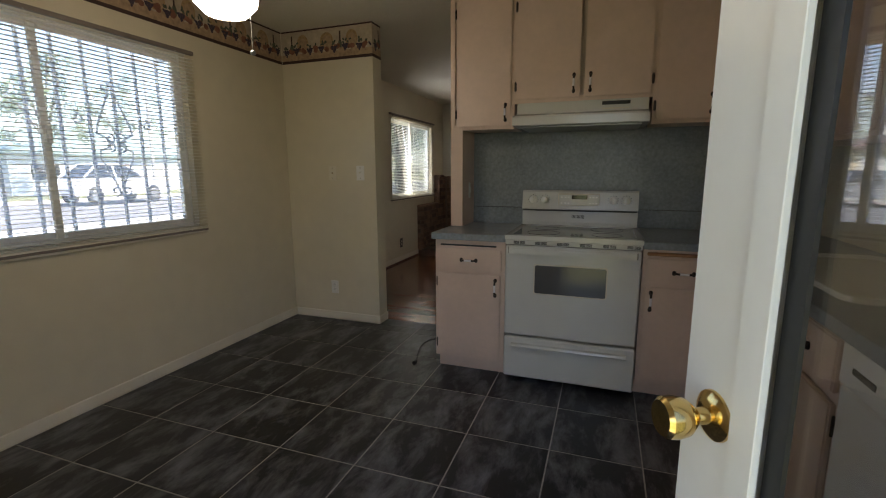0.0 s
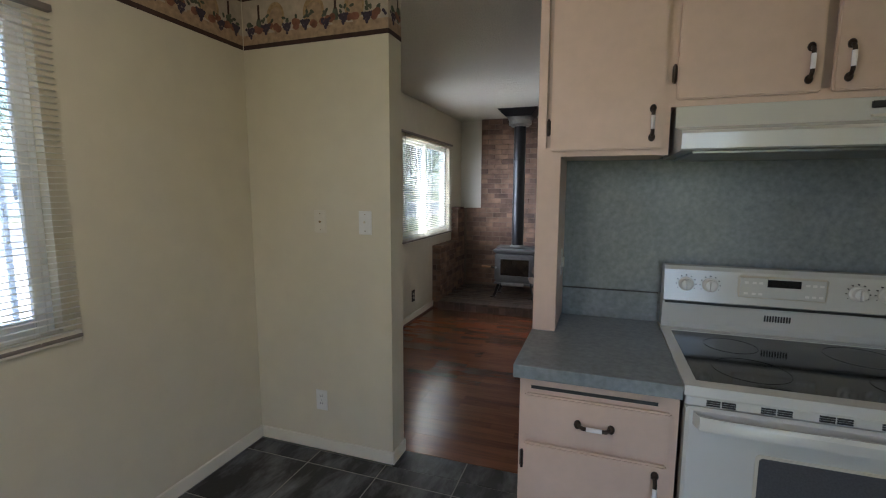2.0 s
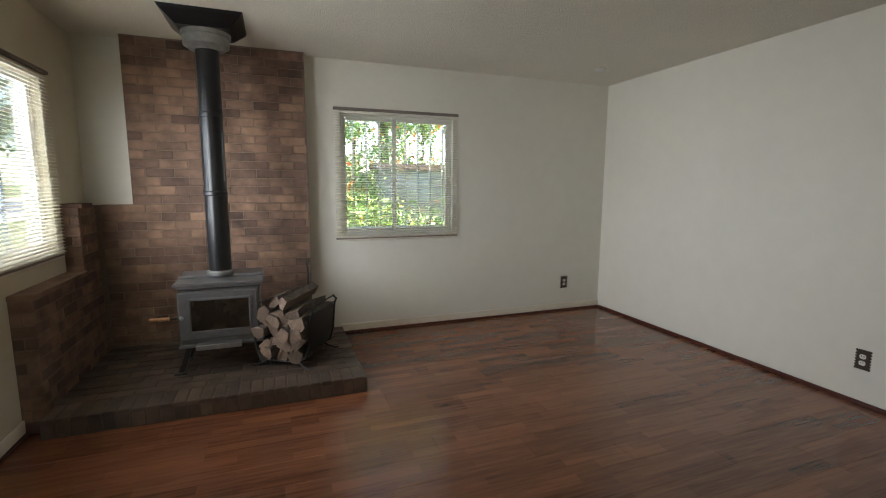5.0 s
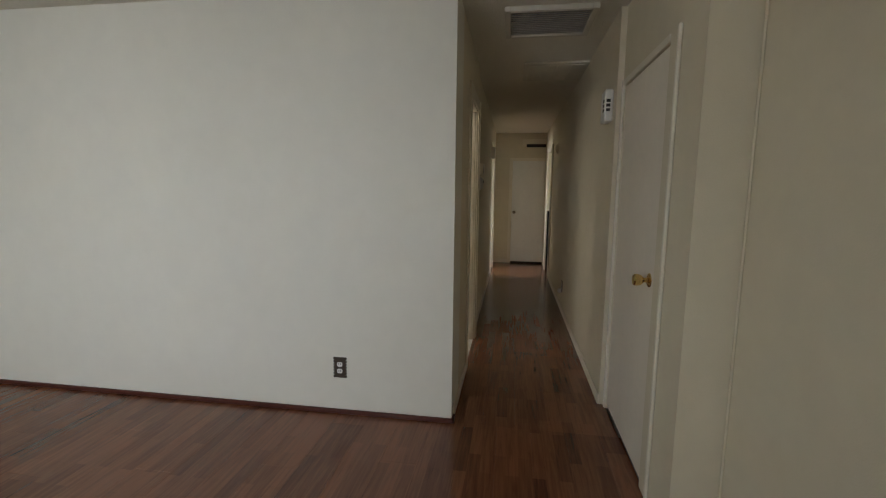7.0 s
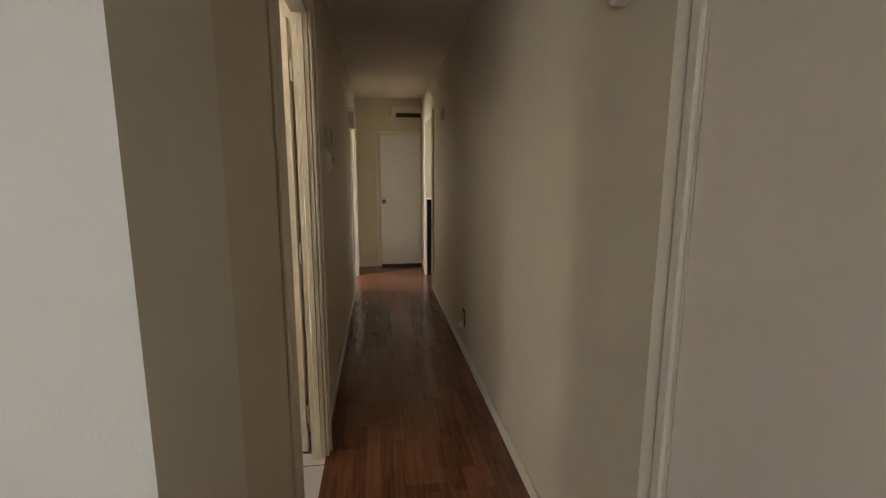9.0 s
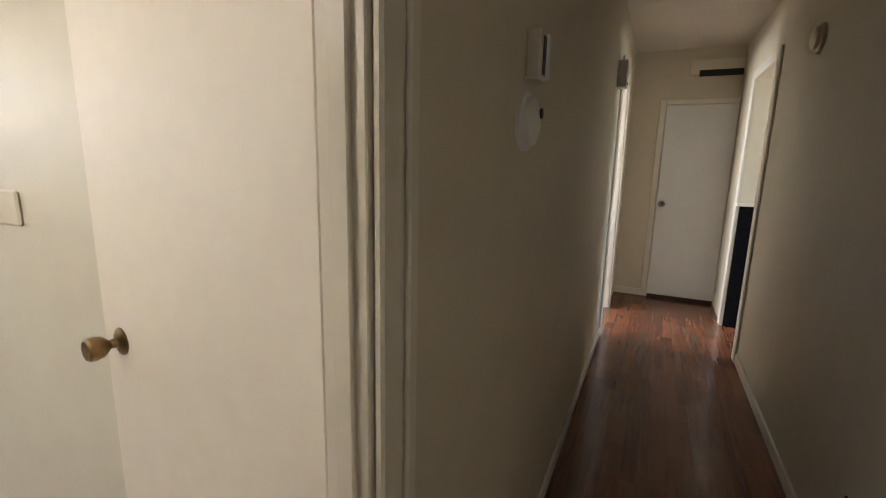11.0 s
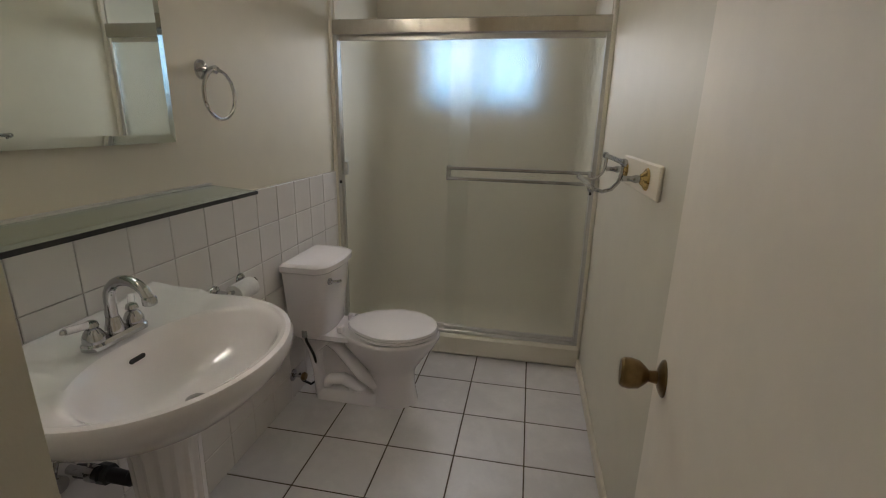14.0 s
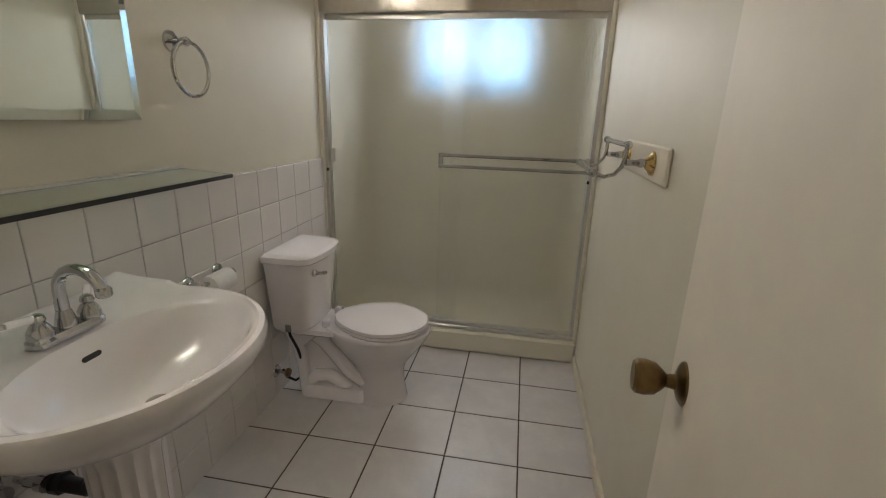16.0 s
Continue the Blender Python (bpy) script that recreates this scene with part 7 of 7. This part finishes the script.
CAR_SILVER = shade("silver car paint", (0.40, 0.42, 0.45), 0.22, 0.6, coat=0.8, stain=0.03, stain_size=2)
CAR_GLASS = shade("dark car glass", (0.02, 0.025, 0.03), 0.06)
TYRE = shade("black tyre rubber", (0.02, 0.02, 0.02), 0.8, grain=0.2, grain_size=40)
TRUNK = shade("grey-brown tree bark", (0.13, 0.10, 0.075), 0.95, grain=0.35, grain_size=14, bump=0.02, bump_size=20)


def leafy(name, color, light):
    m = shade(name, color, 0.55)
    nt = m.node_tree
    b = nt.nodes["Principled BSDF"]
    g = nt.nodes.new("ShaderNodeNewGeometry")
    r = nt.nodes.new("ShaderNodeValToRGB")
    r.color_ramp.elements[0].color = (*color, 1)
    r.color_ramp.elements[1].color = (*light, 1)
    nt.links.new(g.outputs["Random Per Island"], r.inputs[0])
    nt.links.new(r.outputs[0], b.inputs["Base Color"])
    b.inputs["Subsurface Weight"].default_value = 0.0
    return m


LEAF = leafy("green shrub leaves", (0.09, 0.20, 0.045), (0.34, 0.50, 0.15))
TREE_LEAF = leafy("dusty tree leaves", (0.07, 0.11, 0.05), (0.18, 0.22, 0.10))
FLOWER = leafy("orange trumpet flowers", (0.75, 0.16, 0.03), (0.90, 0.36, 0.05))
PALE_FLOWER = leafy("pale cream blossoms", (0.70, 0.62, 0.40), (0.80, 0.75, 0.60))

solid("ground", boxes((-900, 900, -900, 900, -0.60, -0.16)), GRASS, "dry lawn reaching the horizon", kind="structure")
solid("pavement", boxes((-11.0, -2.55, -3.0, 9.5, -0.16, -0.14)), CONCRETE, "pale concrete yard and drive beside the house", kind="structure")
solid("road", boxes((-24.0, -12.5, -300, 300, -0.155, -0.145)), ASPHALT, "grey asphalt street", kind="structure")
for x0, x1, nm in ((-12.5, -11.0, "near"), (-25.5, -24.0, "far")):
    strip("pavement_" + nm, x0, x1, -300, 300, -0.16, -0.03, CONCRETE, "concrete pavement with a raised kerb", 0.01)
solid("pavement_north", boxes((-2.6, 4.5, 8.35, 8.95, -0.16, -0.13)), CONCRETE, "narrow concrete path under the garden window", kind="structure")


def leaves(centres, count, size, spread, seed):
    """A cloud of small folded leaves round the given clump centres."""
    rng = np.random.default_rng(seed)
    c = np.array(centres)
    pick = rng.integers(0, len(c), count)
    p = c[pick, :3] + rng.normal(0, 1, (count, 3)) * c[pick, 3:4] * spread
    a = rng.normal(0, 1, (count, 3))
    a /= np.linalg.norm(a, axis=1)[:, None]
    b = np.cross(a, rng.normal(0, 1, (count, 3)))
    b /= np.linalg.norm(b, axis=1)[:, None]
    s = size * rng.uniform(0.6, 1.3, (count, 1))
    n = np.cross(a, b)
    v = np.stack([p - a * s, p - b * s * 0.42 + n * s * 0.12, p + a * s, p + b * s * 0.42 + n * s * 0.12], 1).reshape(-1, 3)
    f = np.arange(count * 4).reshape(-1, 4)
    me = bpy.data.meshes.new("leaves")
    me.from_pydata(v.tolist(), [], f.tolist())
    return me


def plant(name, at, trunk_h, trunk_r, clumps, count, size, mat, label, category, seed, blooms=None):
    t = thing(name, at, label, category)
    rng = random.Random(seed)
    part("trunk", tube(bmesh.new(), [(0, 0, -0.1), (rng.uniform(-0.05, 0.05), 0, trunk_h * 0.5), (rng.uniform(-0.1, 0.1), rng.uniform(-0.1, 0.1), trunk_h)], trunk_r, 9), TRUNK, t)
    for x, y, z, r in clumps[:6]:
        part("limb", tube(bmesh.new(), [(0, 0, trunk_h * 0.8), (x * 0.5, y * 0.5, (trunk_h + z) * 0.5), (x, y, z)], trunk_r * 0.4, 6), TRUNK, t)
    me = leaves(clumps, count, size, 0.62, seed)
    me.materials.append(mat)
    crown = new("crown", me)
    crown.parent = t
    tagged(crown, kind="stuff")
    if blooms:
        for k, (m, n, s) in enumerate(blooms):
            me = leaves(clumps, n, s, 0.70, seed + 50 + k)
            me.materials.append(m)
            o = new("blossoms", me)
            o.parent = t
            tagged(o, kind="stuff")
    return t


rb = random.Random(11)
for k, (x, y, hgt) in enumerate(((-1.15, 9.9, 1.9), (-0.45, 9.55, 1.55), (0.10, 9.75, 1.25), (0.75, 9.45, 0.95), (-0.9, 11.0, 3.4), (-0.1, 11.3, 3.6), (0.6, 11.2, 3.2), (1.3, 11.4, 3.6), (1.5, 9.9, 1.6), (-1.8, 10.6, 3.2), (-0.5, 12.6, 4.6), (0.5, 12.9, 4.8), (1.4, 12.7, 4.4))):
    cl = [(rb.uniform(-0.42, 0.42), rb.uniform(-0.35, 0.35), hgt * rb.uniform(0.25, 1.0), rb.uniform(0.16, 0.30)) for _ in range(16)]
    plant("flowering_shrub", (x, y, -0.16), hgt * 0.5, 0.02, cl, 2600, 0.045, LEAF, "leafy green shrub with orange trumpet flowers", "shrub", 20 + k, ((FLOWER, 130, 0.055), (PALE_FLOWER, 50, 0.040)))
for k, (x, y, hgt, wide) in enumerate(((-1.5, 14.0, 6.5, 1.6), (1.5, 15.0, 7.0, 1.9), (4.5, 14.0, 6.0, 1.6), (-30.0, 18.0, 8.0, 2.4), (-44.0, 8.0, 9.0, 2.6), (-42.0, 31.0, 10.0, 3.0), (-46.0, 20.0, 9.0, 2.8), (-7.5, 17.5, 5.5, 1.8), (-10.5, 24.0, 7.0, 2.2))):
    cl = [(rb.uniform(-wide, wide), rb.uniform(-wide, wide), hgt * rb.uniform(0.42, 1.0), rb.uniform(0.35, 0.65)) for _ in range(26)]
    plant("tree", (x, y, -0.16), hgt * 0.5, 0.13, cl, 4200, 0.10, TREE_LEAF, "broad leafy green street tree", "tree", 40 + k)

gf = thing("garden_fence", (0, 0, -0.16), "grey weathered board fence behind the shrubs", "fence")
plank_me = mesh_of("fence_board", boxes((-0.068, 0.068, -0.01, 0.01, 0.0, 1.75), bevel=0.004), SIDING)
for k in range(56):
    b = new("fence_board", plank_me)
    b.parent = gf
    b.location = (-3.6 + k * 0.142, 11.9, random.uniform(-0.015, 0.015))
part("fence_rail", boxes((-3.7, 4.4, 11.92, 11.96, 0.4, 0.48), (-3.7, 4.4, 11.92, 11.96, 1.3, 1.38)), SIDING, gf)
shed = thing("garden_shed", (0, 0, -0.16), "grey painted shed beyond the shrubs", "shed")
part("wall", boxes((0.38, 2.6, 10.35, 10.75, 0.0, 1.75)), SIDING, shed)
part("roof", slab(bmesh.new(), [(0.3, 10.3), (2.7, 10.3), (2.7, 10.8), (0.3, 10.8)], 1.75, 1.83), SHINGLE, shed)


def house(at, w, d, mat, label, flip=1, roofing=None):
    """A single-storey house facing the street (+x): walls, hipped roof, garage door, windows, door."""
    h = thing("house", at, label, "house", "houses across the street")
    part("wall", boxes((-d, 0, -w / 2, w / 2, 0, 2.7)), mat, h)
    o = 0.5
    bm = bmesh.new()
    loft(bm, [[(-d - o, -w / 2 - o, 2.65), (o, -w / 2 - o, 2.65), (o, w / 2 + o, 2.65), (-d - o, w / 2 + o, 2.65)], [(-d - o, -w / 2 - o, 2.82), (o, -w / 2 - o, 2.82), (o, w / 2 + o, 2.82), (-d - o, w / 2 + o, 2.82)], [(-d * 0.55, -w / 2 + d * 0.42, 4.5), (-d * 0.45, -w / 2 + d * 0.42, 4.5), (-d * 0.45, w / 2 - d * 0.42, 4.5), (-d * 0.55, w / 2 - d * 0.42, 4.5)]])
    part("roof", bm, roofing or SHINGLE, h)
    g = part("garage_door", boxes((0.0, 0.05, flip * w * 0.28 - 2.3, flip * w * 0.28 + 2.3, 0, 2.2), bevel=0.01), DOOR_PAINT, h)
    for z in (0.55, 1.1, 1.65):
        part("panel_joint", boxes((0.05, 0.056, flip * w * 0.28 - 2.3, flip * w * 0.28 + 2.3, z - 0.015, z + 0.015)), SIDING, g)
    for y in (-flip * w * 0.12, -flip * w * 0.36):
        wn_ = part("window", boxes((0.0, 0.06, y - 0.9, y + 0.9, 0.9, 2.1), bevel=0.01), VINYL, h)
        part("pane", boxes((0.06, 0.066, y - 0.82, y - 0.03, 0.98, 2.02)), CAR_GLASS, wn_)
        part("pane", boxes((0.06, 0.066, y + 0.03, y + 0.82, 0.98, 2.02)), CAR_GLASS, wn_)
    part("front_door", boxes((0.0, 0.05, -0.35, 0.55, 0, 2.05), bevel=0.01), WOOD_HANDLE, h)
    return h


house((-34.0, 25.0, -0.16), 14, 8, STUCCO_BLUE, "low blue-grey stucco house with a green-grey roof", roofing=SHINGLE_GREEN)
house((-34.0, -9.0, -0.16), 13, 8, STUCCO, "low yellow stucco house with a white garage door", -1)
house((-34.0, 8.0, -0.16), 13, 8, STUCCO, "low yellow stucco house with a white garage door")


def car(at, turn, mat, label, tall=1.0):
    """A saloon: body with wheel arches, cabin glass, four wheels, lights and bumpers; nose to local +y."""
    c = thing("car", at, label, "car", "parked cars", turn=turn)
    bm = bmesh.new()
    side = [(-2.2, 0.35), (-2.25, 0.62), (-2.1, 0.90), (-1.3, 0.96), (1.0, 0.94), (2.0, 0.80), (2.25, 0.62), (2.25, 0.35)]
    rings = []
    for x, k in ((-0.88, 0.96), (-0.92, 1.0), (0.92, 1.0), (0.88, 0.96)):
        rings.append([(x, y * k, 0.25 + (z - 0.25) * (0.97 if abs(x) < 0.9 else 1.0)) for y, z in side])
    loft(bm, rings)
    part("body", bm, mat, c)
    bm = bmesh.new()
    low = [(-0.82, -1.75), (0.82, -1.75), (0.82, 1.05), (-0.82, 1.05)]
    topr = [(-0.62, -1.05), (0.62, -1.05), (0.62, 0.30), (-0.62, 0.30)]
    loft(bm, [[(x, y, 0.93) for x, y in low], [(x, y, 1.38) for x, y in topr]])
    part("cabin_glass", bm, CAR_GLASS, c, "dark car windows")
    part("roof", boxes((-0.62, 0.62, -1.05, 0.30, 1.375, 1.42), bevel=0.02), mat, c)
    for x in (-0.62, 0.62):
        for (y0, z0), (y1, z1) in (((1.05, 0.94), (0.30, 1.38)), ((-1.75, 0.94), (-1.05, 1.38)), ((-0.35, 0.94), (-0.35, 1.38))):
            part("pillar", tube(bmesh.new(), [(x * 1.32, y0, z0), (x, y1, z1)], 0.04, 6), mat, c)
    for x in (-0.82, 0.82):
        for y in (-1.35, 1.40):
            wl = part("wheel", lathe(bmesh.new(), [(0.20, -0.10), (0.31, -0.10), (0.33, -0.06), (0.33, 0.06), (0.31, 0.10), (0.20, 0.10)], (x, y, 0.33), "x", 22), TYRE, c)
            part("rim", lathe(bmesh.new(), [(0.19, -0.105), (0.21, -0.09), (0.21, 0.09), (0.19, 0.105)], (x, y, 0.33), "x", 18), GALV, wl)
        part("headlight", boxes((x - 0.16 if x > 0 else x - 0.0, x + 0.0 if x > 0 else x + 0.16, 2.12, 2.22, 0.62, 0.74), bevel=0.02), CLEAR, c)
        part("wing_mirror", boxes((x * 1.08 - 0.06, x * 1.08 + 0.06, 0.72, 0.84, 0.95, 1.07), bevel=0.02), mat, c)
    c.scale = (1, 1, tall)
    return c


car((-21.6, 15.6, -0.145), 0, CAR_WHITE, "white estate car parked at the far kerb", tall=1.28)
car((-22.4, 9.2, -0.145), 180, CAR_SILVER, "silver saloon car parked at the far kerb")
pole = thing("utility_pole", (-25.0, 20.5, -0.1), "tall wooden utility pole by the street", "utility pole")
part("shaft", lathe(bmesh.new(), [(0.10, 0.0), (0.07, 8.5)], sides=14), SIDING, pole)
part("cross_arm", boxes((-0.05, 0.05, -1.0, 1.0, 7.6, 7.72)), TRUNK, pole)

# ---- floor coverings, piece by piece ----
paving("floor_kitchen", -2.25, 1.60, 0.25, 3.80, -0.213, 2.070, 0.4055, 0.4035, 0.005, 0.0, 0.008, SLATE, "dark slate-look ceramic tile floor with grey joints", GROUT_DARK)
paving("floor_kitchen_threshold", -1.395, -0.62, 3.80, 3.96, -0.213, 3.68, 0.4055, 0.4035, 0.005, 0.0, 0.008, SLATE, "dark slate-look tiles in the kitchen passage", GROUT_DARK)
paving("floor_bath", 2.739, 4.18, 5.0, 7.47, 3.020, 5.150, 0.2890, 0.2872, 0.005, 0.0, 0.008, BATH_TILE, "white marble-look bathroom floor tiles with brown joints", GROUT_BROWN)


def planks(name, x0, x1, y0, y1, label, wide=0.192, long=1.21):
    bed = solid(name, boxes((x0, x1, y0, y1, -0.012, -0.006)), DARK_SHOE, label, kind="structure")
    shared = {}
    rows = math.ceil((y1 - y0) / wide)
    for j in range(rows):
        b0, b1 = y0 + j * wide, min(y1, y0 + (j + 1) * wide)
        x = x0 - long * ((j * 0.37 + 0.2) % 1)
        while x < x1:
            a0, a1 = max(x, x0), min(x + long, x1)
            x += long
            if a1 - a0 < 0.03:
                continue
            k = (round(a1 - a0, 3), round(b1 - b0, 3))
            if k not in shared:
                shared[k] = mesh_of("plank", tile_shape(k[0] - 0.0006, k[1] - 0.0006, 0.008, 0.0008), PLANK)
            p = new("plank", shared[k])
            p.parent = bed
            p.location = ((a0 + a1) / 2, (b0 + b1) / 2, -0.008)
    return bed


planks("floor_living", -2.37, 2.40, 3.96, 8.19, "red-brown laminate plank floor with a satin gloss")
planks("floor_living_step", -0.62, 1.60, 3.88, 3.96, "red-brown laminate planks along the partition")
planks("floor_hall", 2.40, 8.63, 4.05, 5.005, "red-brown laminate plank hallway floor")
planks("floor_rooms", 5.9, 8.66, 5.005, 7.60, "red-brown laminate plank bedroom floor")
planks("floor_back_room", 6.02, 8.66, 1.32, 4.05, "red-brown laminate plank back room floor")
